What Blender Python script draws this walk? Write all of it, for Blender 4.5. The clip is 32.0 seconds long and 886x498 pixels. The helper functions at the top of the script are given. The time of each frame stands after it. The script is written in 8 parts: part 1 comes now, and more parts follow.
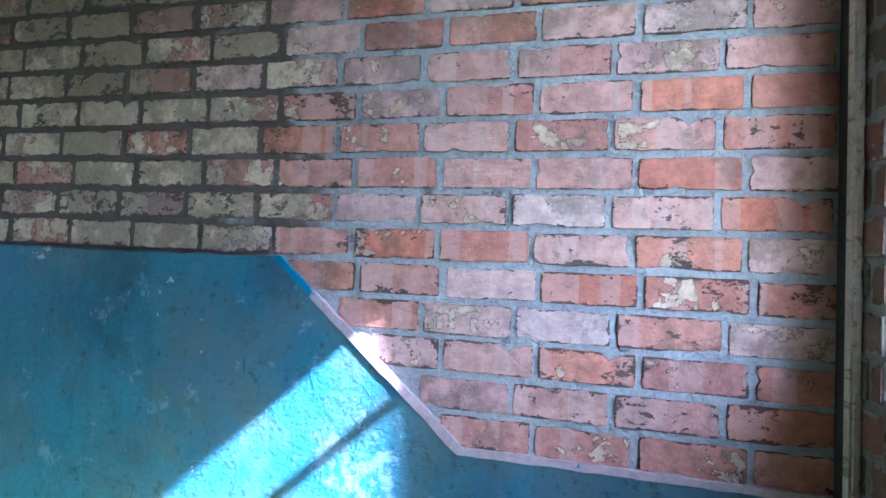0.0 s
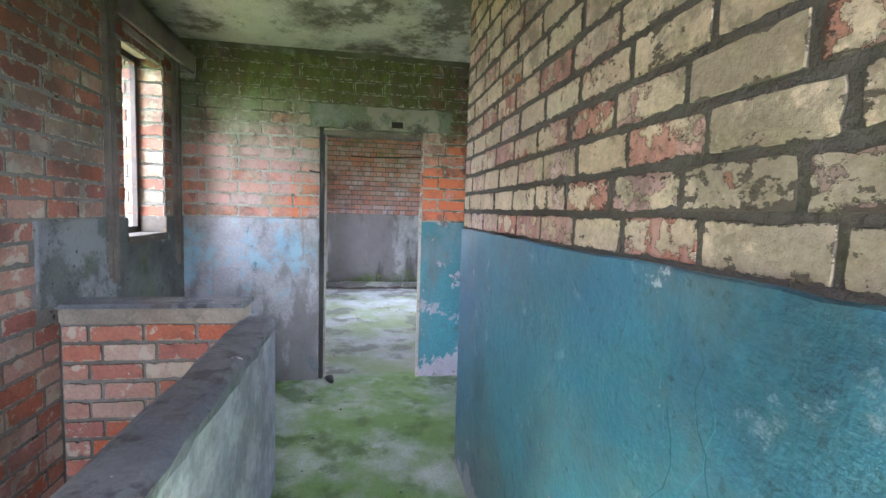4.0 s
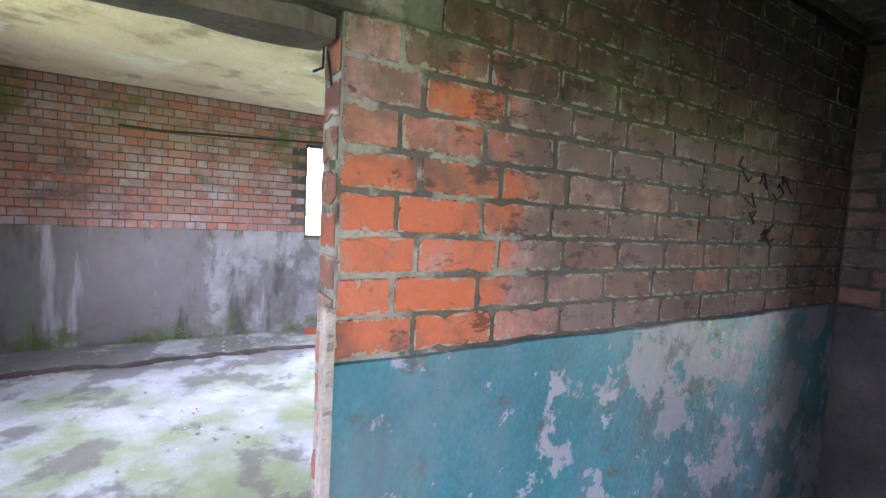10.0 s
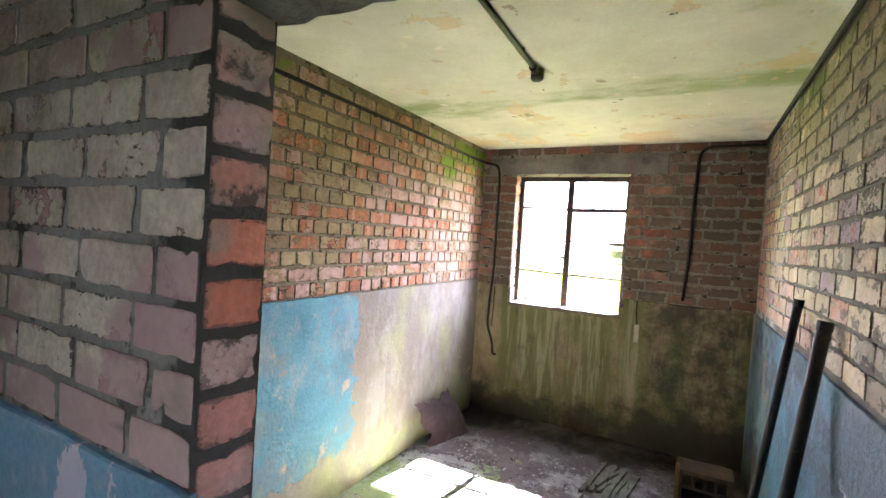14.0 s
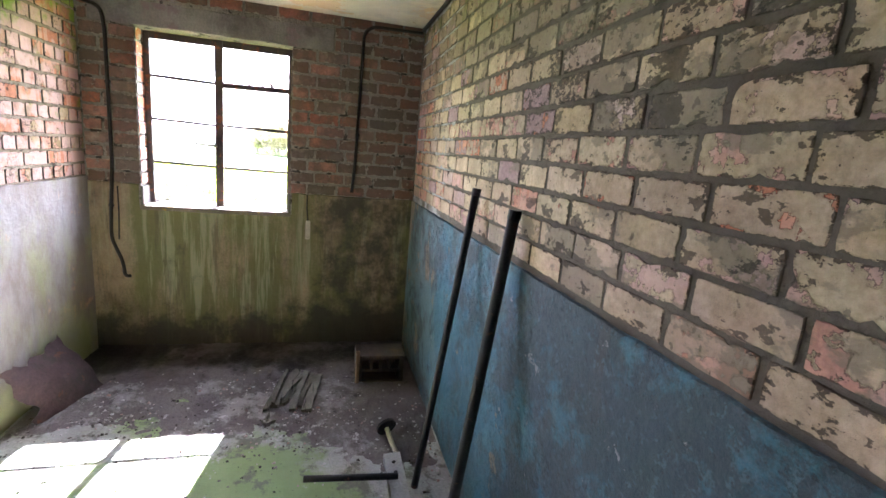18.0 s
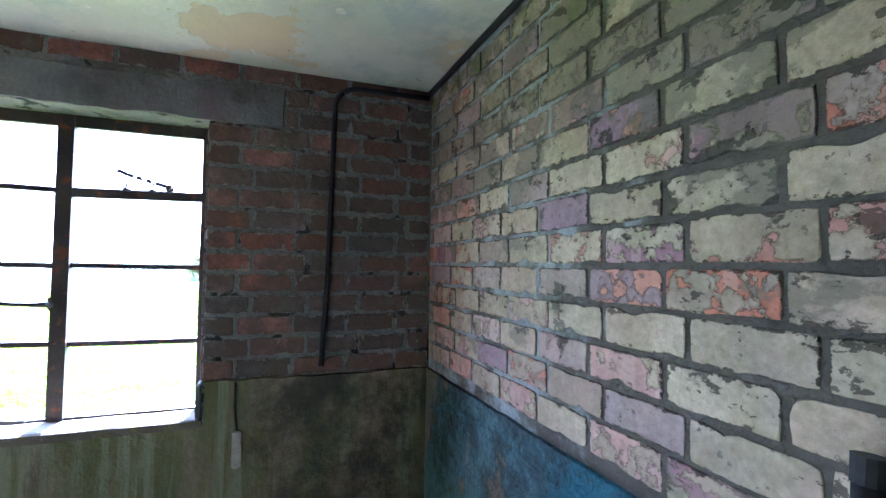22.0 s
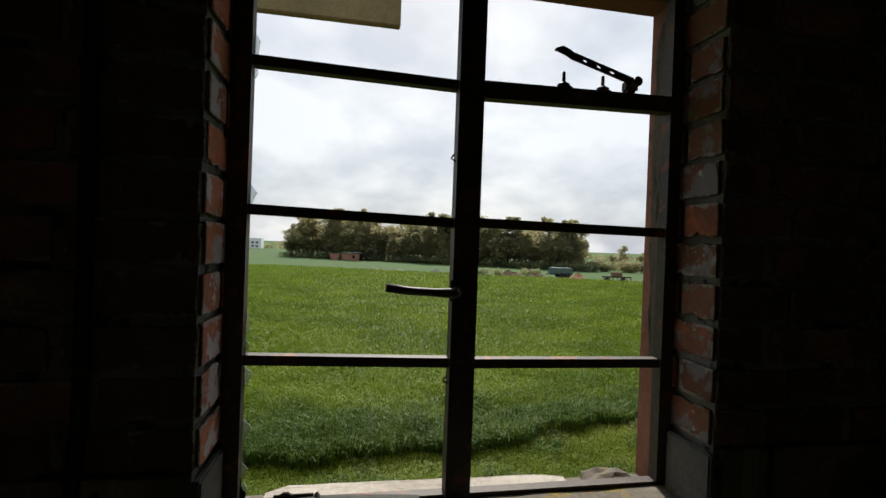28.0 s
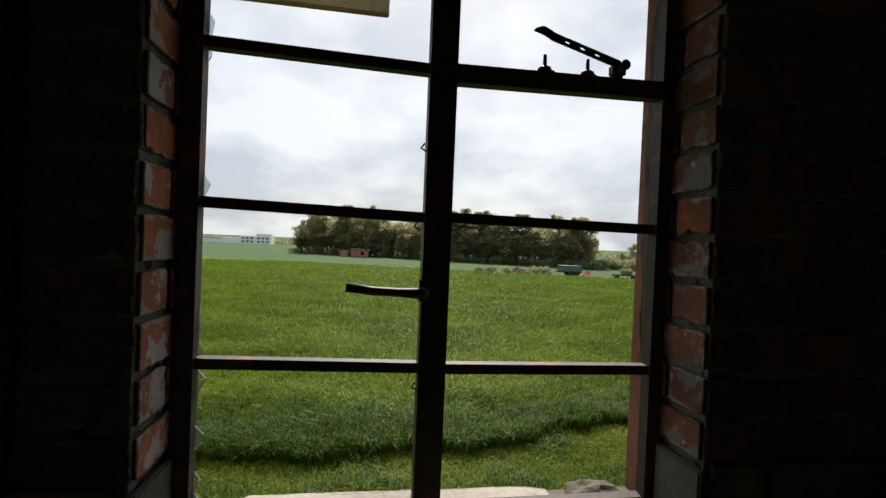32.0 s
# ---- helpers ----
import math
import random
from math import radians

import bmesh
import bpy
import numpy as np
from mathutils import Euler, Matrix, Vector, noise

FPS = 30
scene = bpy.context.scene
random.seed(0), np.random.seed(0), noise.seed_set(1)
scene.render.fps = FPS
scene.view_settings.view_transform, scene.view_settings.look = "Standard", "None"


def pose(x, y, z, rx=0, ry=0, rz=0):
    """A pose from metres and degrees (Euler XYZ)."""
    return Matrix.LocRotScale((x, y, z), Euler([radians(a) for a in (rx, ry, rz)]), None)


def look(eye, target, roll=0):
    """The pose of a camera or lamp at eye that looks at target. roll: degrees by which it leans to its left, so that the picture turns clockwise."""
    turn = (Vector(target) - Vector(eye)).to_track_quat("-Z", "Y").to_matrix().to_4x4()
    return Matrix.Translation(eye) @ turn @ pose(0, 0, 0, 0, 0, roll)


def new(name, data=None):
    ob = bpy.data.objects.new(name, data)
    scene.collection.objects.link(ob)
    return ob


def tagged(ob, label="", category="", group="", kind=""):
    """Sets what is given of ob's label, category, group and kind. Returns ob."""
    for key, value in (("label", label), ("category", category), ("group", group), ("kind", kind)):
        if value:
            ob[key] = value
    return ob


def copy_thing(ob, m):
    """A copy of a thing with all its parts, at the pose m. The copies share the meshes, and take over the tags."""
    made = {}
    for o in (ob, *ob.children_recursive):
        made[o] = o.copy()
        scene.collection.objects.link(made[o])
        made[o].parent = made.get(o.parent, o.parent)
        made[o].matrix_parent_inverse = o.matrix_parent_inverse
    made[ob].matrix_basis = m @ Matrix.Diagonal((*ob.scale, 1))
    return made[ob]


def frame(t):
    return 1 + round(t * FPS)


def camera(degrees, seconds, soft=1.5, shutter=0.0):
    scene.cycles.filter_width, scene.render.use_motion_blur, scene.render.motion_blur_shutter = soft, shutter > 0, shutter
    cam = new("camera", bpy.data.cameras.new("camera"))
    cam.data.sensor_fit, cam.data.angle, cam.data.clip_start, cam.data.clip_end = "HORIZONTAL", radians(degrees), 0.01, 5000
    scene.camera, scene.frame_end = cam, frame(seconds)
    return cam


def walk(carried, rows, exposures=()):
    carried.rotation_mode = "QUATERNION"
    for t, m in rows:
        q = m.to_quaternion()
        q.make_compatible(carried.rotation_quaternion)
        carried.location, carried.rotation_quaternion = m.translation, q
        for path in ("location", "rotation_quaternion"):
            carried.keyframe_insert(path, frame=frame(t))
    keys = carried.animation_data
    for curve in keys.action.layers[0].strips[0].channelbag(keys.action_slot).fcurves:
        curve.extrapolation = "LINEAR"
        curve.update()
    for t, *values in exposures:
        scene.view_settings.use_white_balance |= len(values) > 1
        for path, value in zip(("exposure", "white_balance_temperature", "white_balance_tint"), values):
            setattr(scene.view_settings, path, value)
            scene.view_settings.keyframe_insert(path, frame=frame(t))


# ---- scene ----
cam = camera(87.2, 32.0)
PATH = [
    (0, (4.531, -1.126, 1.296), (4.098, 0.826, 1.367), 2.6),
    (0.5, (4.492, -1.112, 1.268), (3.815, 0.77, 1.222), 2.6),
    (1, (4.424, -1.059, 1.259), (3.512, 0.714, 1.11), 3.0),
    (1.5, (4.356, -0.982, 1.256), (3.243, 0.671, 1.091), 3.4),
    (2, (4.299, -0.922, 1.259), (2.919, 0.515, 1.089), 2.5),
    (2.5, (4.265, -0.776, 1.255), (2.591, 0.303, 1.074), 1.3),
    (3, (4.23, -0.626, 1.262), (2.394, 0.146, 1.075), 1.5),
    (3.5, (4.059, -0.569, 1.254), (2.141, -0.035, 1.06), 1.0),
    (4, (3.798, -0.544, 1.386), (1.835, -0.195, 1.227), 1.7),
    (4.5, (3.666, -0.473, 1.474), (1.69, -0.211, 1.322), 1.6),
    (6.5, (2.589, -0.38, 1.633), (0.592, -0.341, 1.542), 3.3),
    (7, (2.323, -0.368, 1.625), (0.325, -0.334, 1.544), 3.2),
    (7.5, (2.034, -0.409, 1.606), (0.037, -0.37, 1.512), 2.8),
    (8, (1.77, -0.462, 1.625), (-0.222, -0.283, 1.577), 3.7),
    (8.5, (1.464, -0.441, 1.631), (-0.524, -0.222, 1.645), 4.1),
    (9, (1.229, -0.463, 1.624), (-0.757, -0.232, 1.631), 4.0),
    (9.5, (1.027, -0.48, 1.638), (-0.89, 0.086, 1.566), 3.8),
    (10, (0.926, -0.359, 1.622), (-0.783, 0.67, 1.477), 3.1),
    (10.5, (0.849, -0.168, 1.629), (-0.486, 1.314, 1.483), 2.9),
    (11, (0.81, -0.015, 1.633), (0.037, 1.823, 1.486), 2.8),
    (11.5, (0.802, 0.069, 1.648), (0.844, 2.062, 1.489), 3.3),
    (12, (0.817, 0.063, 1.664), (1.51, 1.936, 1.54), 4.4),
    (12.5, (0.858, 0.129, 1.687), (1.861, 1.857, 1.616), 5.5),
    (13, (0.894, 0.33, 1.698), (2.104, 1.922, 1.665), 4.4),
    (13.5, (0.936, 0.478, 1.696), (2.406, 1.835, 1.678), 3.6),
    (14, (0.934, 0.577, 1.697), (2.696, 1.522, 1.644), 3.7),
    (14.5, (0.969, 0.634, 1.664), (2.882, 1.21, 1.56), 2.8),
    (15, (1.116, 0.702, 1.638), (3.068, 1.059, 1.387), 1.7),
    (15.5, (1.252, 0.762, 1.544), (3.136, 0.986, 0.913), 0.3),
    (17.5, (1.405, 0.898, 1.575), (3.264, 0.632, 0.888), 5.3),
    (18, (1.423, 0.817, 1.668), (3.319, 0.325, 1.266), 5.0),
    (18.5, (1.572, 0.717, 1.702), (3.438, 0.046, 1.442), 4.3),
    (19, (1.767, 0.633, 1.723), (3.633, -0.072, 1.574), 3.0),
    (19.5, (1.966, 0.679, 1.729), (3.842, -0.01, 1.636), 2.6),
    (20, (2.176, 0.753, 1.745), (4.04, 0.027, 1.717), 1.9),
    (20.5, (2.405, 0.744, 1.717), (4.26, -0.004, 1.714), 1.0),
    (21, (2.67, 0.669, 1.727), (4.533, -0.055, 1.779), 1.1),
    (21.5, (2.893, 0.724, 1.727), (4.766, 0.025, 1.786), 1.1),
    (22, (3.101, 0.843, 1.747), (4.975, 0.148, 1.819), 0.8),
    (22.5, (3.284, 0.917, 1.698), (5.19, 0.309, 1.723), 1.8),
    (23, (3.514, 0.958, 1.63), (5.476, 0.567, 1.604), 1.8),
    (23.5, (3.674, 1.042, 1.6), (5.668, 0.923, 1.488), 2.4),
    (24, (3.801, 1.234, 1.575), (5.789, 1.317, 1.365), 3.7),
    (24.5, (3.939, 1.475, 1.584), (5.915, 1.599, 1.299), 3.8),
    (25, (4.128, 1.612, 1.627), (6.111, 1.677, 1.377), 3.1),
    (25.5, (4.256, 1.731, 1.651), (6.247, 1.739, 1.467), 2.2),
    (27.5, (4.37, 1.869, 1.677), (6.341, 1.528, 1.654), 2.0),
    (28, (4.368, 1.86, 1.674), (6.335, 1.496, 1.659), 2.1),
    (28.5, (4.374, 1.861, 1.674), (6.336, 1.475, 1.653), 2.5),
    (29, (4.384, 1.858, 1.667), (6.348, 1.484, 1.632), 2.8),
    (29.5, (4.41, 1.865, 1.666), (6.384, 1.55, 1.62), 2.5),
    (30, (4.454, 1.892, 1.67), (6.441, 1.676, 1.625), 1.5),
    (30.5, (4.476, 1.892, 1.669), (6.471, 1.759, 1.631), 1.4),
    (31, (4.472, 1.849, 1.66), (6.468, 1.732, 1.621), 1.7),
    (31.5, (4.455, 1.818, 1.658), (6.449, 1.662, 1.622), 2.1),
    (32, (4.426, 1.766, 1.676), (6.399, 1.44, 1.647), 2.4),
]
EXPOSURES = [(0, 5.06, 4500, 17), (1, 4.83, 4850, 15), (2, 5.18, 5100, 14), (3, 6.13, 5000, 10), (4, 6.15, 5500, 20), (7, 6.2, 5300, 20), (9, 6.4, 5500, 25), (10, 6.45, 5600, 30), (11, 6.5, 5700, 28), (13, 6.65, 5800, 27), (15, 6.45, 5700, 28), (17.5, 6.35, 5600, 27), (19, 6.58, 5500, 27), (21, 6.0, 4720, 22), (22, 5.75, 4350, 21), (22.6, 4.9, 4150, 18), (23, 4.42, 4050, 15), (24, 3.33, 3950, 16), (25, 2.33, 4950, 8), (25.5, 1.65, 5900, 2), (27.5, 0.35, 6300, 8), (32, 0.35, 6300, 8)]
walk(cam, [(t, look(eye, target, roll)) for t, eye, target, roll in PATH], EXPOSURES)
# world, sun, sky
SUN = Vector((1.0, -0.15, 0.896)).normalized()
world = bpy.data.worlds.new("world")
scene.world = world
world.use_nodes = True
wt = world.node_tree
sky = wt.nodes.new("ShaderNodeTexSky")
sky.sky_type, sky.sun_disc = "NISHITA", False
sky.sun_elevation = math.asin(SUN.z)
sky.sun_rotation = math.atan2(SUN.x, SUN.y)
sky.air_density, sky.dust_density = 1.2, 2.5
wc = wt.nodes.new("ShaderNodeTexCoord")
wsep = wt.nodes.new("ShaderNodeSeparateXYZ")
wt.links.new(wc.outputs["Generated"], wsep.inputs[0])
wden = wt.nodes.new("ShaderNodeMath")
wden.operation, wden.inputs[1].default_value = "ADD", 0.42
wt.links.new(wsep.outputs["Z"], wden.inputs[0])
wflat = wt.nodes.new("ShaderNodeVectorMath")
wflat.operation = "DIVIDE"
wt.links.new(wc.outputs["Generated"], wflat.inputs[0])
wt.links.new(wden.outputs[0], wflat.inputs[1])
wn = wt.nodes.new("ShaderNodeTexNoise")
wn.inputs["Scale"].default_value, wn.inputs["Detail"].default_value, wn.inputs["Roughness"].default_value = 2.3, 6.0, 0.5
wt.links.new(wflat.outputs[0], wn.inputs["Vector"])
wr = wt.nodes.new("ShaderNodeValToRGB")
wr.color_ramp.elements[0].position, wr.color_ramp.elements[0].color = 0.37, (5.7, 6.2, 7.0, 1)
wr.color_ramp.elements[1].position, wr.color_ramp.elements[1].color = 0.58, (9.6, 9.7, 9.9, 1)
wt.links.new(wn.outputs["Fac"], wr.inputs[0])
wm = wt.nodes.new("ShaderNodeMix")
wm.data_type = "RGBA"
wm.inputs["Factor"].default_value = 0.82
wt.links.new(sky.outputs[0], wm.inputs["A"])
wt.links.new(wr.outputs[0], wm.inputs["B"])
wt.links.new(wm.outputs["Result"], wt.nodes["Background"].inputs["Color"])
wt.nodes["Background"].inputs["Strength"].default_value = 0.078
sun_light = bpy.data.lights.new("sun", "SUN")
sun_light.energy, sun_light.angle, sun_light.color = 5.0, radians(0.75), (1.0, 0.94, 0.84)
new("sun", sun_light).matrix_world = look(SUN * 30, (0, 0, 0))


BRICK, COURSE, JOINT = 0.2285, 0.09, 0.0155


# ---- materials ----
class Tree:
    def __init__(self, name):
        self.m = bpy.data.materials.new(name)
        self.m.use_nodes = True
        self.t = self.m.node_tree
        self.b = self.t.nodes["Principled BSDF"]
        self.pos = self.t.nodes.new("ShaderNodeNewGeometry")
        self.sep = self.t.nodes.new("ShaderNodeSeparateXYZ")
        self.t.links.new(self.pos.outputs["Position"], self.sep.inputs[0])

    def put(self, socket, v):
        if isinstance(v, bpy.types.NodeSocket):
            self.t.links.new(v, socket)
        elif v is not None:
            socket.default_value = (*v, 1) if isinstance(v, tuple) and len(v) == 3 and socket.type == "RGBA" else v

    def math(self, op, a, b=None, c=None, clamp=False):
        n = self.t.nodes.new("ShaderNodeMath")
        n.operation, n.use_clamp = op, clamp
        for i, v in enumerate((a, b, c)):
            if v is not None:
                self.put(n.inputs[i], v)
        return n.outputs[0]

    def noise(self, scale, detail=4.0, rough=0.55, stretch=(1, 1, 1), shift=0.0, kind="Fac"):
        mp = self.t.nodes.new("ShaderNodeMapping")
        mp.inputs["Scale"].default_value = stretch
        mp.inputs["Location"].default_value = (shift, shift * 1.7, shift * 0.6)
        self.t.links.new(self.pos.outputs["Position"], mp.inputs[0])
        n = self.t.nodes.new("ShaderNodeTexNoise")
        self.put(n.inputs["Scale"], scale), self.put(n.inputs["Detail"], detail), self.put(n.inputs["Roughness"], rough)
        self.t.links.new(mp.outputs[0], n.inputs["Vector"])
        return n.outputs[kind]

    def voronoi(self, scale, feature="F1"):
        n = self.t.nodes.new("ShaderNodeTexVoronoi")
        n.feature = feature
        self.put(n.inputs["Scale"], scale)
        self.t.links.new(self.pos.outputs["Position"], n.inputs["Vector"])
        return n.outputs["Distance"]

    def step(self, v, lo, hi):
        n = self.t.nodes.new("ShaderNodeMapRange")
        n.interpolation_type = "SMOOTHSTEP"
        self.put(n.inputs["Value"], v)
        n.inputs["From Min"].default_value, n.inputs["From Max"].default_value = min(lo, hi), max(lo, hi)
        if lo > hi:
            n.inputs["To Min"].default_value, n.inputs["To Max"].default_value = 1.0, 0.0
        return n.outputs["Result"]

    def mix(self, f, a, b, mode="MIX"):
        n = self.t.nodes.new("ShaderNodeMix")
        n.data_type, n.blend_type = "RGBA", mode
        self.put(n.inputs["Factor"], f), self.put(n.inputs["A"], a), self.put(n.inputs["B"], b)
        return n.outputs["Result"]

    def ramp(self, v, colours):
        n = self.t.nodes.new("ShaderNodeValToRGB")
        e = n.color_ramp.elements
        while len(e) < len(colours):
            e.new(0.5)
        for i, c in enumerate(colours):
            e[i].position, e[i].color = i / max(1, len(colours) - 1), (*c, 1)
        self.put(n.inputs[0], v)
        return n.outputs["Color"]

    def random(self, island=False):
        if island:
            return self.pos.outputs["Random Per Island"]
        return self.t.nodes.new("ShaderNodeObjectInfo").outputs["Random"]

    def mask(self, scale, lo, hi, detail=5.0, rough=0.6, stretch=(1, 1, 1), shift=0.0, grads=(), rnd=0.0, island=False):
        v = self.noise(scale, detail, rough, stretch, shift)
        for axis, a, b, w in grads:
            g = self.step(self.sep.outputs[axis.upper()], a, b)
            v = self.math("MULTIPLY_ADD", g, w, v)
        if rnd:
            v = self.math("MULTIPLY_ADD", self.math("POWER", self.random(island), 0.6), rnd, v)
        return self.step(v, lo, hi)

    def done(self, colour, rough=0.9, bump=None, strength=0.4, distance=0.01, metal=0.0, spec=0.3):
        self.put(self.b.inputs["Base Color"], colour)
        self.put(self.b.inputs["Roughness"], rough)
        self.put(self.b.inputs["Metallic"], metal)
        self.put(self.b.inputs["Specular IOR Level"], spec)
        if bump is not None:
            n = self.t.nodes.new("ShaderNodeBump")
            n.inputs["Strength"].default_value, n.inputs["Distance"].default_value = strength, distance
            self.put(n.inputs["Height"], bump)
            self.t.links.new(n.outputs[0], self.b.inputs["Normal"])
        return self.m


def surface(name, bases, layers=(), rough=0.9, bump=(14.0, 0.35, 0.008), rnd="none", spec=0.3, metal=0.0, fine=0.16, edge=None):
    """bases: colours picked by noise, object or island; layers: (colour, keywords of mask)."""
    k = Tree(name)
    if rnd == "none":
        c = k.ramp(k.step(k.noise(2.2, 6, 0.65), 0.3, 0.7), bases)
    else:
        c = k.ramp(k.random(rnd == "island"), bases)
    g = k.noise(70.0, 4, 0.7)
    c = k.mix(1.0, c, k.ramp(k.step(g, 0.25, 0.75), ((1 - fine,) * 3, (1 + fine,) * 3)), "MULTIPLY")
    h = k.noise(bump[0], 6, 0.7) if bump else None
    for colour, kw in layers:
        kw = dict(kw)
        up = kw.pop("up", 0.0)
        amount = kw.pop("amount", 1.0)
        m = k.mask(**kw)
        if amount < 1:
            m = k.math("MULTIPLY", m, amount)
        c = k.mix(m, c, colour if isinstance(colour, tuple) and not isinstance(colour[0], tuple) else k.ramp(k.noise(6.0, 5, 0.7, shift=3.3), colour))
        if up and h is not None:
            h = k.math("MULTIPLY_ADD", m, up, h)
    if edge:
        # a laid brick: crumbs of mortar on its edges, pits, and mortar on its sides
        tc = k.t.nodes.new("ShaderNodeTexCoord")
        so = k.t.nodes.new("ShaderNodeSeparateXYZ")
        k.t.links.new(tc.outputs["Object"], so.inputs[0])
        near = k.math("MINIMUM", k.math("MINIMUM", so.outputs["Z"], k.math("SUBTRACT", COURSE - JOINT, so.outputs["Z"])), k.math("MINIMUM", so.outputs["X"], k.math("ABSOLUTE", k.math("SUBTRACT", BRICK - JOINT, so.outputs["X"]))))
        v = k.math("MULTIPLY_ADD", k.step(near, 0.014, 0.0), 0.16, k.noise(22, 7, 0.7, shift=52))
        m = k.step(v, 0.63, 0.66)
        c = k.mix(k.math("MULTIPLY", m, edge[1]), c, edge[0])
        pit = k.step(k.math("MULTIPLY_ADD", k.step(near, 0.008, 0.0), 0.10, k.noise(46, 6, 0.68, (1, 1, 1.5), shift=62)), 0.66, 0.69)
        c = k.mix(k.math("MULTIPLY", pit, 0.7), c, (0.04, 0.034, 0.028))
        h = k.math("MULTIPLY_ADD", m, 0.8, k.math("MULTIPLY_ADD", pit, -1.2, h))
        c = k.mix(k.math("MULTIPLY", k.step(so.outputs["Y"], 0.0014, 0.0026), 0.85), c, (0.085, 0.076, 0.064))
    return k.done(c, rough, h, bump[1] if bump else 0, bump[2] if bump else 0, metal, spec)


ALGAE = ((0.045, 0.07, 0.012), (0.13, 0.17, 0.035))
REDS = ((0.50, 0.25, 0.19), (0.58, 0.41, 0.35), (0.45, 0.17, 0.11), (0.54, 0.34, 0.28), (0.42, 0.20, 0.16), (0.54, 0.27, 0.19), (0.50, 0.18, 0.105), (0.56, 0.43, 0.38), (0.48, 0.27, 0.24))
GRIME = ((0.035, 0.032, 0.027), (0.09, 0.08, 0.065))


def painted_brick(name, reds, paints, cover, grads=(), layers=(), spread=0.16, worn=0.0, worn_grads=()):
    """Bare brick under a flaking coat of paint: cover is how much is bare, worn how black its pitted edges are; the grads shift them along the wall."""
    k = Tree(name)
    r = k.random()
    r2 = k.math("FRACT", k.math("MULTIPLY", r, 7.31))
    r3 = k.math("FRACT", k.math("MULTIPLY", r, 17.7))
    r4 = k.math("FRACT", k.math("MULTIPLY", r, 31.3))
    blot = k.ramp(k.step(k.noise(26, 6, 0.7, shift=4), 0.25, 0.75), ((0.66, 0.64, 0.64), (1.22, 1.22, 1.22)))
    bare = k.mix(1.0, k.ramp(r, reds), blot, "MULTIPLY")
    cb = k.t.nodes.new("ShaderNodeCombineXYZ")
    k.put(cb.inputs[0], k.math("ADD", k.sep.outputs["X"], k.sep.outputs["Y"]))
    k.put(cb.inputs[1], k.math("MULTIPLY", r, 40.0))
    bn = k.t.nodes.new("ShaderNodeTexNoise")
    bn.inputs["Scale"].default_value, bn.inputs["Detail"].default_value = 13.0, 1.0
    k.t.links.new(cb.outputs[0], bn.inputs["Vector"])
    bare = k.mix(k.math("MULTIPLY", k.step(bn.outputs["Fac"], 0.53, 0.56), 0.38), bare, (0.56, 0.40, 0.34))
    fine = k.ramp(k.step(k.noise(60, 5, 0.75, shift=9), 0.25, 0.75), ((0.76, 0.75, 0.73), (1.14, 1.14, 1.14)))
    smear = k.ramp(k.step(k.noise(7, 5, 0.65, shift=19), 0.3, 0.7), ((0.80, 0.78, 0.75), (1.10, 1.10, 1.10)))
    paint = k.mix(1.0, k.mix(1.0, k.ramp(r2, paints), fine, "MULTIPLY"), smear, "MULTIPLY")
    v = k.math("MULTIPLY_ADD", k.noise(8, 3, 0.5, shift=2), 0.45, k.math("MULTIPLY", k.noise(24, 5, 0.6, shift=13), 0.55))
    for axis, a, b, w in grads:
        v = k.math("MULTIPLY_ADD", k.step(k.sep.outputs[axis.upper()], a, b), w, v)
    v = k.math("MULTIPLY_ADD", k.math("SUBTRACT", r3, 0.5), spread, v)
    tc = k.t.nodes.new("ShaderNodeTexCoord")
    so = k.t.nodes.new("ShaderNodeSeparateXYZ")
    k.t.links.new(tc.outputs["Object"], so.inputs[0])
    near = k.math("MINIMUM", k.math("MINIMUM", so.outputs["Z"], k.math("SUBTRACT", COURSE - JOINT, so.outputs["Z"])), k.math("MINIMUM", so.outputs["X"], k.math("ABSOLUTE", k.math("SUBTRACT", BRICK - JOINT, so.outputs["X"]))))
    v = k.math("MULTIPLY_ADD", k.step(near, 0.012, 0.0), -0.05, v)
    m = k.step(v, cover, cover + 0.006)
    c = k.mix(m, bare, paint)
    # dark rim: dirt at the flake's edge, and the thick paint's shadow as colour
    rim = k.math("MULTIPLY", k.step(v, cover - 0.016, cover - 0.002), k.math("SUBTRACT", 1.0, m))
    c = k.mix(k.math("MULTIPLY", rim, 0.75), c, (0.06, 0.048, 0.038))
    lift = k.math("MULTIPLY", k.step(v, cover + 0.03, cover + 0.006), m)
    # black pits, thickest along the edges of the worst bricks
    q = k.math("MULTIPLY_ADD", k.noise(11, 3, 0.5, shift=31), 0.45, k.math("MULTIPLY", k.noise(48, 6, 0.66, (1, 1, 1.6), shift=21), 0.62))
    q = k.math("MULTIPLY_ADD", k.step(near, 0.020, 0.0), 0.05, q)
    q = k.math("MULTIPLY_ADD", k.step(near, 0.007, 0.0), 0.09, q)
    q = k.math("MULTIPLY_ADD", k.math("POWER", r4, 2.0), 0.075, q)
    q = k.math("ADD", q, worn)
    for axis, a, b, w in worn_grads:
        q = k.math("MULTIPLY_ADD", k.step(k.sep.outputs[axis.upper()], a, b), w, q)
    pit = k.step(q, 0.66, 0.68)
    c = k.mix(k.math("MULTIPLY", pit, 0.85), c, (0.045, 0.037, 0.03))
    h = k.math("MULTIPLY_ADD", m, 1.7, k.math("MULTIPLY", k.noise(34, 6, 0.7), 0.9))
    h = k.math("MULTIPLY_ADD", lift, 0.6, h)
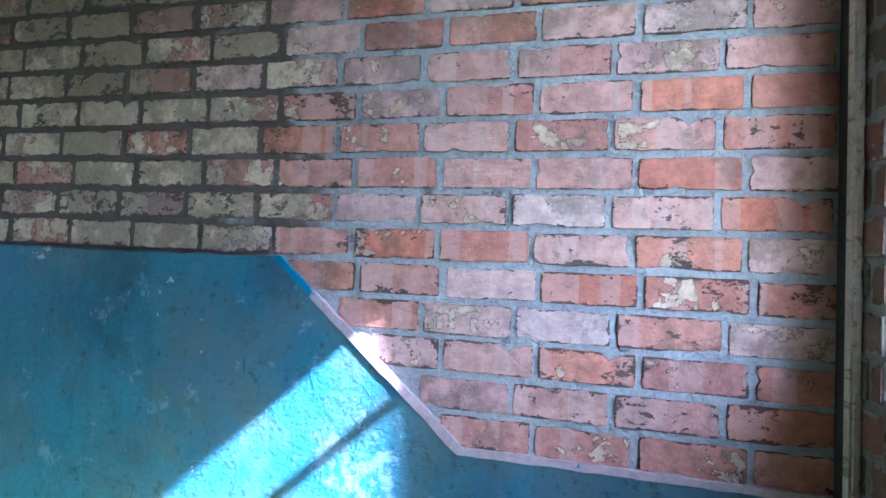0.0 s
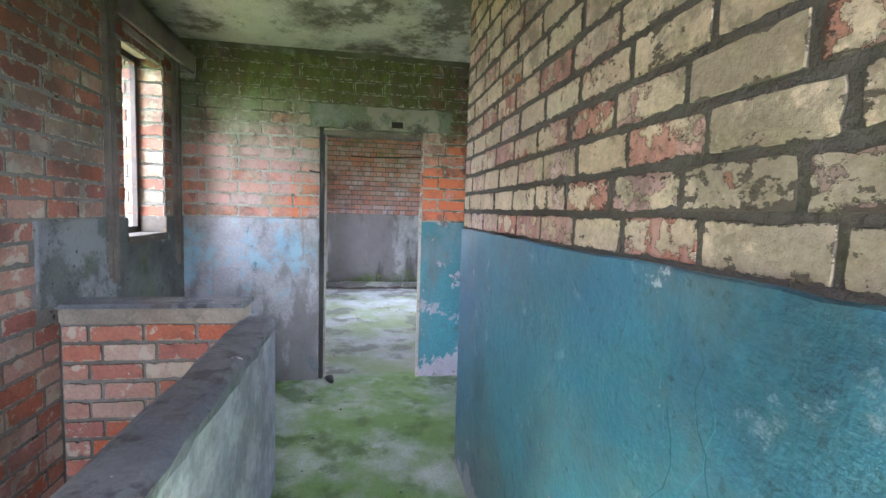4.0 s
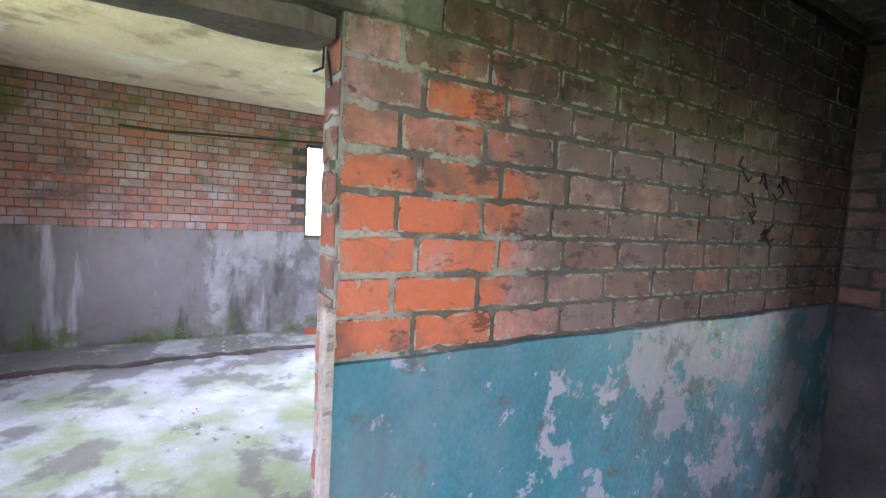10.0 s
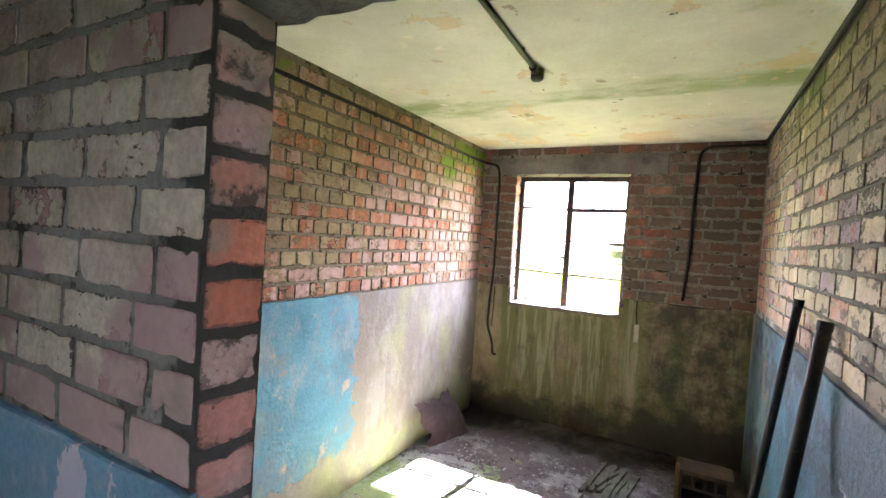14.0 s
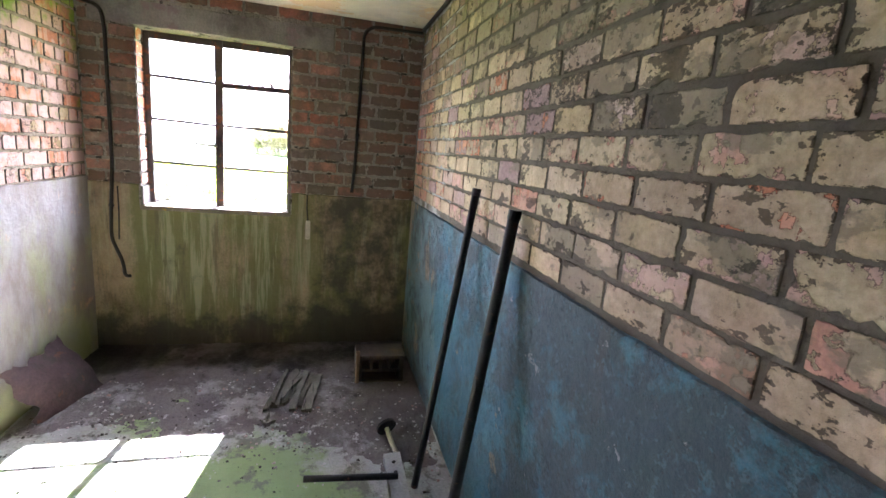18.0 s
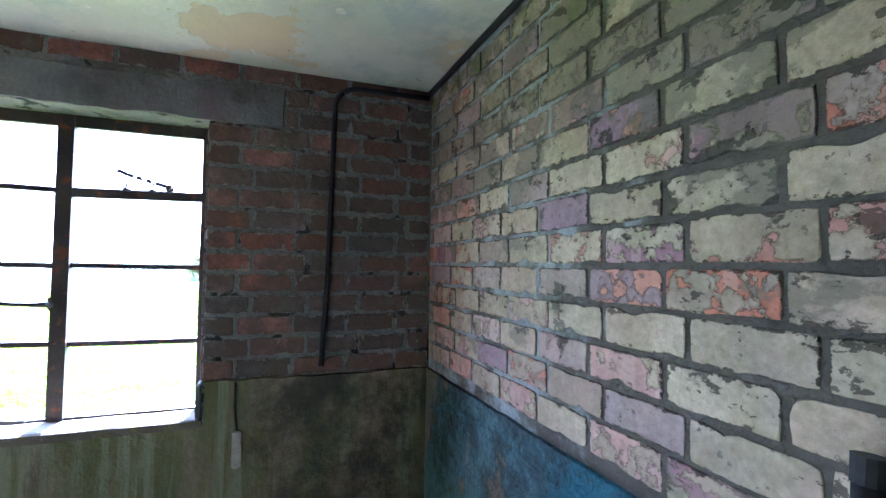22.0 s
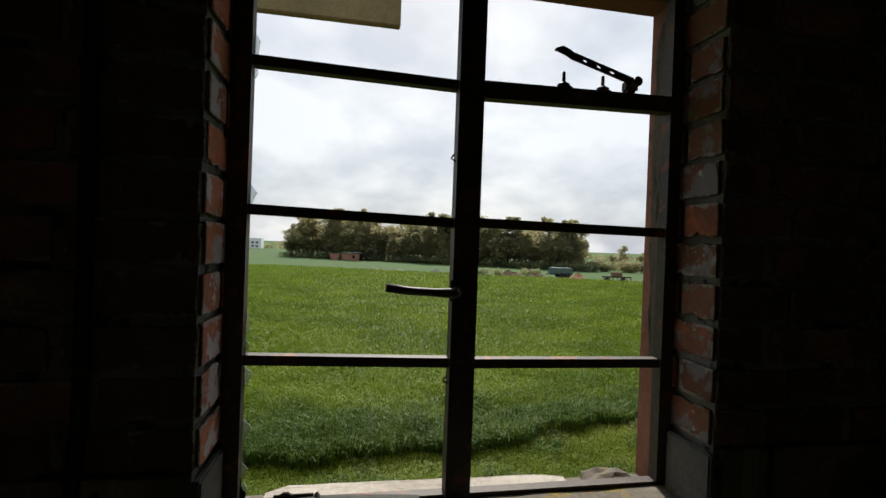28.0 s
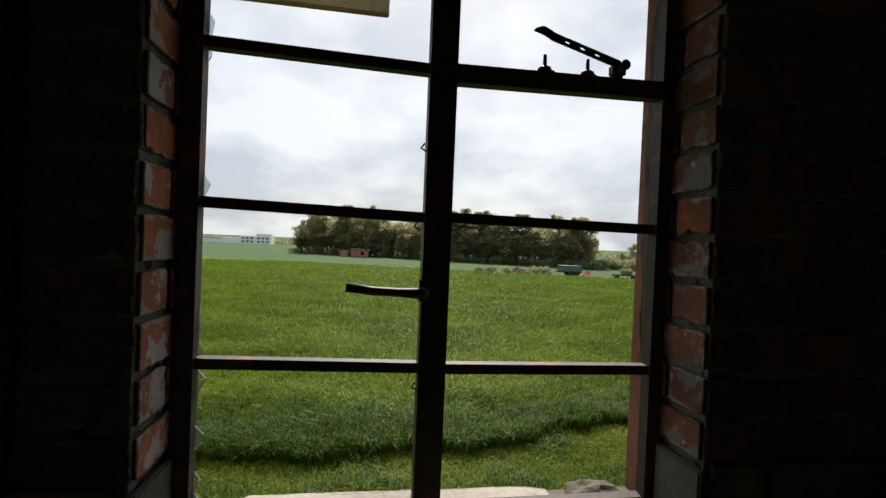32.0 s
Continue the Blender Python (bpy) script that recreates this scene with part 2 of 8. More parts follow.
    h = k.math("MULTIPLY_ADD", pit, -1.3, h)
    for colour, kw in layers:
        kw = dict(kw)
        f = k.math("MULTIPLY", k.mask(**{q: kw[q] for q in kw if q != "amount"}), kw.get("amount", 1.0))
        c = k.mix(f, c, colour if not isinstance(colour[0], tuple) else k.ramp(k.noise(6.0, 5, 0.7, shift=3.3), colour))
    # the sides of a brick carry mortar, never paint
    c = k.mix(k.math("MULTIPLY", k.step(so.outputs["Y"], 0.0014, 0.0026), 0.85), c, (0.085, 0.076, 0.064))
    return k.done(c, 0.86, h, 0.75, 0.011, spec=0.25)


dirt = (GRIME, dict(scale=9, lo=0.58, hi=0.8, detail=6, rough=0.7, shift=7.0, amount=0.6))
soft_dirt = (((0.12, 0.105, 0.08), (0.24, 0.21, 0.165)), dict(scale=10, lo=0.52, hi=0.74, detail=7, rough=0.7, shift=27.0, amount=0.38))
CREAMS = ((0.64, 0.495, 0.345), (0.67, 0.545, 0.395), (0.59, 0.445, 0.305), (0.65, 0.515, 0.375), (0.50, 0.385, 0.27), (0.69, 0.535, 0.375))
# brown layer: dirt, plus the light's falloff up the wall put in as colour
mat_brick_a = painted_brick("painted_brick_corridor", REDS, CREAMS, 0.41, (("x", 3.4, 3.95, -0.16), ("x", 3.8, 4.15, -0.10)), [(((0.075, 0.062, 0.045), (0.15, 0.125, 0.09)), dict(scale=7, lo=0.64, hi=0.74, detail=10, rough=0.76, shift=77, grads=(("x", 4.15, 3.4, 0.12), ("x", 3.3, 2.5, -0.16), ("z", 1.6, 2.1, 0.14)), rnd=0.14, amount=0.5)), dirt, (ALGAE, dict(scale=5, lo=0.68, hi=0.88, grads=(("z", 2.2, 2.6, 0.25),), amount=0.4))], 0.26, -0.028, (("x", 4.1, 3.5, 0.03), ("x", 3.3, 2.4, -0.02)))
mat_brick_b = painted_brick("painted_brick_room", REDS + ((0.34, 0.2, 0.24), (0.30, 0.14, 0.16), (0.50, 0.31, 0.27)), ((0.52, 0.42, 0.28), (0.50, 0.39, 0.27), (0.44, 0.36, 0.25), (0.56, 0.46, 0.33), (0.31, 0.20, 0.25), (0.46, 0.37, 0.27), (0.50, 0.38, 0.28), (0.40, 0.32, 0.22), (0.53, 0.42, 0.30), (0.39, 0.30, 0.23), (0.48, 0.37, 0.26), (0.55, 0.45, 0.32)), 0.365, (("z", 1.62, 1.4, -0.03), ("x", 4.5, 4.9, -0.14)), [
    ((0.52, 0.35, 0.28), dict(scale=3, lo=0.69, hi=0.86, shift=41, grads=(("z", 1.66, 1.4, 0.18),), rnd=0.1, amount=0.45)),
    (((0.13, 0.114, 0.085), (0.23, 0.20, 0.15)), dict(scale=5, lo=0.82, hi=0.855, detail=8, shift=17, rough=0.6, stretch=(0.8, 1, 1.25), grads=(("z", 1.85, 2.2, 0.23), ("x", 3.8, 3.0, 0.10)), rnd=0.28, amount=0.66)), ((0.025, 0.021, 0.017), dict(scale=11, lo=0.675, hi=0.69, detail=7, shift=87, rough=0.62, stretch=(0.8, 1, 1.4), grads=(("x", 3.8, 3.0, 0.05), ("z", 1.5, 2.0, 0.02)), rnd=0.06, amount=0.75)), (((0.06, 0.05, 0.04), (0.15, 0.125, 0.095)), dict(scale=30, lo=0.72, hi=0.75, detail=6, rough=0.6, shift=63, grads=(("z", 1.5, 1.9, 0.03), ("x", 4.1, 3.4, 0.03)), rnd=0.06, amount=0.7)), dirt,
    (ALGAE, dict(scale=6, lo=0.66, hi=0.85, grads=(("z", 2.2, 2.6, 0.25),), amount=0.7))], 0.28, -0.05, (("z", 1.5, 2.05, 0.05), ("x", 3.9, 2.6, 0.035)))
mat_brick_p = painted_brick("painted_brick_partition", REDS, ((0.60, 0.51, 0.38), (0.66, 0.58, 0.43), (0.58, 0.49, 0.36), (0.60, 0.46, 0.38)), 0.36, (), [((0.47, 0.29, 0.265), dict(scale=3, lo=0.78, hi=0.84, detail=8, shift=27, grads=(("z", 1.85, 1.45, 0.16), ("y", 1.9, 1.3, 0.06)), rnd=0.26, amount=0.75)), (ALGAE, dict(scale=4, lo=0.54, hi=0.83, grads=(("z", 1.7, 2.5, 0.3),), amount=0.6)), (GRIME, dict(scale=3, lo=0.55, hi=0.8, shift=19, grads=(("z", 2.1, 2.5, 0.25),), amount=0.5))], 0.2, -0.07)
# every colour set well below the other painted bricks
mat_brick_j = painted_brick("dark_painted_brick", ((0.18, 0.07, 0.05), (0.15, 0.062, 0.048), (0.19, 0.08, 0.058)), ((0.10, 0.085, 0.065), (0.14, 0.12, 0.09), (0.085, 0.07, 0.055)), 0.47, (), [dirt], 0.3, -0.02)
mat_brick_w = surface("bare_brick_west", ((0.45, 0.20, 0.14), (0.47, 0.29, 0.25), (0.40, 0.21, 0.18), (0.44, 0.31, 0.29), (0.50, 0.19, 0.11), (0.38, 0.22, 0.2), (0.48, 0.25, 0.19)), [
    ((0.40, 0.36, 0.30), dict(scale=14, lo=0.60, hi=0.68, rnd=0.06, amount=0.35)),
    ((0.58, 0.14, 0.04), dict(scale=2.0, lo=0.86, hi=0.96, shift=33, grads=(("z", 1.80, 1.66, 0.26), ("y", -0.1, 0.0, 0.24), ("y", 0.3, 0.62, -0.34)), rnd=0.14, amount=0.8)),
    ((0.42, 0.36, 0.32), dict(scale=5, lo=0.50, hi=0.74, detail=7, rough=0.7, shift=91, grads=(("y", -0.7, -0.3, -0.3),), rnd=0.06, amount=0.3)),
    (((0.04, 0.033, 0.028), (0.25, 0.165, 0.13)), dict(scale=4.5, lo=0.56, hi=0.78, detail=9, rough=0.74, grads=(("z", 1.7, 2.3, 0.24), ("y", 0.25, 0.65, 0.22)), rnd=0.16, amount=0.82)),
    (((0.05, 0.075, 0.015), (0.19, 0.25, 0.06)), dict(scale=5, lo=0.62, hi=0.85, detail=8, rough=0.72, shift=5, stretch=(1, 1.2, 0.35), grads=(("z", 1.65, 2.3, 0.26), ("y", -0.3, 0.3, -0.12)), rnd=0.06, amount=0.8)),
    (((0.02, 0.02, 0.014), (0.06, 0.05, 0.035)), dict(scale=9, lo=0.52, hi=0.66, detail=8, rough=0.75, shift=15, stretch=(1, 1.3, 0.5), grads=(("z", 1.85, 2.3, 0.10), ("z", 1.95, 1.8, -0.25)), rnd=0.1, amount=0.46)),
    ((0.40, 0.40, 0.33), dict(scale=4, lo=0.60, hi=0.74, detail=6, shift=51, stretch=(1, 1, 0.07), grads=(("z", 1.9, 2.3, 0.05), ("y", -0.7, -0.3, -0.15)), amount=0.5)),
    (((0.22, 0.25, 0.15), (0.36, 0.37, 0.28)), dict(scale=4, lo=0.60, hi=0.82, detail=8, rough=0.72, shift=29, grads=(("y", -0.72, -0.95, 0.12), ("z", 1.75, 2.05, 0.10), ("z", 2.15, 2.4, -0.2)), rnd=0.05, amount=0.45)),
    (((0.02, 0.018, 0.014), (0.09, 0.07, 0.055)), dict(scale=13, lo=0.66, hi=0.72, detail=8, rough=0.72, shift=71, stretch=(1, 0.6, 1.3), grads=(("y", 0.05, 0.3, 0.07), ("y", -0.5, -0.8, -0.08)), rnd=0.08, amount=0.75)), dirt], 0.9, rnd="object", bump=(24, 0.8, 0.012), edge=((0.40, 0.37, 0.29), 0.75))
mat_brick_n = painted_brick("painted_brick_bond", ((0.42, 0.16, 0.085), (0.47, 0.20, 0.11), (0.36, 0.14, 0.085), (0.46, 0.30, 0.25), (0.48, 0.21, 0.14)), ((0.36, 0.26, 0.15), (0.44, 0.34, 0.21), (0.30, 0.21, 0.12), (0.41, 0.31, 0.19), (0.26, 0.19, 0.11)), 0.44, (("x", 2.7, 3.7, -0.14),), [
    ((0.5, 0.34, 0.30), dict(scale=7, lo=0.70, hi=0.8, shift=8, rnd=0.16, grads=(("x", 3.4, 4.6, 0.14), ("z", 1.9, 1.5, 0.06)), amount=0.8)),
    (((0.12, 0.095, 0.055), (0.2, 0.155, 0.09)), dict(scale=5, lo=0.55, hi=0.75, shift=12, grads=(("z", 2.0, 2.4, 0.10),), amount=0.6)), dirt,
    (((0.10, 0.19, 0.01), (0.24, 0.36, 0.04)), dict(scale=4, lo=0.80, hi=0.96, shift=2, grads=(("z", 1.95, 2.4, 0.2), ("x", 4.0, 4.7, 0.24)), amount=0.9))], 0.34)
mat_brick_e = surface("bare_brick_east", ((0.24, 0.085, 0.055), (0.33, 0.16, 0.12), (0.15, 0.085, 0.07), (0.30, 0.20, 0.165), (0.34, 0.12, 0.065), (0.13, 0.10, 0.085), (0.32, 0.14, 0.11)), [((0.30, 0.25, 0.2), dict(scale=11, lo=0.6, hi=0.72, rnd=0.08, amount=0.6)), dirt, (GRIME, dict(scale=6, lo=0.40, hi=0.70, detail=8, rough=0.72, shift=4, rnd=0.2, grads=(("y", 1.0, 0.4, 0.08),), amount=0.75))], 0.9, bump=(26, 0.8, 0.012), rnd="object", edge=((0.27, 0.24, 0.2), 0.8))
# brick darkened: the low light at the north doorway is put into its colour
mat_brick_dim = surface("low_light_brick", ((0.21, 0.10, 0.075), (0.25, 0.15, 0.12), (0.17, 0.12, 0.10), (0.24, 0.18, 0.15)), [(GRIME, dict(scale=5, lo=0.45, hi=0.72, detail=8, rough=0.7, rnd=0.16, amount=0.8)), ((0.27, 0.23, 0.19), dict(scale=12, lo=0.64, hi=0.7, shift=5, amount=0.6))], 0.9, rnd="object", bump=(24, 0.8, 0.012), edge=((0.22, 0.19, 0.16), 0.6))
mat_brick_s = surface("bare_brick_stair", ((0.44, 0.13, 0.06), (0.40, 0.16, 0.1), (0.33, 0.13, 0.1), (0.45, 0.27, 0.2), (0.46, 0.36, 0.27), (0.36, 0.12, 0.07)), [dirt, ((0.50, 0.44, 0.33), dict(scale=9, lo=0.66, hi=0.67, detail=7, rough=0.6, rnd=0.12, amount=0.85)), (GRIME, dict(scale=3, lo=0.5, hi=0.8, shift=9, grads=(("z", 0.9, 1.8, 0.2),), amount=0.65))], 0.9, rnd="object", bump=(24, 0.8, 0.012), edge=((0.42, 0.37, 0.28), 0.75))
mat_brick_q = surface("worn_quoin_brick", ((0.46, 0.15, 0.08), (0.42, 0.2, 0.15), (0.40, 0.25, 0.2), (0.45, 0.33, 0.27), (0.44, 0.16, 0.09)), [dirt, ((0.22, 0.24, 0.18), dict(scale=4, lo=0.58, hi=0.74, detail=8, shift=6, grads=(("z", 1.6, 2.2, 0.2),), rnd=0.1, amount=0.7)), (((0.03, 0.027, 0.022), (0.08, 0.07, 0.058)), dict(scale=9, lo=0.6, hi=0.68, detail=9, rough=0.74, shift=9, rnd=0.1, amount=0.85))], 0.9, rnd="object", bump=(24, 0.8, 0.012), edge=((0.09, 0.08, 0.066), 0.6))
mat_brick_far = surface("far_room_brick", ((0.33, 0.13, 0.09), (0.36, 0.18, 0.14), (0.26, 0.15, 0.13), (0.34, 0.25, 0.23), (0.28, 0.13, 0.11)), [((0.36, 0.35, 0.37), dict(scale=1.8, lo=0.60, hi=0.72, detail=8, rough=0.7, shift=38, rnd=0.22, amount=0.6)), ((0.13, 0.19, 0.05), dict(scale=2.2, lo=0.62, hi=0.76, detail=8, rough=0.68, shift=58, stretch=(1, 1, 0.4), amount=0.7)), (GRIME, dict(scale=2.4, lo=0.50, hi=0.70, detail=9, rough=0.74, amount=0.7, shift=3)), (ALGAE, dict(scale=2.0, lo=0.6, hi=0.75, amount=0.8, grads=(("z", 1.8, 2.6, 0.1),)))], 0.92, rnd="island")
mat_mortar = surface("grey_mortar", ((0.13, 0.125, 0.11), (0.25, 0.24, 0.21)), [((0.02, 0.019, 0.017), dict(scale=12, lo=0.64, hi=0.68, detail=6)), (ALGAE, dict(scale=4, lo=0.66, hi=0.9, grads=(("z", 1.8, 2.5, 0.3),), amount=0.55))], 0.95, bump=(34, 1.0, 0.022))
mat_mortar_west = surface("greenish_pale_mortar", ((0.27, 0.27, 0.22), (0.40, 0.39, 0.33)), [(((0.055, 0.05, 0.042), (0.13, 0.12, 0.10)), dict(scale=6, lo=0.60, hi=0.68, detail=8, shift=61, grads=(("y", -0.15, 0.1, 0.16),), amount=0.85)), (((0.05, 0.045, 0.035), (0.14, 0.12, 0.09)), dict(scale=4, lo=0.52, hi=0.72, detail=7, grads=(("z", 1.8, 2.4, 0.2), ("y", 0.05, 0.7, 0.3)), amount=0.9)), (((0.05, 0.052, 0.025), (0.16, 0.16, 0.09)), dict(scale=4, lo=0.62, hi=0.86, shift=5, grads=(("z", 1.6, 2.3, 0.34),), amount=0.8))], 0.95, bump=(34, 1.0, 0.022))
mat_mortar_p = surface("buff_grey_mortar", ((0.21, 0.20, 0.165), (0.33, 0.315, 0.265)), [(((0.022, 0.02, 0.017), (0.06, 0.054, 0.045)), dict(scale=7, lo=0.56, hi=0.66, detail=8, shift=31, grads=(("y", 1.34, 1.2, 0.3),), amount=0.9)), ((0.05, 0.045, 0.038), dict(scale=10, lo=0.60, hi=0.66, detail=7, amount=0.8)), (ALGAE, dict(scale=4, lo=0.66, hi=0.9, grads=(("z", 1.8, 2.5, 0.3),), amount=0.5))], 0.95, bump=(34, 1.0, 0.022))
mat_mortar_tan = surface("tan_mortar", ((0.15, 0.118, 0.08), (0.27, 0.22, 0.155)), [((0.035, 0.028, 0.022), dict(scale=9, lo=0.58, hi=0.65, detail=7, amount=0.85)), ((0.34, 0.28, 0.22), dict(scale=4, lo=0.62, hi=0.74, detail=6, shift=8, grads=(("x", 3.2, 4.2, 0.16),), amount=0.7))], 0.95, bump=(34, 1.0, 0.022))
mat_mortar_light = surface("pale_mortar", ((0.29, 0.30, 0.30), (0.44, 0.45, 0.45)), [(((0.07, 0.06, 0.048), (0.17, 0.145, 0.115)), dict(scale=6, lo=0.60, hi=0.78, detail=7, grads=(("x", 4.25, 3.5, 0.4), ("y", 0.03, 0.09, 0.16)))), (GRIME, dict(scale=11, lo=0.60, hi=0.72, amount=0.7))], 0.95, bump=(34, 1.0, 0.022))
mat_dado_a = surface("blue_dado_paint", ((0.034, 0.135, 0.185), (0.06, 0.20, 0.265)), [
    ((0.035, 0.14, 0.24), dict(scale=1.8, lo=0.5, hi=0.68, shift=31, grads=(("x", 1.9, 1.4, 0.14), ("x", 3.6, 4.3, 0.17)), amount=0.8)),
    (((0.055, 0.10, 0.105), (0.13, 0.175, 0.18)), dict(scale=2.6, lo=0.42, hi=0.64, shift=6, detail=10, rough=0.72, grads=(("z", 0.7, 0.1, 0.12),), amount=0.8)),
    ((0.014, 0.045, 0.06), dict(scale=1.9, lo=0.47, hi=0.66, shift=39, detail=9, rough=0.7, stretch=(1, 1, 0.5), amount=0.65)),
    (((0.10, 0.19, 0.23), (0.17, 0.27, 0.31)), dict(scale=6, lo=0.52, hi=0.70, detail=10, rough=0.75, stretch=(1, 1, 0.45), shift=88, amount=0.5)),
    ((0.14, 0.10, 0.08), dict(scale=5, lo=0.58, hi=0.70, shift=61, detail=9, rough=0.72, grads=(("z", 0.5, 0.15, 0.1),), amount=0.55)),
    ((0.015, 0.042, 0.05), dict(scale=34, lo=0.57, hi=0.64, detail=8, rough=0.75, shift=66, grads=(("z", 0.9, 0.3, 0.05),), amount=0.6)),
    ((0.46, 0.45, 0.48), dict(scale=5, lo=0.685, hi=0.693, detail=9, rough=0.68, grads=(("z", 1.0, 1.28, 0.05),), up=-1.0)),
    ((0.40, 0.42, 0.45), dict(scale=22, lo=0.70, hi=0.71, detail=7, rough=0.7, shift=83, grads=(("x", 3.2, 3.7, 0.03),), up=-0.8)),
    # pale layer: the sun patch's brightness put into the paint, with some peeling
    (((0.24, 0.32, 0.38), (0.38, 0.43, 0.49)), dict(scale=8, lo=0.58, hi=0.66, detail=10, rough=0.75, shift=46, grads=(("x", 3.72, 4.0, 0.05), ("x", 4.2, 4.4, -0.12)), amount=0.48, up=-0.3)),
    ((0.40, 0.18, 0.11), dict(scale=9, lo=0.685, hi=0.70, shift=14, detail=8, rough=0.7, up=-0.8)),
    (((0.22, 0.19, 0.21), (0.36, 0.33, 0.36)), dict(scale=5, lo=0.70, hi=0.72, detail=9, rough=0.65, grads=(("z", 0.24, 0.04, 0.28),))),
    ((0.01, 0.05, 0.075), dict(scale=22, lo=0.69, hi=0.71, stretch=(1, 1, 0.10), shift=13, up=-0.8))], 0.36, bump=(36, 0.55, 0.009), spec=0.5)
mat_dado_w = surface("worn_blue_dado", ((0.03, 0.145, 0.17), (0.05, 0.20, 0.235)), [((0.15, 0.20, 0.21), dict(scale=2.6, lo=0.48, hi=0.68, detail=9, rough=0.7, shift=84, stretch=(1, 1, 0.6), amount=0.55)), (((0.24, 0.23, 0.26), (0.40, 0.37, 0.41)), dict(scale=6, lo=0.585, hi=0.60, detail=9, rough=0.68, grads=(("z", 0.35, 0.0, 0.16), ("y", 0.5, 1.0, 0.02)), up=-1.0)), ((0.16, 0.10, 0.09), dict(scale=8, lo=0.64, hi=0.72, shift=24, amount=0.6)), (((0.05, 0.06, 0.06), (0.12, 0.13, 0.13)), dict(scale=3, lo=0.52, hi=0.75, stretch=(1, 1, 0.35), shift=4, grads=(("y", 0.9, 1.5, 0.14),), amount=0.8)), (((0.2, 0.19, 0.21), (0.33, 0.31, 0.33)), dict(scale=3.2, lo=0.58, hi=0.60, detail=9, rough=0.7, shift=54, grads=(("y", 0.6, 1.2, 0.07),), amount=0.9)), (((0.05, 0.045, 0.04), (0.11, 0.1, 0.09)), dict(scale=7, lo=0.58, hi=0.66, detail=9, rough=0.74, shift=64, grads=(("y", 0.5, 1.2, 0.05),), amount=0.75))], 0.5, bump=(26, 0.5, 0.01), spec=0.4)
mat_dado_wl = surface("grey_blue_dado", ((0.20, 0.20, 0.195), (0.36, 0.35, 0.355)), [
    (((0.12, 0.28, 0.37), (0.32, 0.44, 0.5)), dict(scale=4, lo=0.58, hi=0.70, detail=8, rough=0.7, shift=21, grads=(("z", 0.5, 0.8, 0.10), ("y", -1.0, -0.92, -0.1)), amount=0.8)),
    ((0.03, 0.19, 0.24), dict(scale=6, lo=0.64, hi=0.66, detail=8, shift=9, grads=(("y", -1.1, -0.95, 0.05),), amount=0.8)),
    (((0.09, 0.085, 0.08), (0.2, 0.19, 0.18)), dict(scale=6, lo=0.52, hi=0.68, detail=9, rough=0.72, stretch=(1, 1, 0.5), shift=2, grads=(("z", 0.9, 0.2, 0.14), ("y", -1.3, -1.0, 0.06)), amount=0.8)),
    ((0.19, 0.13, 0.095), dict(scale=6, lo=0.62, hi=0.7, detail=6, stretch=(1, 1, 0.12), shift=72, grads=(("y", -1.25, -0.95, 0.06),), amount=0.6))], 0.6, bump=(30, 0.6, 0.01))
mat_dado_n = surface("dark_teal_dado", ((0.018, 0.068, 0.08), (0.03, 0.095, 0.115)), [((0.3, 0.3, 0.3), dict(scale=6, lo=0.68, hi=0.70, detail=8))], 0.5, bump=(26, 0.3, 0.01))
mat_dado_p = surface("pale_blue_dado", ((0.085, 0.22, 0.30), (0.13, 0.30, 0.38)), [((0.17, 0.23, 0.26), dict(scale=3, lo=0.46, hi=0.66, shift=8, detail=8, amount=0.7)), ((0.44, 0.42, 0.45), dict(scale=5, lo=0.56, hi=0.575, detail=9, rough=0.64, stretch=(1, 1, 0.5), up=-1.0)), ((0.30, 0.33, 0.36), dict(scale=9, lo=0.54, hi=0.66, detail=9, rough=0.74, shift=41, amount=0.5)), ((0.3, 0.15, 0.11), dict(scale=9, lo=0.69, hi=0.72, shift=31))], 0.5, bump=(26, 0.5, 0.01))
mat_dado_rn = surface("sky_blue_dado_peeled", ((0.05, 0.165, 0.23), (0.09, 0.25, 0.32)), [
    ((0.10, 0.145, 0.175), dict(scale=2.4, lo=0.44, hi=0.64, shift=12, detail=9, rough=0.7, grads=(("x", 2.8, 1.8, 0.2),), amount=0.85)),
    ((0.28, 0.17, 0.14), dict(scale=7, lo=0.66, hi=0.74, shift=20, amount=0.6)),
    (((0.19, 0.145, 0.10), (0.175, 0.155, 0.155)), dict(scale=5, lo=0.78, hi=0.79, detail=9, rough=0.62, shift=1, grads=(("x", 3.0, 3.66, 0.6), ("z", 0.44, 0.06, 0.62)), up=-1.2)),
    ((0.25, 0.235, 0.215), dict(scale=3.4, lo=0.50, hi=0.66, shift=15, detail=10, rough=0.74, stretch=(1, 1, 0.5), grads=(("x", 3.3, 3.5, 0.06),), amount=0.8)),
    ((0.40, 0.25, 0.15), dict(scale=6, lo=0.62, hi=0.68, shift=35, detail=8, grads=(("z", 0.5, 0.1, 0.05),), amount=0.6)),
    ((0.13, 0.125, 0.11), dict(scale=7, lo=0.58, hi=0.72, shift=47, detail=8, rough=0.7, stretch=(1, 1, 0.25), amount=0.55)),
    (((0.15, 0.18, 0.05), (0.36, 0.36, 0.19)), dict(scale=3, lo=0.58, hi=0.80, stretch=(1, 1, 0.5), grads=(("z", 0.6, 0.0, 0.22), ("x", 3.2, 4.2, 0.08)), amount=0.7))], 0.65, bump=(26, 0.6, 0.01))
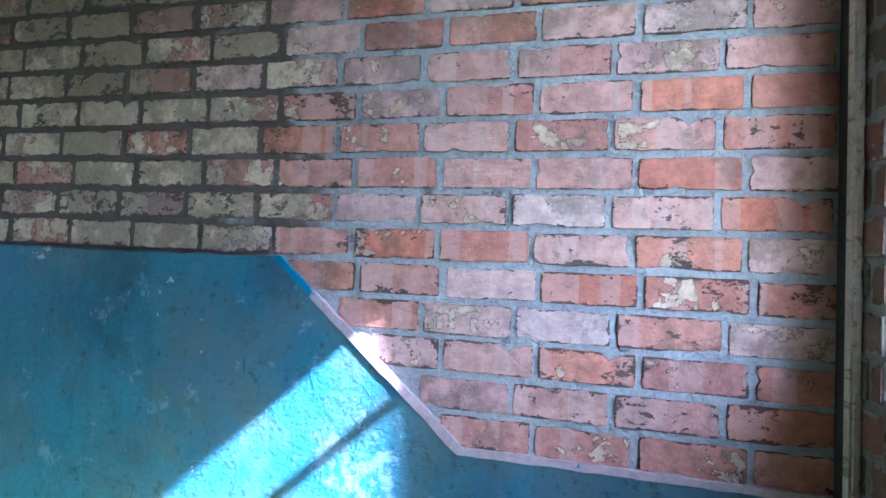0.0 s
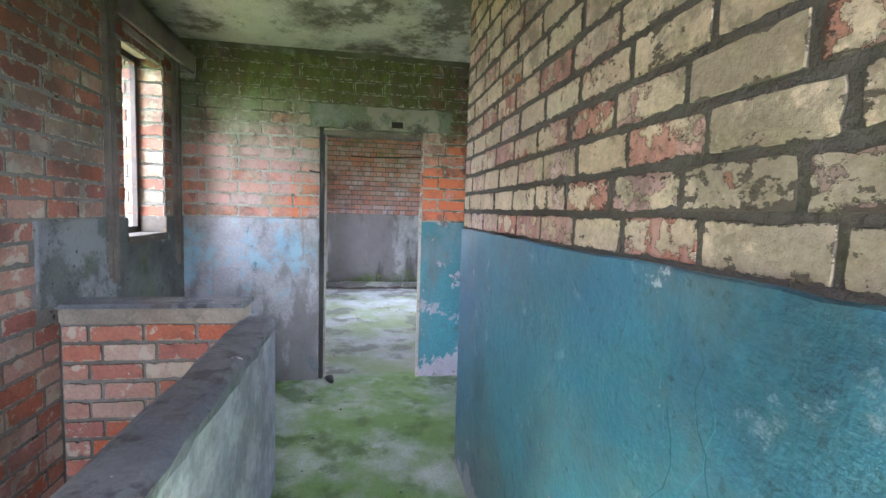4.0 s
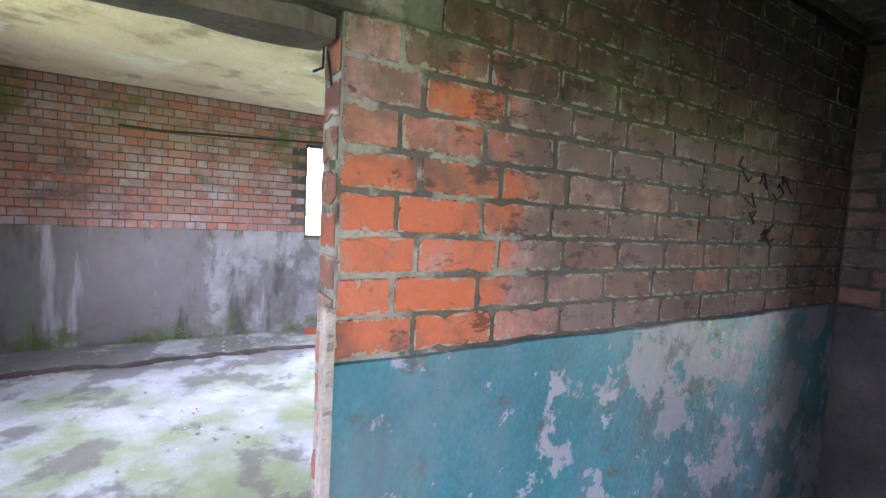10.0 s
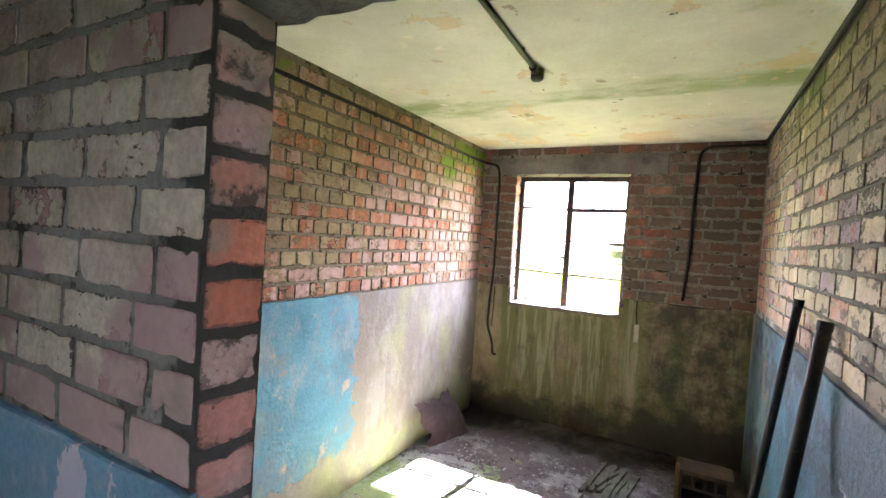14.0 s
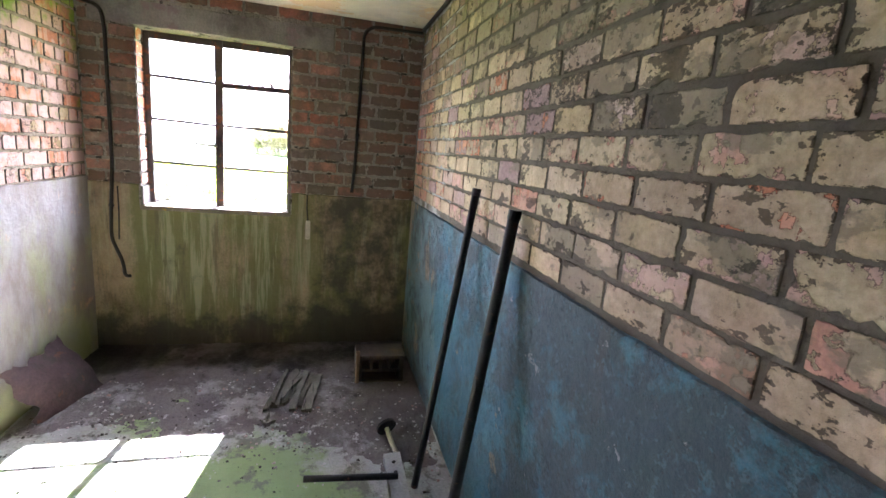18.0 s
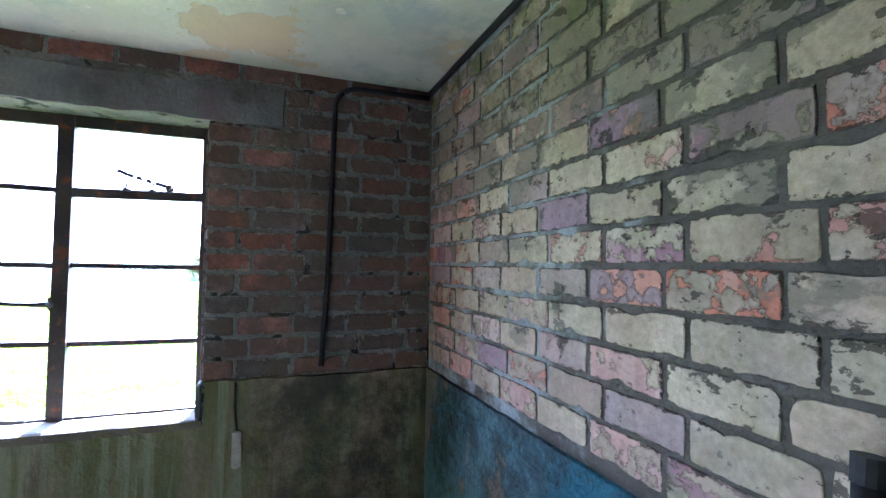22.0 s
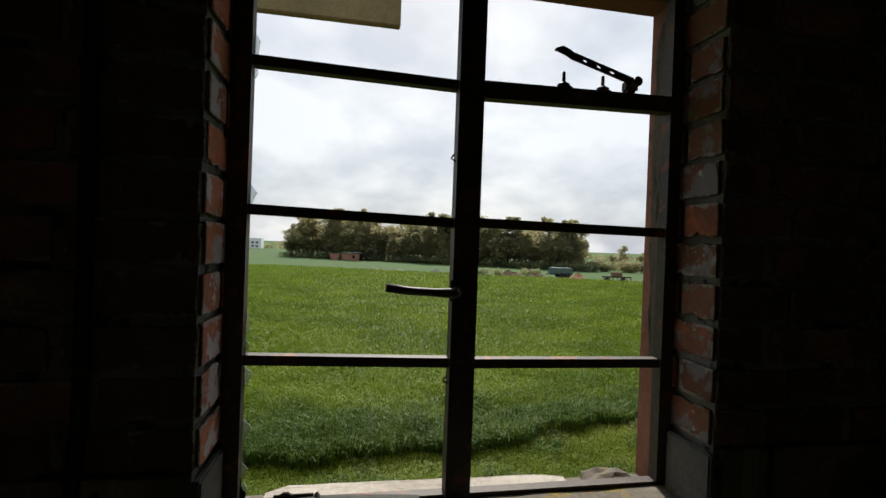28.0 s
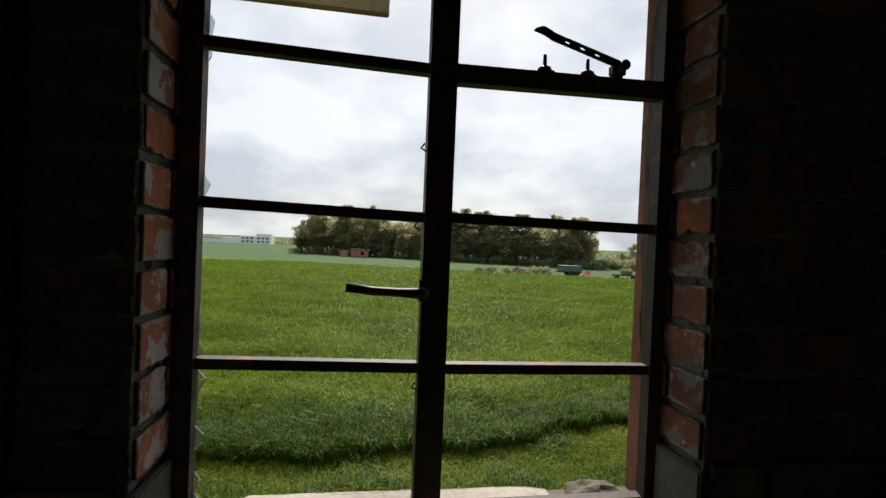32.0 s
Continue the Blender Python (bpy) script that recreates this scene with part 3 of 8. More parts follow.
mat_dado_b = surface("blue_peeled_dado_room", ((0.022, 0.10, 0.145), (0.055, 0.185, 0.245)), [
    (((0.10, 0.20, 0.21), (0.19, 0.27, 0.25)), dict(scale=3, lo=0.56, hi=0.74, detail=9, rough=0.7, shift=91, stretch=(1, 1, 0.6), grads=(("x", 3.8, 4.5, 0.28),), amount=0.85)),
    (((0.012, 0.026, 0.03), (0.045, 0.065, 0.075)), dict(scale=4, lo=0.48, hi=0.60, detail=10, rough=0.74, grads=(("x", 3.6, 2.4, 0.09), ("z", 0.75, 1.25, 0.04)), amount=0.85)),
    ((0.07, 0.055, 0.045), dict(scale=5, lo=0.56, hi=0.68, detail=9, rough=0.72, shift=71, stretch=(1, 1, 0.28), amount=0.35)),
    ((0.26, 0.26, 0.27), dict(scale=9, lo=0.655, hi=0.665, detail=9, rough=0.7, shift=44, up=-1.2)),
    (((0.22, 0.15, 0.085), (0.34, 0.25, 0.15)), dict(scale=3.4, lo=0.62, hi=0.66, shift=5, detail=10, rough=0.7, grads=(("x", 3.9, 4.9, 0.12),), up=-0.6, amount=0.8)),
    ((0.10, 0.20, 0.25), dict(scale=48, lo=0.56, hi=0.62, shift=35, detail=6, rough=0.7, amount=0.42, up=1.6)),
    ((0.014, 0.018, 0.02), dict(scale=52, lo=0.58, hi=0.64, shift=15, detail=6, rough=0.7, amount=0.65, up=-1.5)),
    (GRIME, dict(scale=4, lo=0.6, hi=0.85, shift=8, grads=(("z", 0.4, 0.0, 0.25),), amount=0.8))], 0.5, bump=(34, 1.0, 0.022), spec=0.4)
mat_plaster_e = surface("stained_plaster_east", ((0.15, 0.11, 0.068), (0.26, 0.205, 0.13)), [
    ((0.085, 0.098, 0.032), dict(scale=2.5, lo=0.42, hi=0.60, shift=3, stretch=(1, 1.6, 0.35), detail=8, rough=0.65, grads=(("y", 0.8, 1.1, 0.08), ("y", 2.05, 2.3, -0.2)), amount=0.8)),
    (((0.20, 0.20, 0.12), (0.30, 0.28, 0.19)), dict(scale=6, lo=0.57, hi=0.66, shift=83, stretch=(1, 1.8, 0.13), detail=8, rough=0.65, grads=(("y", 1.05, 1.3, 0.05), ("y", 2.0, 2.15, -0.1), ("z", 0.3, 0.6, 0.05)), amount=0.6)),
    (((0.05, 0.045, 0.028), (0.10, 0.09, 0.055)), dict(scale=5, lo=0.55, hi=0.66, shift=23, stretch=(1, 1.6, 0.2), detail=9, rough=0.7, amount=0.6)),
    ((0.24, 0.18, 0.12), dict(scale=3, lo=0.60, hi=0.70, shift=53, detail=8, rough=0.7, grads=(("y", 1.0, 0.8, 0.06), ("y", 2.1, 2.25, 0.06)), amount=0.6)),
    # black layer: mould, and the contact shade at the wall's foot painted in
    (((0.018, 0.017, 0.012), (0.06, 0.055, 0.04)), dict(scale=4, lo=0.54, hi=0.78, detail=9, rough=0.72, grads=(("z", 0.45, 0.06, 0.30), ("y", 0.98, 0.8, 0.16)), amount=0.9))], 0.9, bump=(20, 0.6, 0.014))
mat_plaster_far = surface("streaked_grey_plaster", ((0.20, 0.20, 0.195), (0.33, 0.33, 0.32)), [(((0.12, 0.108, 0.105), (0.19, 0.172, 0.17)), dict(scale=1.6, lo=0.52, hi=0.60, detail=9, rough=0.66, shift=71, grads=(("y", 0.25, -0.15, 0.14), ("z", 1.15, 0.95, 0.10)), amount=0.85)), ((0.42, 0.42, 0.43), dict(scale=2.6, lo=0.56, hi=0.66, detail=7, shift=4, stretch=(1, 1, 0.12), amount=0.8)), (((0.04, 0.045, 0.03), (0.1, 0.1, 0.085)), dict(scale=2.2, lo=0.52, hi=0.66, detail=9, rough=0.7, shift=14, stretch=(1, 1, 0.3), amount=0.85)), (ALGAE, dict(scale=3, lo=0.62, hi=0.8, grads=(("z", 0.5, 0.0, 0.2),), amount=0.8)), ((0.15, 0.2, 0.12), dict(scale=3.4, lo=0.6, hi=0.7, shift=24, stretch=(1, 1, 0.08), amount=0.7))], 0.9, bump=(22, 0.35, 0.01))
mat_plaster_s = surface("damp_dark_plaster", ((0.06, 0.068, 0.062), (0.14, 0.15, 0.135)), [(ALGAE, dict(scale=3, lo=0.54, hi=0.74, detail=8, amount=0.6)), (GRIME, dict(scale=4, lo=0.52, hi=0.7, detail=8, rough=0.7, shift=8, amount=0.7)), ((0.27, 0.28, 0.28), dict(scale=3.2, lo=0.56, hi=0.68, shift=12, detail=9, rough=0.72, grads=(("x", 0.9, 1.3, 0.12),), amount=0.7)), ((0.015, 0.016, 0.012), dict(scale=30, lo=0.62, hi=0.67, detail=6, shift=32, amount=0.7))], 0.9, bump=(22, 0.8, 0.016))
mat_plaster_dark = surface("dark_brown_plaster", ((0.045, 0.04, 0.036), (0.10, 0.09, 0.08)), [((0.2, 0.17, 0.15), dict(scale=5, lo=0.6, hi=0.68, detail=8, amount=0.7))], 0.92, bump=(22, 0.4, 0.01))
mat_plaster_grey = surface("bare_grey_plaster", ((0.17, 0.17, 0.165), (0.3, 0.3, 0.29)), [(GRIME, dict(scale=2.4, lo=0.5, hi=0.75, stretch=(1, 1, 0.3), amount=0.7)), (ALGAE, dict(scale=3, lo=0.62, hi=0.8, grads=(("z", 0.5, 0.0, 0.2),), amount=0.7))], 0.9, bump=(22, 0.35, 0.01))
mat_concrete = surface("concrete", ((0.16, 0.155, 0.14), (0.27, 0.26, 0.24)), [(ALGAE, dict(scale=4, lo=0.58, hi=0.85, amount=0.7)), (GRIME, dict(scale=5, lo=0.56, hi=0.8, amount=0.8))], 0.92, bump=(30, 0.5, 0.01))
mat_parapet = surface("blue_grey_parapet_paint", ((0.25, 0.25, 0.285), (0.39, 0.385, 0.43)), [((0.11, 0.175, 0.235), dict(scale=3, lo=0.54, hi=0.66, detail=9, rough=0.7, grads=(("x", 2.4, 3.4, 0.1),), amount=0.7)), ((0.09, 0.10, 0.11), dict(scale=3.4, lo=0.5, hi=0.66, shift=17, detail=9, rough=0.72, grads=(("x", 3.0, 2.2, 0.08),), amount=0.7)), (GRIME, dict(scale=3, lo=0.55, hi=0.8, stretch=(1, 1, 0.25), amount=0.7)), ((0.55, 0.55, 0.55), dict(scale=14, lo=0.72, hi=0.74, stretch=(1, 1, 0.12)))], 0.5, bump=(24, 0.3, 0.008))
mat_coping = surface("dark_cement_coping", ((0.085, 0.09, 0.10), (0.17, 0.175, 0.185)), [((0.03, 0.032, 0.035), dict(scale=6, lo=0.5, hi=0.62, detail=9, rough=0.72, shift=55, amount=0.8)), ((0.5, 0.5, 0.52), dict(scale=16, lo=0.69, hi=0.705)), (GRIME, dict(scale=8, lo=0.56, hi=0.7, shift=5, amount=0.7))], 0.6, bump=(24, 0.5, 0.012))
mat_floor = surface("mossy_concrete_floor", ((0.22, 0.25, 0.22), (0.36, 0.38, 0.36)), [(((0.06, 0.12, 0.02), (0.17, 0.27, 0.06)), dict(scale=1.6, lo=0.34, hi=0.60, detail=8, rough=0.68, amount=0.92)), (((0.03, 0.06, 0.015), (0.08, 0.12, 0.03)), dict(scale=3.4, lo=0.50, hi=0.64, shift=5, detail=8, amount=0.75)), ((0.42, 0.44, 0.43), dict(scale=4, lo=0.62, hi=0.7, shift=15, detail=8, amount=0.7))], 0.8, bump=(9, 0.7, 0.02))
mat_floor_room = surface("dirty_room_floor", ((0.22, 0.225, 0.205), (0.36, 0.365, 0.34)), [(((0.13, 0.19, 0.06), (0.23, 0.31, 0.14)), dict(scale=1.5, lo=0.46, hi=0.56, shift=2, detail=9, rough=0.62, grads=(("y", 0.75, 0.4, -0.12),), amount=0.9)), ((0.42, 0.42, 0.40), dict(scale=4, lo=0.58, hi=0.66, detail=9, rough=0.72, shift=44, amount=0.8)), (((0.07, 0.065, 0.055), (0.15, 0.14, 0.12)), dict(scale=4.2, lo=0.60, hi=0.68, detail=10, rough=0.74, shift=4, grads=(("x", 3.2, 3.9, 0.10), ("y", 0.9, 0.4, 0.06)), amount=0.85)), ((0.05, 0.045, 0.04), dict(scale=40, lo=0.66, hi=0.70, detail=6, shift=9, grads=(("y", 1.1, 0.6, 0.03),), amount=0.7))], 0.9, bump=(11, 0.8, 0.02))
mat_floor_n = surface("pale_dusty_floor", ((0.10, 0.105, 0.105), (0.155, 0.16, 0.16)), [((0.075, 0.05, 0.042), dict(scale=2.2, lo=0.54, hi=0.60, detail=10, rough=0.78)), ((0.035, 0.032, 0.03), dict(scale=7, lo=0.60, hi=0.66, detail=9, rough=0.75, shift=8, amount=0.7)), ((0.06, 0.085, 0.03), dict(scale=1.4, lo=0.54, hi=0.66, detail=8, shift=18, grads=(("y", 6.5, 8.2, 0.1),), amount=0.6)), (ALGAE, dict(scale=2, lo=0.66, hi=0.8, amount=0.5))], 0.9, bump=(9, 0.5, 0.015))
mat_floor_w = surface("far_mossy_floor", ((0.24, 0.255, 0.26), (0.36, 0.375, 0.38)), [(((0.11, 0.15, 0.045), (0.21, 0.26, 0.12)), dict(scale=1.3, lo=0.44, hi=0.66, detail=7, rough=0.55, grads=(("x", -3.4, -2.2, 0.08),), amount=0.85)), (((0.07, 0.065, 0.06), (0.14, 0.13, 0.12)), dict(scale=2.4, lo=0.52, hi=0.62, detail=8, shift=6, grads=(("x", -2.9, -5.0, 0.12),), amount=0.75))], 0.85, bump=(8, 0.6, 0.02))
mat_ceiling = surface("stained_ceiling", ((0.44, 0.40, 0.33), (0.58, 0.54, 0.46)), [(((0.06, 0.045, 0.032), (0.15, 0.12, 0.09)), dict(scale=2.4, lo=0.50, hi=0.60, detail=9, rough=0.72, shift=29, grads=(("y", -1.2, -0.2, 0.08), ("x", 3.6, 2.2, -0.03)), amount=0.8)), (GRIME, dict(scale=1.9, lo=0.5, hi=0.68, detail=9, rough=0.7, grads=(("x", 1.6, 1.0, 0.05),), amount=0.6)), (ALGAE, dict(scale=2.2, lo=0.56, hi=0.8, shift=9, amount=0.2))], 0.9, bump=(12, 0.3, 0.01))
mat_ceiling_room = surface("peeling_ceiling", ((0.50, 0.47, 0.34), (0.60, 0.57, 0.45)), [((0.42, 0.42, 0.33), dict(scale=1.2, lo=0.45, hi=0.7, shift=30, detail=7, grads=(("y", 1.0, 0.2, 0.08),), amount=0.6)), (((0.12, 0.16, 0.04), (0.30, 0.36, 0.15)), dict(scale=2.2, lo=0.62, hi=0.84, shift=3, detail=8, stretch=(1.3, 0.6, 1), grads=(("x", 3.3, 3.75, 0.22), ("x", 3.85, 4.1, -0.2)), amount=0.85)), ((0.52, 0.38, 0.20), dict(scale=2.2, lo=0.625, hi=0.632, shift=8, detail=9, rough=0.6, grads=(("x", 4.0, 4.8, 0.08),), amount=0.7, up=-2.0)), ((0.36, 0.37, 0.33), dict(scale=3, lo=0.66, hi=0.78, shift=58, detail=9, rough=0.7, grads=(("x", 4.2, 4.7, 0.10), ("y", 0.9, 0.3, 0.10)), amount=0.6)), ((0.30, 0.25, 0.17), dict(scale=5, lo=0.665, hi=0.675, detail=8, rough=0.6, shift=12, up=-2.5)), ((0.12, 0.1, 0.07), dict(scale=14, lo=0.70, hi=0.72, shift=17))], 0.85, bump=(12, 0.5, 0.012), fine=0.05)
mat_ceiling_far = surface("far_ceiling", ((0.58, 0.46, 0.35), (0.70, 0.59, 0.48)), [((0.26, 0.18, 0.11), dict(scale=2, lo=0.52, hi=0.66, detail=8, amount=0.7)), ((0.68, 0.66, 0.62), dict(scale=1.4, lo=0.58, hi=0.60, detail=9, rough=0.65, shift=9, amount=0.8))], 0.9)
mat_wood = surface("weathered_wood", ((0.09, 0.075, 0.06), (0.2, 0.17, 0.14)), [(GRIME, dict(scale=8, lo=0.5, hi=0.8, stretch=(6, 6, 0.6), amount=0.7))], 0.85, bump=(60, 0.4, 0.006))
mat_wood_dark = surface("dark_stained_wood", ((0.025, 0.028, 0.028), (0.06, 0.058, 0.052)), [((0.14, 0.12, 0.1), dict(scale=12, lo=0.62, hi=0.7, stretch=(3, 3, 0.4), amount=0.6))], 0.8, bump=(60, 0.4, 0.006))
mat_beam = surface("rough_mossy_beam", ((0.085, 0.08, 0.068), (0.16, 0.15, 0.13)), [(GRIME, dict(scale=6, lo=0.48, hi=0.7, detail=8, rough=0.7, amount=0.8)), (((0.06, 0.075, 0.02), (0.16, 0.17, 0.06)), dict(scale=5, lo=0.54, hi=0.78, detail=8, shift=6, stretch=(1, 1, 0.4), amount=0.7)), ((0.3, 0.27, 0.2), dict(scale=14, lo=0.66, hi=0.7, shift=9, amount=0.6))], 0.95, bump=(18, 1.0, 0.03))
mat_mortar_dark = surface("dark_mortar", ((0.07, 0.062, 0.052), (0.13, 0.12, 0.10)), [((0.24, 0.22, 0.19), dict(scale=9, lo=0.6, hi=0.68, detail=7, amount=0.7)), ((0.02, 0.018, 0.016), dict(scale=14, lo=0.62, hi=0.66))], 0.95, bump=(34, 1.0, 0.022))
mat_mortar_east = surface("smeared_buff_mortar", ((0.13, 0.12, 0.105), (0.25, 0.23, 0.2)), [((0.02, 0.018, 0.016), dict(scale=11, lo=0.56, hi=0.62, detail=8, amount=0.9))], 0.95, bump=(34, 1.0, 0.022))
mat_board = surface("splintered_board", ((0.06, 0.048, 0.036), (0.125, 0.10, 0.075)), [((0.02, 0.017, 0.014), dict(scale=12, lo=0.52, hi=0.62, detail=8, rough=0.7, stretch=(4, 4, 0.5), amount=0.85)), ((0.2, 0.17, 0.13), dict(scale=14, lo=0.62, hi=0.7, detail=8, shift=5, stretch=(3, 3, 0.5), amount=0.6))], 0.92, bump=(30, 0.9, 0.01))
mat_wood_pale = surface("bleached_timber", ((0.3, 0.26, 0.21), (0.46, 0.41, 0.35)), [((0.14, 0.09, 0.07), dict(scale=16, lo=0.56, hi=0.62, detail=8, rough=0.7, stretch=(6, 0.4, 2), shift=5, amount=0.7)), (GRIME, dict(scale=9, lo=0.58, hi=0.8, amount=0.7))], 0.85, bump=(60, 0.4, 0.006))
mat_steel = surface("rusted_painted_steel", ((0.035, 0.03, 0.028), (0.075, 0.06, 0.05)), [((0.16, 0.06, 0.025), dict(scale=20, lo=0.56, hi=0.66, detail=8))], 0.6, bump=(60, 0.3, 0.004), metal=0.3)
mat_iron = surface("black_iron", ((0.012, 0.012, 0.012), (0.03, 0.028, 0.026)), [((0.12, 0.06, 0.03), dict(scale=22, lo=0.62, hi=0.7, amount=0.7))], 0.55, bump=(80, 0.3, 0.003), metal=0.2)
mat_sill = surface("pale_cement_sill", ((0.085, 0.072, 0.054), (0.15, 0.127, 0.097)), [((0.20, 0.175, 0.14), dict(scale=16, lo=0.58, hi=0.64, detail=8, rough=0.7, amount=0.7)), ((0.26, 0.175, 0.025), dict(scale=6, lo=0.575, hi=0.625, detail=10, rough=0.78)), ((0.06, 0.055, 0.05), dict(scale=30, lo=0.62, hi=0.66, detail=8, rough=0.75, shift=6, amount=0.7)), (GRIME, dict(scale=12, lo=0.6, hi=0.75, amount=0.6))], 0.9, bump=(40, 0.5, 0.008))
mat_brick_jamb = surface("orange_jamb_brick", ((0.44, 0.13, 0.06), (0.38, 0.115, 0.06), (0.46, 0.16, 0.085), (0.28, 0.10, 0.07)), [((0.46, 0.45, 0.49), dict(scale=10, lo=0.64, hi=0.67, detail=8, rough=0.68, shift=18, rnd=0.16, amount=0.75)), (GRIME, dict(scale=6, lo=0.50, hi=0.68, detail=9, rough=0.74, shift=37, grads=(("y", 1.5, 1.2, 0.08), ("z", 1.7, 1.9, 0.06), ("y", 1.6, 1.9, -0.15)), rnd=0.1, amount=0.6)), dirt, ((0.5, 0.47, 0.43), dict(scale=13, lo=0.67, hi=0.71, rnd=0.05, amount=0.8))], 0.9, bump=(30, 0.7, 0.01), rnd="object", edge=((0.42, 0.40, 0.37), 0.6))
mat_exterior = surface("outer_brick", ((0.20, 0.078, 0.05), (0.28, 0.12, 0.08)), [dirt, (GRIME, dict(scale=9, lo=0.54, hi=0.66, detail=8, rough=0.72, amount=0.7))], 0.9)
mat_rubble = surface("debris", ((0.06, 0.055, 0.045), (0.16, 0.15, 0.13), (0.3, 0.29, 0.27), (0.09, 0.07, 0.06)), (), 0.95, rnd="island")


# ---- building helpers ----
def add_box(bm, x0, x1, y0, y1, z0, z1):
    v = [bm.verts.new((x, y, z)) for x in (x0, x1) for y in (y0, y1) for z in (z0, z1)]
    for f in ((0, 1, 3, 2), (4, 6, 7, 5), (0, 4, 5, 1), (2, 3, 7, 6), (0, 2, 6, 4), (1, 5, 7, 3)):
        bm.faces.new([v[i] for i in f])


def box(*a):
    bm = bmesh.new()
    add_box(bm, *a)
    return bm


def bevel(bm, w, seg=2):
    bmesh.ops.bevel(bm, geom=bm.edges[:], offset=w, segments=seg, affect="EDGES", clamp_overlap=True)
    return bm


def mesh_of(name, bm, material, smooth=False):
    bmesh.ops.recalc_face_normals(bm, faces=bm.faces[:])
    me = bpy.data.meshes.new(name)
    bm.to_mesh(me)
    bm.free()
    me.materials.append(material)
    if smooth:
        me.polygons.foreach_set("use_smooth", [True] * len(me.polygons))
    return me


def part(name, bm, material, parent, label="", smooth=False):
    ob = new(name, mesh_of(name, bm, material, smooth))
    ob.parent = parent
    return tagged(ob, label)


def setting(name, bm, material, label, category, smooth=False):
    return tagged(new(name, mesh_of(name, bm, material, smooth)), label, category, kind="structure")


def thing(name, at, label, category, group="", rz=0.0, rx=0.0, ry=0.0):
    ob = new(name)
    ob.empty_display_size = 0.1
    ob.matrix_basis = pose(*at, rx, ry, rz)
    return tagged(ob, label, category, group)


def solid(name, bm, material, at, label, category, group="", rz=0.0, rx=0.0, ry=0.0, smooth=False):
    ob = new(name, mesh_of(name, bm, material, smooth))
    ob.matrix_basis = pose(*at, rx, ry, rz)
    return tagged(ob, label, category, group)


def tube(bm, points, r, seg=8, caps=True):
    pts = [Vector(p) for p in points]
    rings = []
    for i, p in enumerate(pts):
        d = (pts[min(i + 1, len(pts) - 1)] - pts[max(i - 1, 0)]).normalized()
        a = d.orthogonal().normalized() if not rings else None
        if rings:
            a = (side - d * side.dot(d)).normalized()
        side = a
        b = d.cross(a)
        rr = r[i] if isinstance(r, (list, tuple)) else r
        rings.append([bm.verts.new(p + (a * math.cos(2 * math.pi * j / seg) + b * math.sin(2 * math.pi * j / seg)) * rr) for j in range(seg)])
    for u, v in zip(rings, rings[1:]):
        for j in range(seg):
            bm.faces.new((u[j], u[(j + 1) % seg], v[(j + 1) % seg], v[j]))
    if caps:
        bm.faces.new(rings[0][::-1])
        bm.faces.new(rings[-1])
    return bm


def wall_mesh(axis, c0, c1, u0, u1, z0, z1, holes=()):
    """A wall that runs along axis from u0 to u1, between c0 and c1 across, with rectangular holes (u0, u1, z0, z1)."""
    bm = bmesh.new()
    us = sorted({u0, u1, *[min(max(v, u0), u1) for h in holes for v in h[:2]]})
    for a, b in zip(us, us[1:]):
        zs = [(z0, z1)]
        for h in holes:
            if h[0] < (a + b) / 2 < h[1]:
                zs = [q for p in zs for q in ((p[0], min(p[1], h[2])), (max(p[0], h[3]), p[1])) if q[1] - q[0] > 1e-4]
        for p, q in zs:
            if axis == "x":
                add_box(bm, a, b, c0, c1, p, q)
            else:
                add_box(bm, c0, c1, a, b, p, q)
    return bm


brick_rng = random.Random(5)


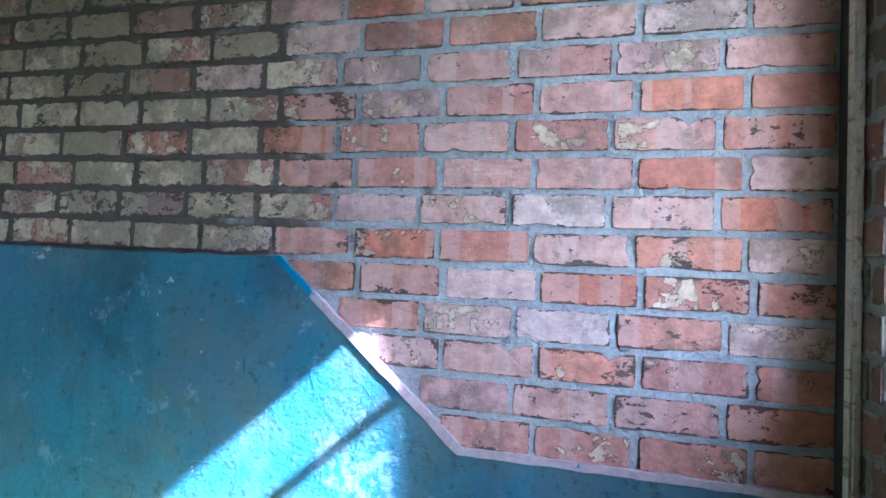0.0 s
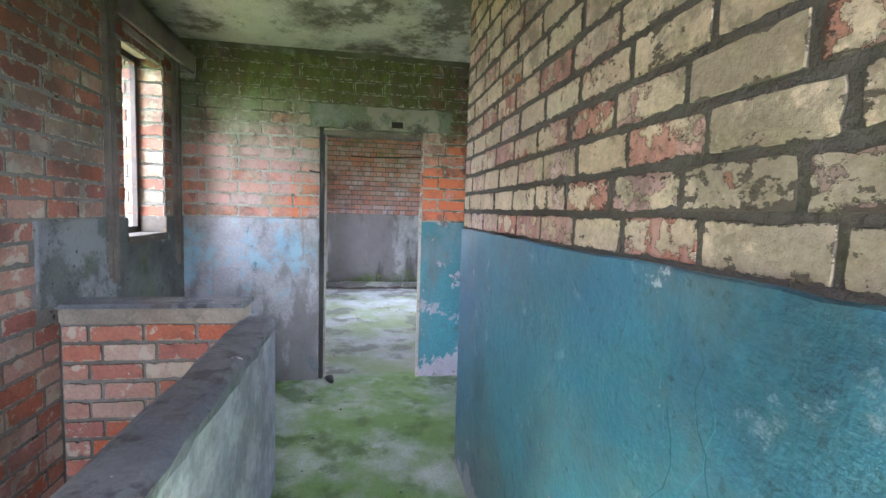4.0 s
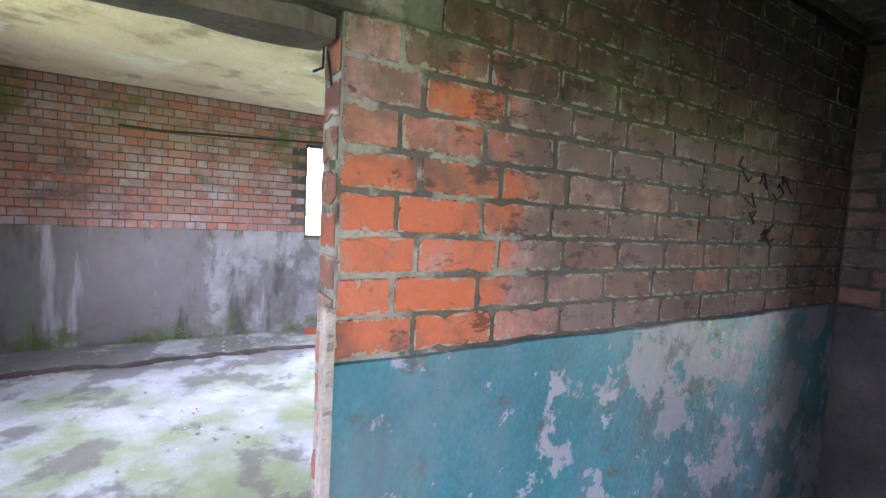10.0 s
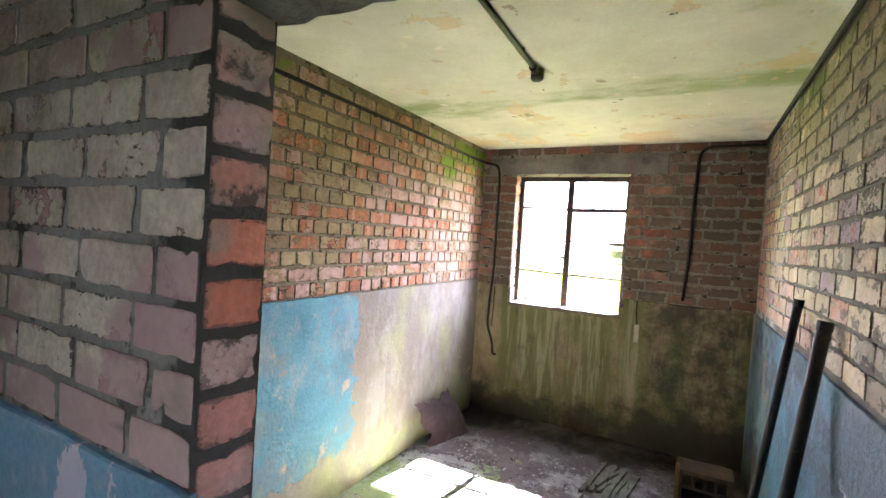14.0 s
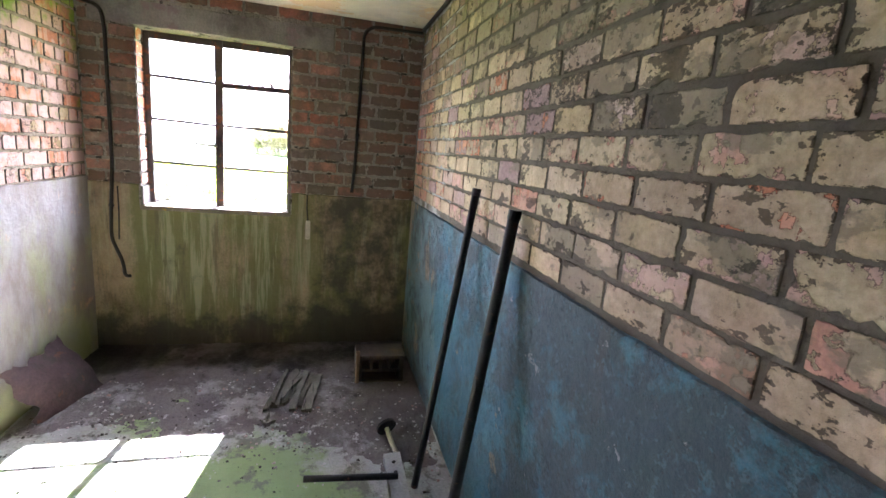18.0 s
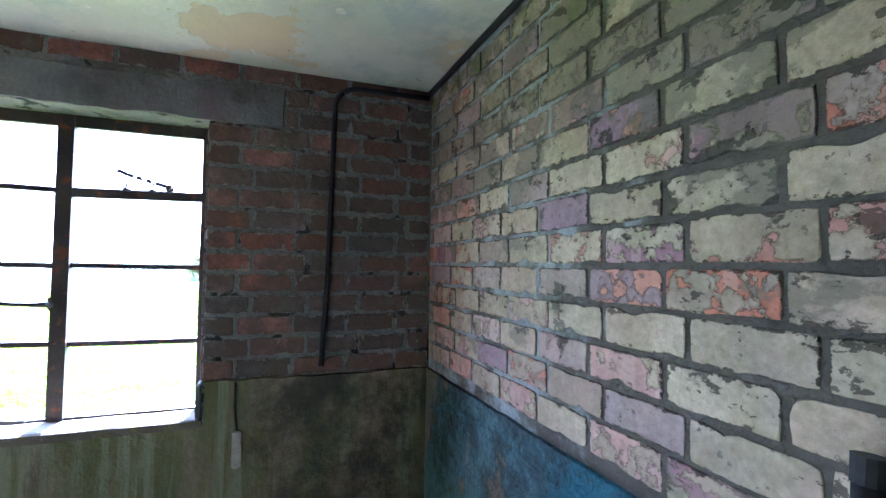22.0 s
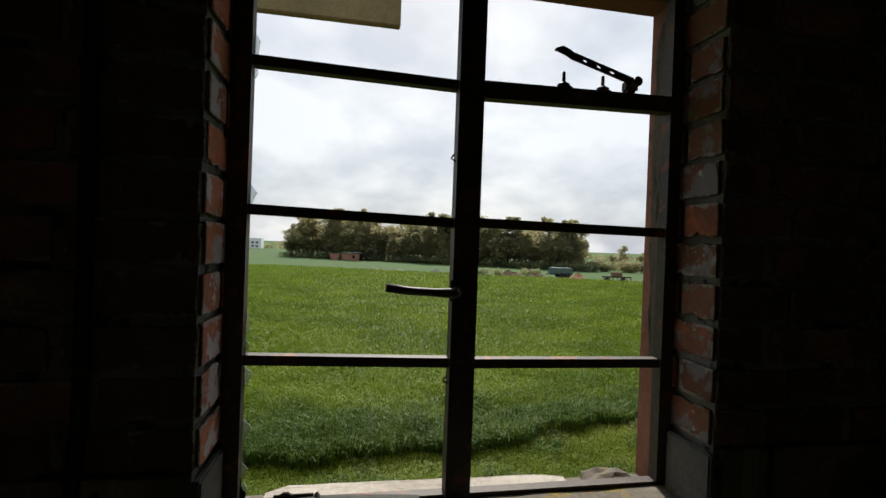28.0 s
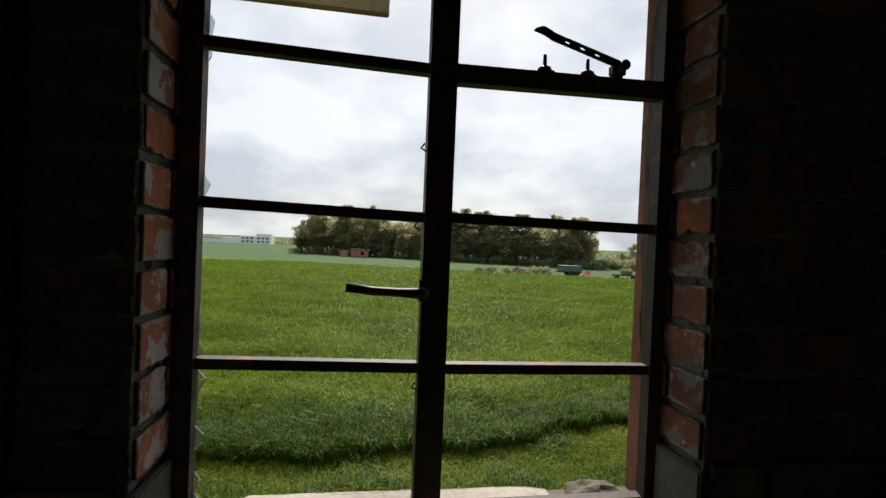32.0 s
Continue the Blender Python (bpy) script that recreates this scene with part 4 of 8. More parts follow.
def brick_shape(length, depth=0.03):
    """The front of a worn brick: x along it, y into the wall, z up, its face at y = 0, its edges ragged."""
    bm = bmesh.new()
    h, c = COURSE - JOINT, 0.0016
    n = 14 if length > 0.15 else 8
    k = 5
    m = 2 * n + 2 * k
    wob = [brick_rng.gauss(0, 1) for _ in range(m)]
    wob = [0.55 * wob[i] + 0.45 * (wob[i - 1] + wob[i - 2]) / 1.4 for i in range(m)]
    bites = [(brick_rng.randrange(m), brick_rng.uniform(0.003, 0.009), brick_rng.choice((0.7, 1.1, 1.7))) for _ in range(brick_rng.choice((0, 1, 1, 2, 3, 4)))]
    lean = [brick_rng.uniform(-0.0016, 0.0016) for _ in range(4)]
    rows = []
    for inset, y in ((0.0, depth), (0.0, 0.0022), (c, 0.0)):
        ring = [(inset + (length - 2 * inset) * i / n, inset) for i in range(n)]
        ring += [(length - inset, inset + (h - 2 * inset) * i / k) for i in range(k)]
        ring += [(length - inset - (length - 2 * inset) * i / n, h - inset) for i in range(n)]
        ring += [(inset, h - inset - (h - 2 * inset) * i / k) for i in range(k)]
        row = []
        for i, (x, z) in enumerate(ring):
            dx, dz = length / 2 - x, h / 2 - z
            d = math.hypot(dx, dz * 2.5)
            pull = 0.0
            dent = 0.0
            if y < 0.02:
                pull = wob[i] * 0.0011 + (0.0022 if i in (0, n, n + k, 2 * n + k) else 0.0)
                for at, deep, wide in bites:
                    g = math.exp(-(min(abs(i - at), m - abs(i - at)) / wide) ** 2)
                    pull += deep * g
                    dent = max(dent, 0.0016 * g)
            row.append(bm.verts.new((x + dx / d * pull, y + dent + (brick_rng.uniform(-0.0006, 0.0006) if y < 0.02 else 0), z + dz * 2.5 / d * pull + lean[(0 if z < h / 2 else 2) + (0 if x < length / 2 else 1)])))
        rows.append(row)
    for a, b in zip(rows, rows[1:]):
        for i in range(m):
            bm.faces.new((a[i], a[(i + 1) % m], b[(i + 1) % m], b[i]))
    bm.faces.new(rows[-1])
    return bm


SHAPES = {}


def brick_meshes(kind, length, material):
    key = (kind, material.name)
    if key not in SHAPES:
        SHAPES[key] = [mesh_of("brick", brick_shape(length), material) for _ in range(24)]
    return SHAPES[key]


def lay(parent, axis, face, out, u0, u1, z0, z1, material, holes=(), bond="stretcher", seed=1, name="brick", low=None, joint=JOINT):
    """Lays bricks on a wall's face: axis the way it runs, face its plane, out +1 or -1 the way it looks. low(u): the bottom there."""
    rng = random.Random(seed)
    n = int((z1 - z0) / COURSE + 0.35)
    made = []
    for row in range(n):
        z = z0 + row * COURSE + JOINT * 0.6
        if z + COURSE * 0.5 > z1:
            break
        header = bond == "english" and row % 2 == 0
        step = BRICK / 2 if header else BRICK
        u = u0 - (BRICK / 4 if header else (step / 2 if row % 2 else (0.06 if bond == "stretcher" else 0.0)))
        while u < u1 - 0.03:
            a, b = max(u, u0), min(u + step, u1)
            u += step
            if b - a < 0.04:
                continue
            zc = z + COURSE / 2
            if low and low((a + b) / 2) > zc - 0.02:
                continue
            cut = False
            for h in holes:
                if h[2] < zc < h[3] and a < h[1] and b > h[0]:
                    if a < h[0] - 0.03:
                        b = h[0]
                    elif b > h[1] + 0.03:
                        a = h[1]
                    else:
                        cut = True
            if cut or b - a < 0.035:
                continue
            full = BRICK / 2 - JOINT if (b - a) < 0.13 else BRICK - JOINT
            me = rng.choice(brick_meshes("h" if full < 0.13 else "s", full, material))
            length = b - a - joint * rng.uniform(0.7, 1.1)
            proud = rng.uniform(-0.0022, 0.0004)
            if axis == "x":
                m = pose(a + JOINT / 2 if out < 0 else b - JOINT / 2, face - out * proud, z, 0, 0, 0 if out < 0 else 180)
            else:
                m = pose(face - out * proud, b - JOINT / 2 if out < 0 else a + JOINT / 2, z, 0, 0, -90 if out < 0 else 90)
            ob = new(name, me)
            ob.matrix_basis = m @ pose(0, 0, 0, rng.uniform(-0.45, 0.45), rng.uniform(-0.4, 0.4), rng.uniform(-0.35, 0.35)) @ Matrix.Diagonal((length / full, 1, rng.uniform(0.97, 1.04) * (COURSE - joint) / (COURSE - JOINT), 1))
            ob.parent = parent
            made.append(ob)
    return made


def plaster(axis, face, out, outline, thick=0.012, jitter=0.004, seed=3, step=0.06):
    """A plaster coat on a wall: outline of (u, z) corners in the wall's plane, its edge a little ragged."""
    rng = random.Random(seed)
    pts = []
    for (ua, za), (ub, zb) in zip(outline, outline[1:] + outline[:1]):
        k = max(1, int(math.hypot(ub - ua, zb - za) / step))
        for i in range(k):
            f = i / k
            j = jitter if i else jitter * 0.3
            pts.append((ua + (ub - ua) * f + rng.uniform(-j, j), za + (zb - za) * f + rng.uniform(-j, j)))
    bm = bmesh.new()
    rows = []
    cu, cz = sum(p[0] for p in pts) / len(pts), sum(p[1] for p in pts) / len(pts)
    for off, inset in ((-0.02, 0.0), (thick - 0.004, 0.0), (thick, 0.004)):
        row = []
        for u, z in pts:
            d = math.hypot(u - cu, z - cz) or 1
            u2, z2 = u - (u - cu) / d * inset, z - (z - cz) / d * inset
            row.append(bm.verts.new((u2, face + out * off, z2) if axis == "x" else (face + out * off, u2, z2)))
        rows.append(row)
    m = len(pts)
    for a, b in zip(rows, rows[1:]):
        for i in range(m):
            bm.faces.new((a[i], a[(i + 1) % m], b[(i + 1) % m], b[i]))
    bm.faces.new(rows[-1])
    return bm


# ---- plan ----
CEIL, DADO, HEAD = 2.6, 1.3, 2.02
XE, YS, YN, XP, YA = 5.238, -1.87, 2.43, 1.355, 0.12
OUT = 0.34
DOOR_W = (-0.87, -0.06, 0.0, HEAD)
DOOR_N = (0.3, 1.085, 0.0, HEAD)
WIN = (1.10, 2.122, 1.112, 2.335)
WIN_STAIR = (-1.2, -0.145, 1.1, 2.45)
XS = 5.125
WIN_S = (0.31, 0.85, 1.19, 2.34)
LOW = -0.37
R = 0.0026
GROUND = -3.0


def grown(h, d=0.008):
    return (h[0] - d, h[1] + d, h[2] - d, h[3] + d)



floor = setting("floor", wall_mesh("x", -0.95, YN + 0.25, -0.115, 1.47, -0.22, 0.0), mat_floor, "mossy green concrete corridor floor with grey patches", "floor")
bm = box(1.47, 3.86, -0.95, YA, -0.22, 0.0)
add_box(bm, -0.115, 1.47, YS, -0.95, -0.22, 0.0)
setting("floor_corridor", bm, mat_floor, "mossy green concrete corridor floor", "floor")
setting("floor_room", box(1.47, XE, YA, YN + 0.04, -0.22, 0.0), mat_floor_room, "dirty concrete room floor with moss and black grit", "floor")
setting("floor_west", box(-5.5, -0.115, YS, 3.4, -0.22, 0.0), mat_floor_w, "pale damp concrete floor with green moss", "floor")
setting("floor_north", box(-2.6, XE, YN + 0.25, 8.7, -0.22, 0.0), mat_floor_n, "pale dusty concrete floor with rubble", "floor")
bm = box(3.95, XE, YS, -0.95, LOW - 0.2, LOW)
add_box(bm, 3.86, 4.10, -0.95, 0.0, LOW, LOW + 0.185)
add_box(bm, 3.86, XE, -0.95, 0.0, LOW - 0.2, LOW)
setting("stair_landing", bm, mat_concrete, "concrete stair landing with two steps up", "stairs")
bm = bmesh.new()
for i in range(12):
    add_box(bm, 3.95 - 0.23 * (i + 1), 3.95 - 0.23 * i, YS, -1.1, -3.2, LOW - 0.19 * (i + 1))
add_box(bm, 1.2, 4.34, YS, -1.1, -3.4, -3.2)
setting("stair_flight", bm, mat_concrete, "concrete stair flight leading down", "stairs")
setting("ceiling", wall_mesh("x", YS - OUT, YN + 0.25, -0.25, XE + OUT, CEIL, CEIL + 0.2), mat_ceiling, "water-stained plaster ceiling with dark mould", "ceiling")
setting("ceiling_room", box(1.47, XE, YA, YN + 0.04, CEIL - 0.006, CEIL + 0.01), mat_ceiling_room, "yellow-white peeling ceiling with green algae", "ceiling")
setting("ceiling_west", box(-5.6, -0.115, YS - OUT, 3.6, 2.84, 3.0), mat_ceiling_far, "cream stained ceiling of the far room", "ceiling")
setting("ceiling_north", box(-2.9, XE + OUT, YN + 0.2, 8.9, 2.84, 3.0), mat_ceiling_far, "cream concrete ceiling of the bright room", "ceiling")

wall_a = setting("wall_corridor", box(XP + R, XE, R, YA - R, -0.6, CEIL), mat_mortar_light, "half-brick wall with flaking cream paint over a blue dado", "wall")
wall_p = setting("wall_partition", wall_mesh("y", XP + R, XP + 0.115 - R, 1.19 + R, YN + 0.1, 0, CEIL), mat_mortar_p, "painted brick partition beside a wide opening", "wall")
YJ, ZG = 0.365, 1.2725
wall_j = setting("wall_jamb", wall_mesh("y", XP + R, XP + 0.115 - R, YA, YJ - R, 0, HEAD + 0.01, [(0.297, YJ, 1.626, 1.643)]), mat_mortar_dark, "short brick pier at the side of the wide opening, one joint washed out", "wall")
wall_w = setting("wall_west", wall_mesh("y", -0.115, -R, YS, YN + 0.05, 0, CEIL + 0.24, [(DOOR_W[0], DOOR_W[1] + R, -0.01, HEAD)]), mat_mortar_west, "damp brick wall with blue dado round a doorway", "wall")
wall_n = setting("wall_north", wall_mesh("x", YN + R, YN + 0.235, 0, XP + 0.1, 0, CEIL + 0.24, [DOOR_N]), mat_mortar_dark, "dark brick wall round a doorway", "wall")
wall_rn = setting("wall_room_north", box(XP + 0.1, XE + OUT, YN + 0.046, YN + 0.235, 0, CEIL + 0.24), mat_mortar_tan, "English-bond brick wall, cream paint worn to orange", "wall")
wall_e = setting("wall_east", wall_mesh("y", XE + R, 5.40, YS - OUT, YN + 0.24, -3.4, CEIL, [grown(WIN), grown(WIN_STAIR)]), mat_mortar_east, "outer brick wall with steel windows", "wall")
setting("wall_east_outer", wall_mesh("y", 5.40, XE + OUT, YS - OUT, YN + 0.24, -3.4, CEIL, [(WIN[0] - 0.052, WIN[1] + 0.03, WIN[2] - 0.14, WIN[3] + 0.015), grown(WIN_STAIR)]), mat_exterior, "outer skin of the brick wall, wider than the window frame", "wall")
wall_es = setting("wall_stair_east", wall_mesh("y", XS + R, XE + R, YS, -0.0, -3.4, CEIL, [grown(WIN_STAIR)]), mat_mortar, "dark brick wall lining of the stair window", "wall")
wall_s = setting("wall_south", wall_mesh("x", YS - OUT, YS - R, -5.5, XE + OUT, -3.4, CEIL + 0.24, [grown(WIN_S), (-3.4, -2.2, 1.1, 2.34)]), mat_mortar, "outer brick wall of the stair with a narrow window", "wall")
wall_fw = setting("wall_far_west", wall_mesh("y", -5.5, -5.25 - R, YS - OUT, 3.6, 0, 2.84, [(1.22, 2.4, 1.22, 2.45)]), mat_mortar_dark, "far brick wall over grey plaster", "wall")
# its opening is out of view, added to brighten the far room
setting("wall_far_north", wall_mesh("x", 3.4, 3.6, -5.5, -0.115, 0, 2.84, [(-4.6, -1.0, 0.9, 2.45)]), mat_plaster_grey, "grey plastered end wall of the far room", "wall")
setting("wall_bright_room_west", box(-2.9, -2.6, YN + 0.235, 8.9, 0, 2.84), mat_plaster_grey, "grey plastered side wall", "wall")
setting("wall_bright_room_east", box(XE, XE + OUT, YN + 0.24, 8.9, 0, 2.84), mat_plaster_grey, "grey plastered side wall", "wall")
setting("wall_far_bright", wall_mesh("x", 8.55, 8.8, -2.6, XE, 0, 2.84, [(-2.3, 4.9, 0.52, 2.45)]), mat_plaster_grey, "low plastered wall under a long window band", "wall")
setting("wall_stair_pit", box(1.0, 1.345, YS, -0.95, -3.4, -0.22), mat_plaster_grey, "stairwell end wall", "wall")
setting("wall_stair_side", box(1.345, 3.95, -1.08, -0.965, -3.4, -0.22), mat_plaster_grey, "stairwell side wall", "wall")

# ---- bricks and plaster of the setting ----
def a_low(u):
    return DADO if u < 3.83 else (DADO - (u - 3.83) * 0.865 if u < 4.35 else 0.85)


part("dado", plaster("x", 0.0, -1, [(XP + 0.002, 0.0), (3.87, 0.0), (3.87, LOW), (XE, LOW), (XE, 0.85), (4.35, 0.85), (3.83, DADO), (XP + 0.002, DADO)], 0.012, 0.003, 4), mat_dado_a, wall_a, "blue gloss painted plaster dado, chipped and scratched")
part("dado_trim", plaster("x", 0.0, -1, [(3.818, DADO - 0.002), (4.338, 0.844), (XE, 0.844), (XE, 0.860), (4.352, 0.862), (3.84, DADO + 0.004)], 0.0145, 0.0015, 5, 0.03), surface("lilac_worn_edge", ((0.36, 0.27, 0.28), (0.48, 0.40, 0.42)), [((0.03, 0.2, 0.34), dict(scale=7, lo=0.62, hi=0.65, detail=7, grads=(("x", 3.96, 3.88, 0.3),))), soft_dirt], 0.7), wall_a, "raised worn lilac plaster edge stepping down with the stair")
part("dado", plaster("x", YA, 1, [(XP + 0.002, 0.0), (XE, 0.0), (XE, DADO - 0.04), (XP + 0.002, DADO)], 0.012, 0.003, 6), mat_dado_b, wall_a, "peeling blue dado with bubbled paint")
part("dado_cap", plaster("y", XP, -1, [(0.0, 0.0), (YA, 0.0), (YA, DADO), (0.0, DADO)], 0.010, 0.004, 7), mat_dado_p, wall_a)
crack_rng = random.Random(77)
mat_crack = surface("paint_crack", ((0.012, 0.05, 0.065), (0.03, 0.10, 0.12)), (), 0.6, bump=None)
mat_ridge = surface("paint_ridge", ((0.05, 0.2, 0.25), (0.09, 0.27, 0.32)), (), 0.5, bump=None)
for k in range(64):
    x, z = crack_rng.uniform(1.6, 4.3), crack_rng.uniform(0.25, 1.24)
    pts, flat = [], crack_rng.random() < 0.3
    for i in range(crack_rng.randrange(5, 14)):
        pts.append((x, -0.0118, z))
        x += crack_rng.uniform(0.005, 0.05) if flat else crack_rng.uniform(-0.022, 0.022)
        z -= crack_rng.uniform(-0.02, 0.02) if flat else crack_rng.uniform(0.012, 0.05)
        if z < 0.04 or (x > 3.75 and z > DADO - (x - 3.75) * 0.87):
            break
    if len(pts) > 3:
        part("crack", tube(bmesh.new(), pts, [0.0003] + [0.0008] * (len(pts) - 2) + [0.0003], 4), mat_crack if k % 3 == 0 else mat_ridge, wall_a)
lay(wall_a, "x", 0.0, -1, XP, XE, DADO, CEIL, mat_brick_a, seed=11)
lay(wall_a, "x", 0.0, -1, 3.83 - 0.17, XE, DADO - COURSE * 5, DADO, mat_brick_a, seed=12, low=a_low)
lay(wall_a, "x", YA, 1, XP, XE, DADO, CEIL, mat_brick_b, seed=13, joint=0.0125)
lay(wall_a, "y", XP, -1, 0.0, YA, DADO, CEIL, mat_brick_b, seed=14)

part("dado", plaster("y", 0.0, 1, [(YS, 0.0), (DOOR_W[0], 0.0), (DOOR_W[0], DADO), (YS, DADO)], 0.012, 0.004, 8), mat_dado_wl, wall_w, "grey plaster with the last of a blue paint")
part("dado", plaster("y", 0.0, 1, [(DOOR_W[1], 0.0), (YN, 0.0), (YN, DADO), (DOOR_W[1], DADO)], 0.012, 0.004, 9), mat_dado_w, wall_w, "blue dado flaking to pale plaster")
mat_lintel_w = surface("patched_lintel", ((0.14, 0.15, 0.11), (0.24, 0.245, 0.20)), [(((0.24, 0.215, 0.18), (0.36, 0.325, 0.275)), dict(scale=4, lo=0.62, hi=0.66, detail=9, rough=0.66, shift=6, grads=(("y", -0.55, -0.42, 0.22), ("y", 0.0, 0.1, -0.2)))), (ALGAE, dict(scale=5, lo=0.54, hi=0.74, detail=8, shift=3, grads=(("y", -0.4, -0.7, 0.10),), amount=0.6)), (GRIME, dict(scale=7, lo=0.56, hi=0.70, detail=9, rough=0.74, shift=16, grads=(("z", 2.1, 2.02, 0.12),), amount=0.8))], 0.93, bump=(26, 1.0, 0.02))
part("lintel", plaster("y", 0.0, 1, [(-0.94, HEAD), (0.16, HEAD), (0.16, HEAD + 0.175), (-0.94, HEAD + 0.175)], 0.012, 0.010, 10), mat_lintel_w, wall_w, "grey concrete lintel stained green, its end patched and broken")
lay(wall_w, "y", 0.0, 1, YS, YN, DADO, CEIL, mat_brick_w, [DOOR_W, (-0.94, 0.16, HEAD, HEAD + 0.17)], seed=15, joint=0.012)
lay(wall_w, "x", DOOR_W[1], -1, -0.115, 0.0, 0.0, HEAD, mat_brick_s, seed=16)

part("dado", plaster("x", YN, -1, [(0.0, 0.0), (DOOR_N[0], 0.0), (DOOR_N[0], DADO), (0.0, DADO)], 0.012, 0.004, 11), mat_plaster_dark, wall_n)
part("dado", plaster("x", YN, -1, [(DOOR_N[1], 0.0), (XP, 0.0), (XP, DADO), (DOOR_N[1], DADO)], 0.012, 0.003, 12), mat_dado_n, wall_n, "dark teal painted dado")
part("lintel", plaster("x", YN, -1, [(0.2, HEAD), (1.2, HEAD), (1.2, HEAD + 0.17), (0.2, HEAD + 0.17)], 0.012, 0.006, 13), mat_beam, wall_n, "concrete lintel")
lay(wall_n, "x", YN, -1, 0, XP, DADO, CEIL, mat_brick_dim, [DOOR_N, (0.2, 1.2, HEAD, HEAD + 0.17)], seed=17)

part("dado", plaster("y", XP, -1, [(1.19, 0.0), (YN, 0.0), (YN, DADO), (1.19, DADO)], 0.012, 0.004, 14), mat_dado_p, wall_p, "pale blue dado with long bare scars")
lay(wall_p, "y", XP, -1, 1.19, YN, DADO, CEIL, mat_brick_p, seed=18)
lay(wall_p, "x", 1.19, -1, XP, XP + 0.115, 0.0, CEIL, mat_brick_q, seed=19)
lay(wall_p, "y", XP + 0.115, 1, 1.19, YN + 0.04, 0.0, CEIL, mat_brick_p, seed=20)

part("dado", plaster("y", XP, -1, [(YA, 0.0), (YJ, 0.0), (YJ, ZG), (YA, ZG)], 0.010, 0.004, 60), mat_dado_p, wall_j)
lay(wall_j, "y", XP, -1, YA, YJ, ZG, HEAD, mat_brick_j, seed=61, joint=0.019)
lay(wall_j, "x", YJ, 1, XP, XP + 0.115, ZG - 14 * COURSE, HEAD, mat_brick_s, seed=62)
lay(wall_j, "y", XP + 0.115, 1, YA, YJ, ZG - 14 * COURSE, HEAD, mat_brick_b, seed=63)

part("dado", plaster("x", YN + 0.04, -1, [(XP + 0.115, 0.0), (XE, 0.0), (XE, DADO), (XP + 0.115, DADO)], 0.012, 0.004, 15), mat_dado_rn, wall_rn, "sky-blue dado peeled back to pale plaster")
lay(wall_rn, "x", YN + 0.04, -1, XP + 0.115, XE, DADO, CEIL, mat_brick_n, bond="english", seed=21)

part("dado", plaster("y", XE, -1, [(YA, 0.0), (YN + 0.04, 0.0), (YN + 0.04, DADO - 0.03), (WIN[1] + 0.02, DADO - 0.04), (WIN[1] + 0.02, WIN[2] - 0.02), (WIN[0] - 0.02, WIN[2] - 0.02), (WIN[0] - 0.02, DADO - 0.04), (YA, DADO - 0.04)], 0.012, 0.005, 16), mat_plaster_e, wall_e, "ochre and green stained plaster under the window")
part("lintel", plaster("y", XE, -1, [(0.80, WIN[3] + 0.005), (2.40, WIN[3] + 0.005), (2.40, WIN[3] + 0.16), (0.80, WIN[3] + 0.16)], 0.008, 0.006, 17), surface("stained_lintel", ((0.11, 0.10, 0.098), (0.21, 0.195, 0.185)), [(GRIME, dict(scale=6, lo=0.5, hi=0.72, detail=8, amount=0.7)), ((0.17, 0.12, 0.13), dict(scale=5, lo=0.58, hi=0.64, shift=6, amount=0.7))], 0.92, bump=(24, 0.6, 0.012)), wall_e, "grey concrete window lintel")
lay(wall_e, "y", XE, -1, YA, YN + 0.04, DADO - 0.045, CEIL, mat_brick_e, [WIN, (0.80, 2.40, WIN[3], WIN[3] + 0.16)], seed=22)
lay(wall_es, "y", XS, -1, YS, 0.0, LOW, CEIL, mat_brick_e, [WIN_STAIR], seed=23)
for j, side, mat in ((WIN[0], 1, mat_brick_jamb), (WIN[1], -1, mat_brick_jamb)):
    lay(wall_e, "x", j, side, XE, 5.40, DADO - 0.045, WIN[3], mat, seed=24 + side)
setting("reveal_board", plaster("x", WIN[0] - 0.062, 1, [(5.41, 1.40), (5.50, 1.39), (5.540, 1.36), (5.545, 1.62), (5.556, 1.9), (5.552, 2.25), (5.53, 2.31), (5.41, 2.33)], 0.014, 0.006, 71, 0.035), mat_board, "dark weathered splintered board lining the outer window jamb", "trim")

for j, side in ((WIN_STAIR[0], 1), (WIN_STAIR[1], -1)):
    lay(wall_es, "x", j, side, XS, XE + OUT, WIN_STAIR[2], WIN_STAIR[3], mat_brick_e, seed=28 + side)
part("dado", plaster("x", YS, 1, [(0.0, 0.0), (1.34, 0.0), (1.34, 0.9), (1.62, 0.93), (1.62, DADO), (WIN_S[1], DADO), (WIN_S[1], WIN_S[2] - 0.02), (WIN_S[0], WIN_S[2] - 0.02), (WIN_S[0], DADO), (0.0, DADO)], 0.012, 0.005, 18), mat_plaster_s, wall_s, "dark grey damp plaster")
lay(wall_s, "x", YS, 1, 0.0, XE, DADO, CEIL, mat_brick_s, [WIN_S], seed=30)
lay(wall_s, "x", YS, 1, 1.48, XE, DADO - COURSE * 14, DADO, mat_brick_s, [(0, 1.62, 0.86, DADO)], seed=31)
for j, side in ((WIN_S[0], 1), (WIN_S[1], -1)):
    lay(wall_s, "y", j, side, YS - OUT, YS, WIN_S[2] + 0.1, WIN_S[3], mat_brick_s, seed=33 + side)

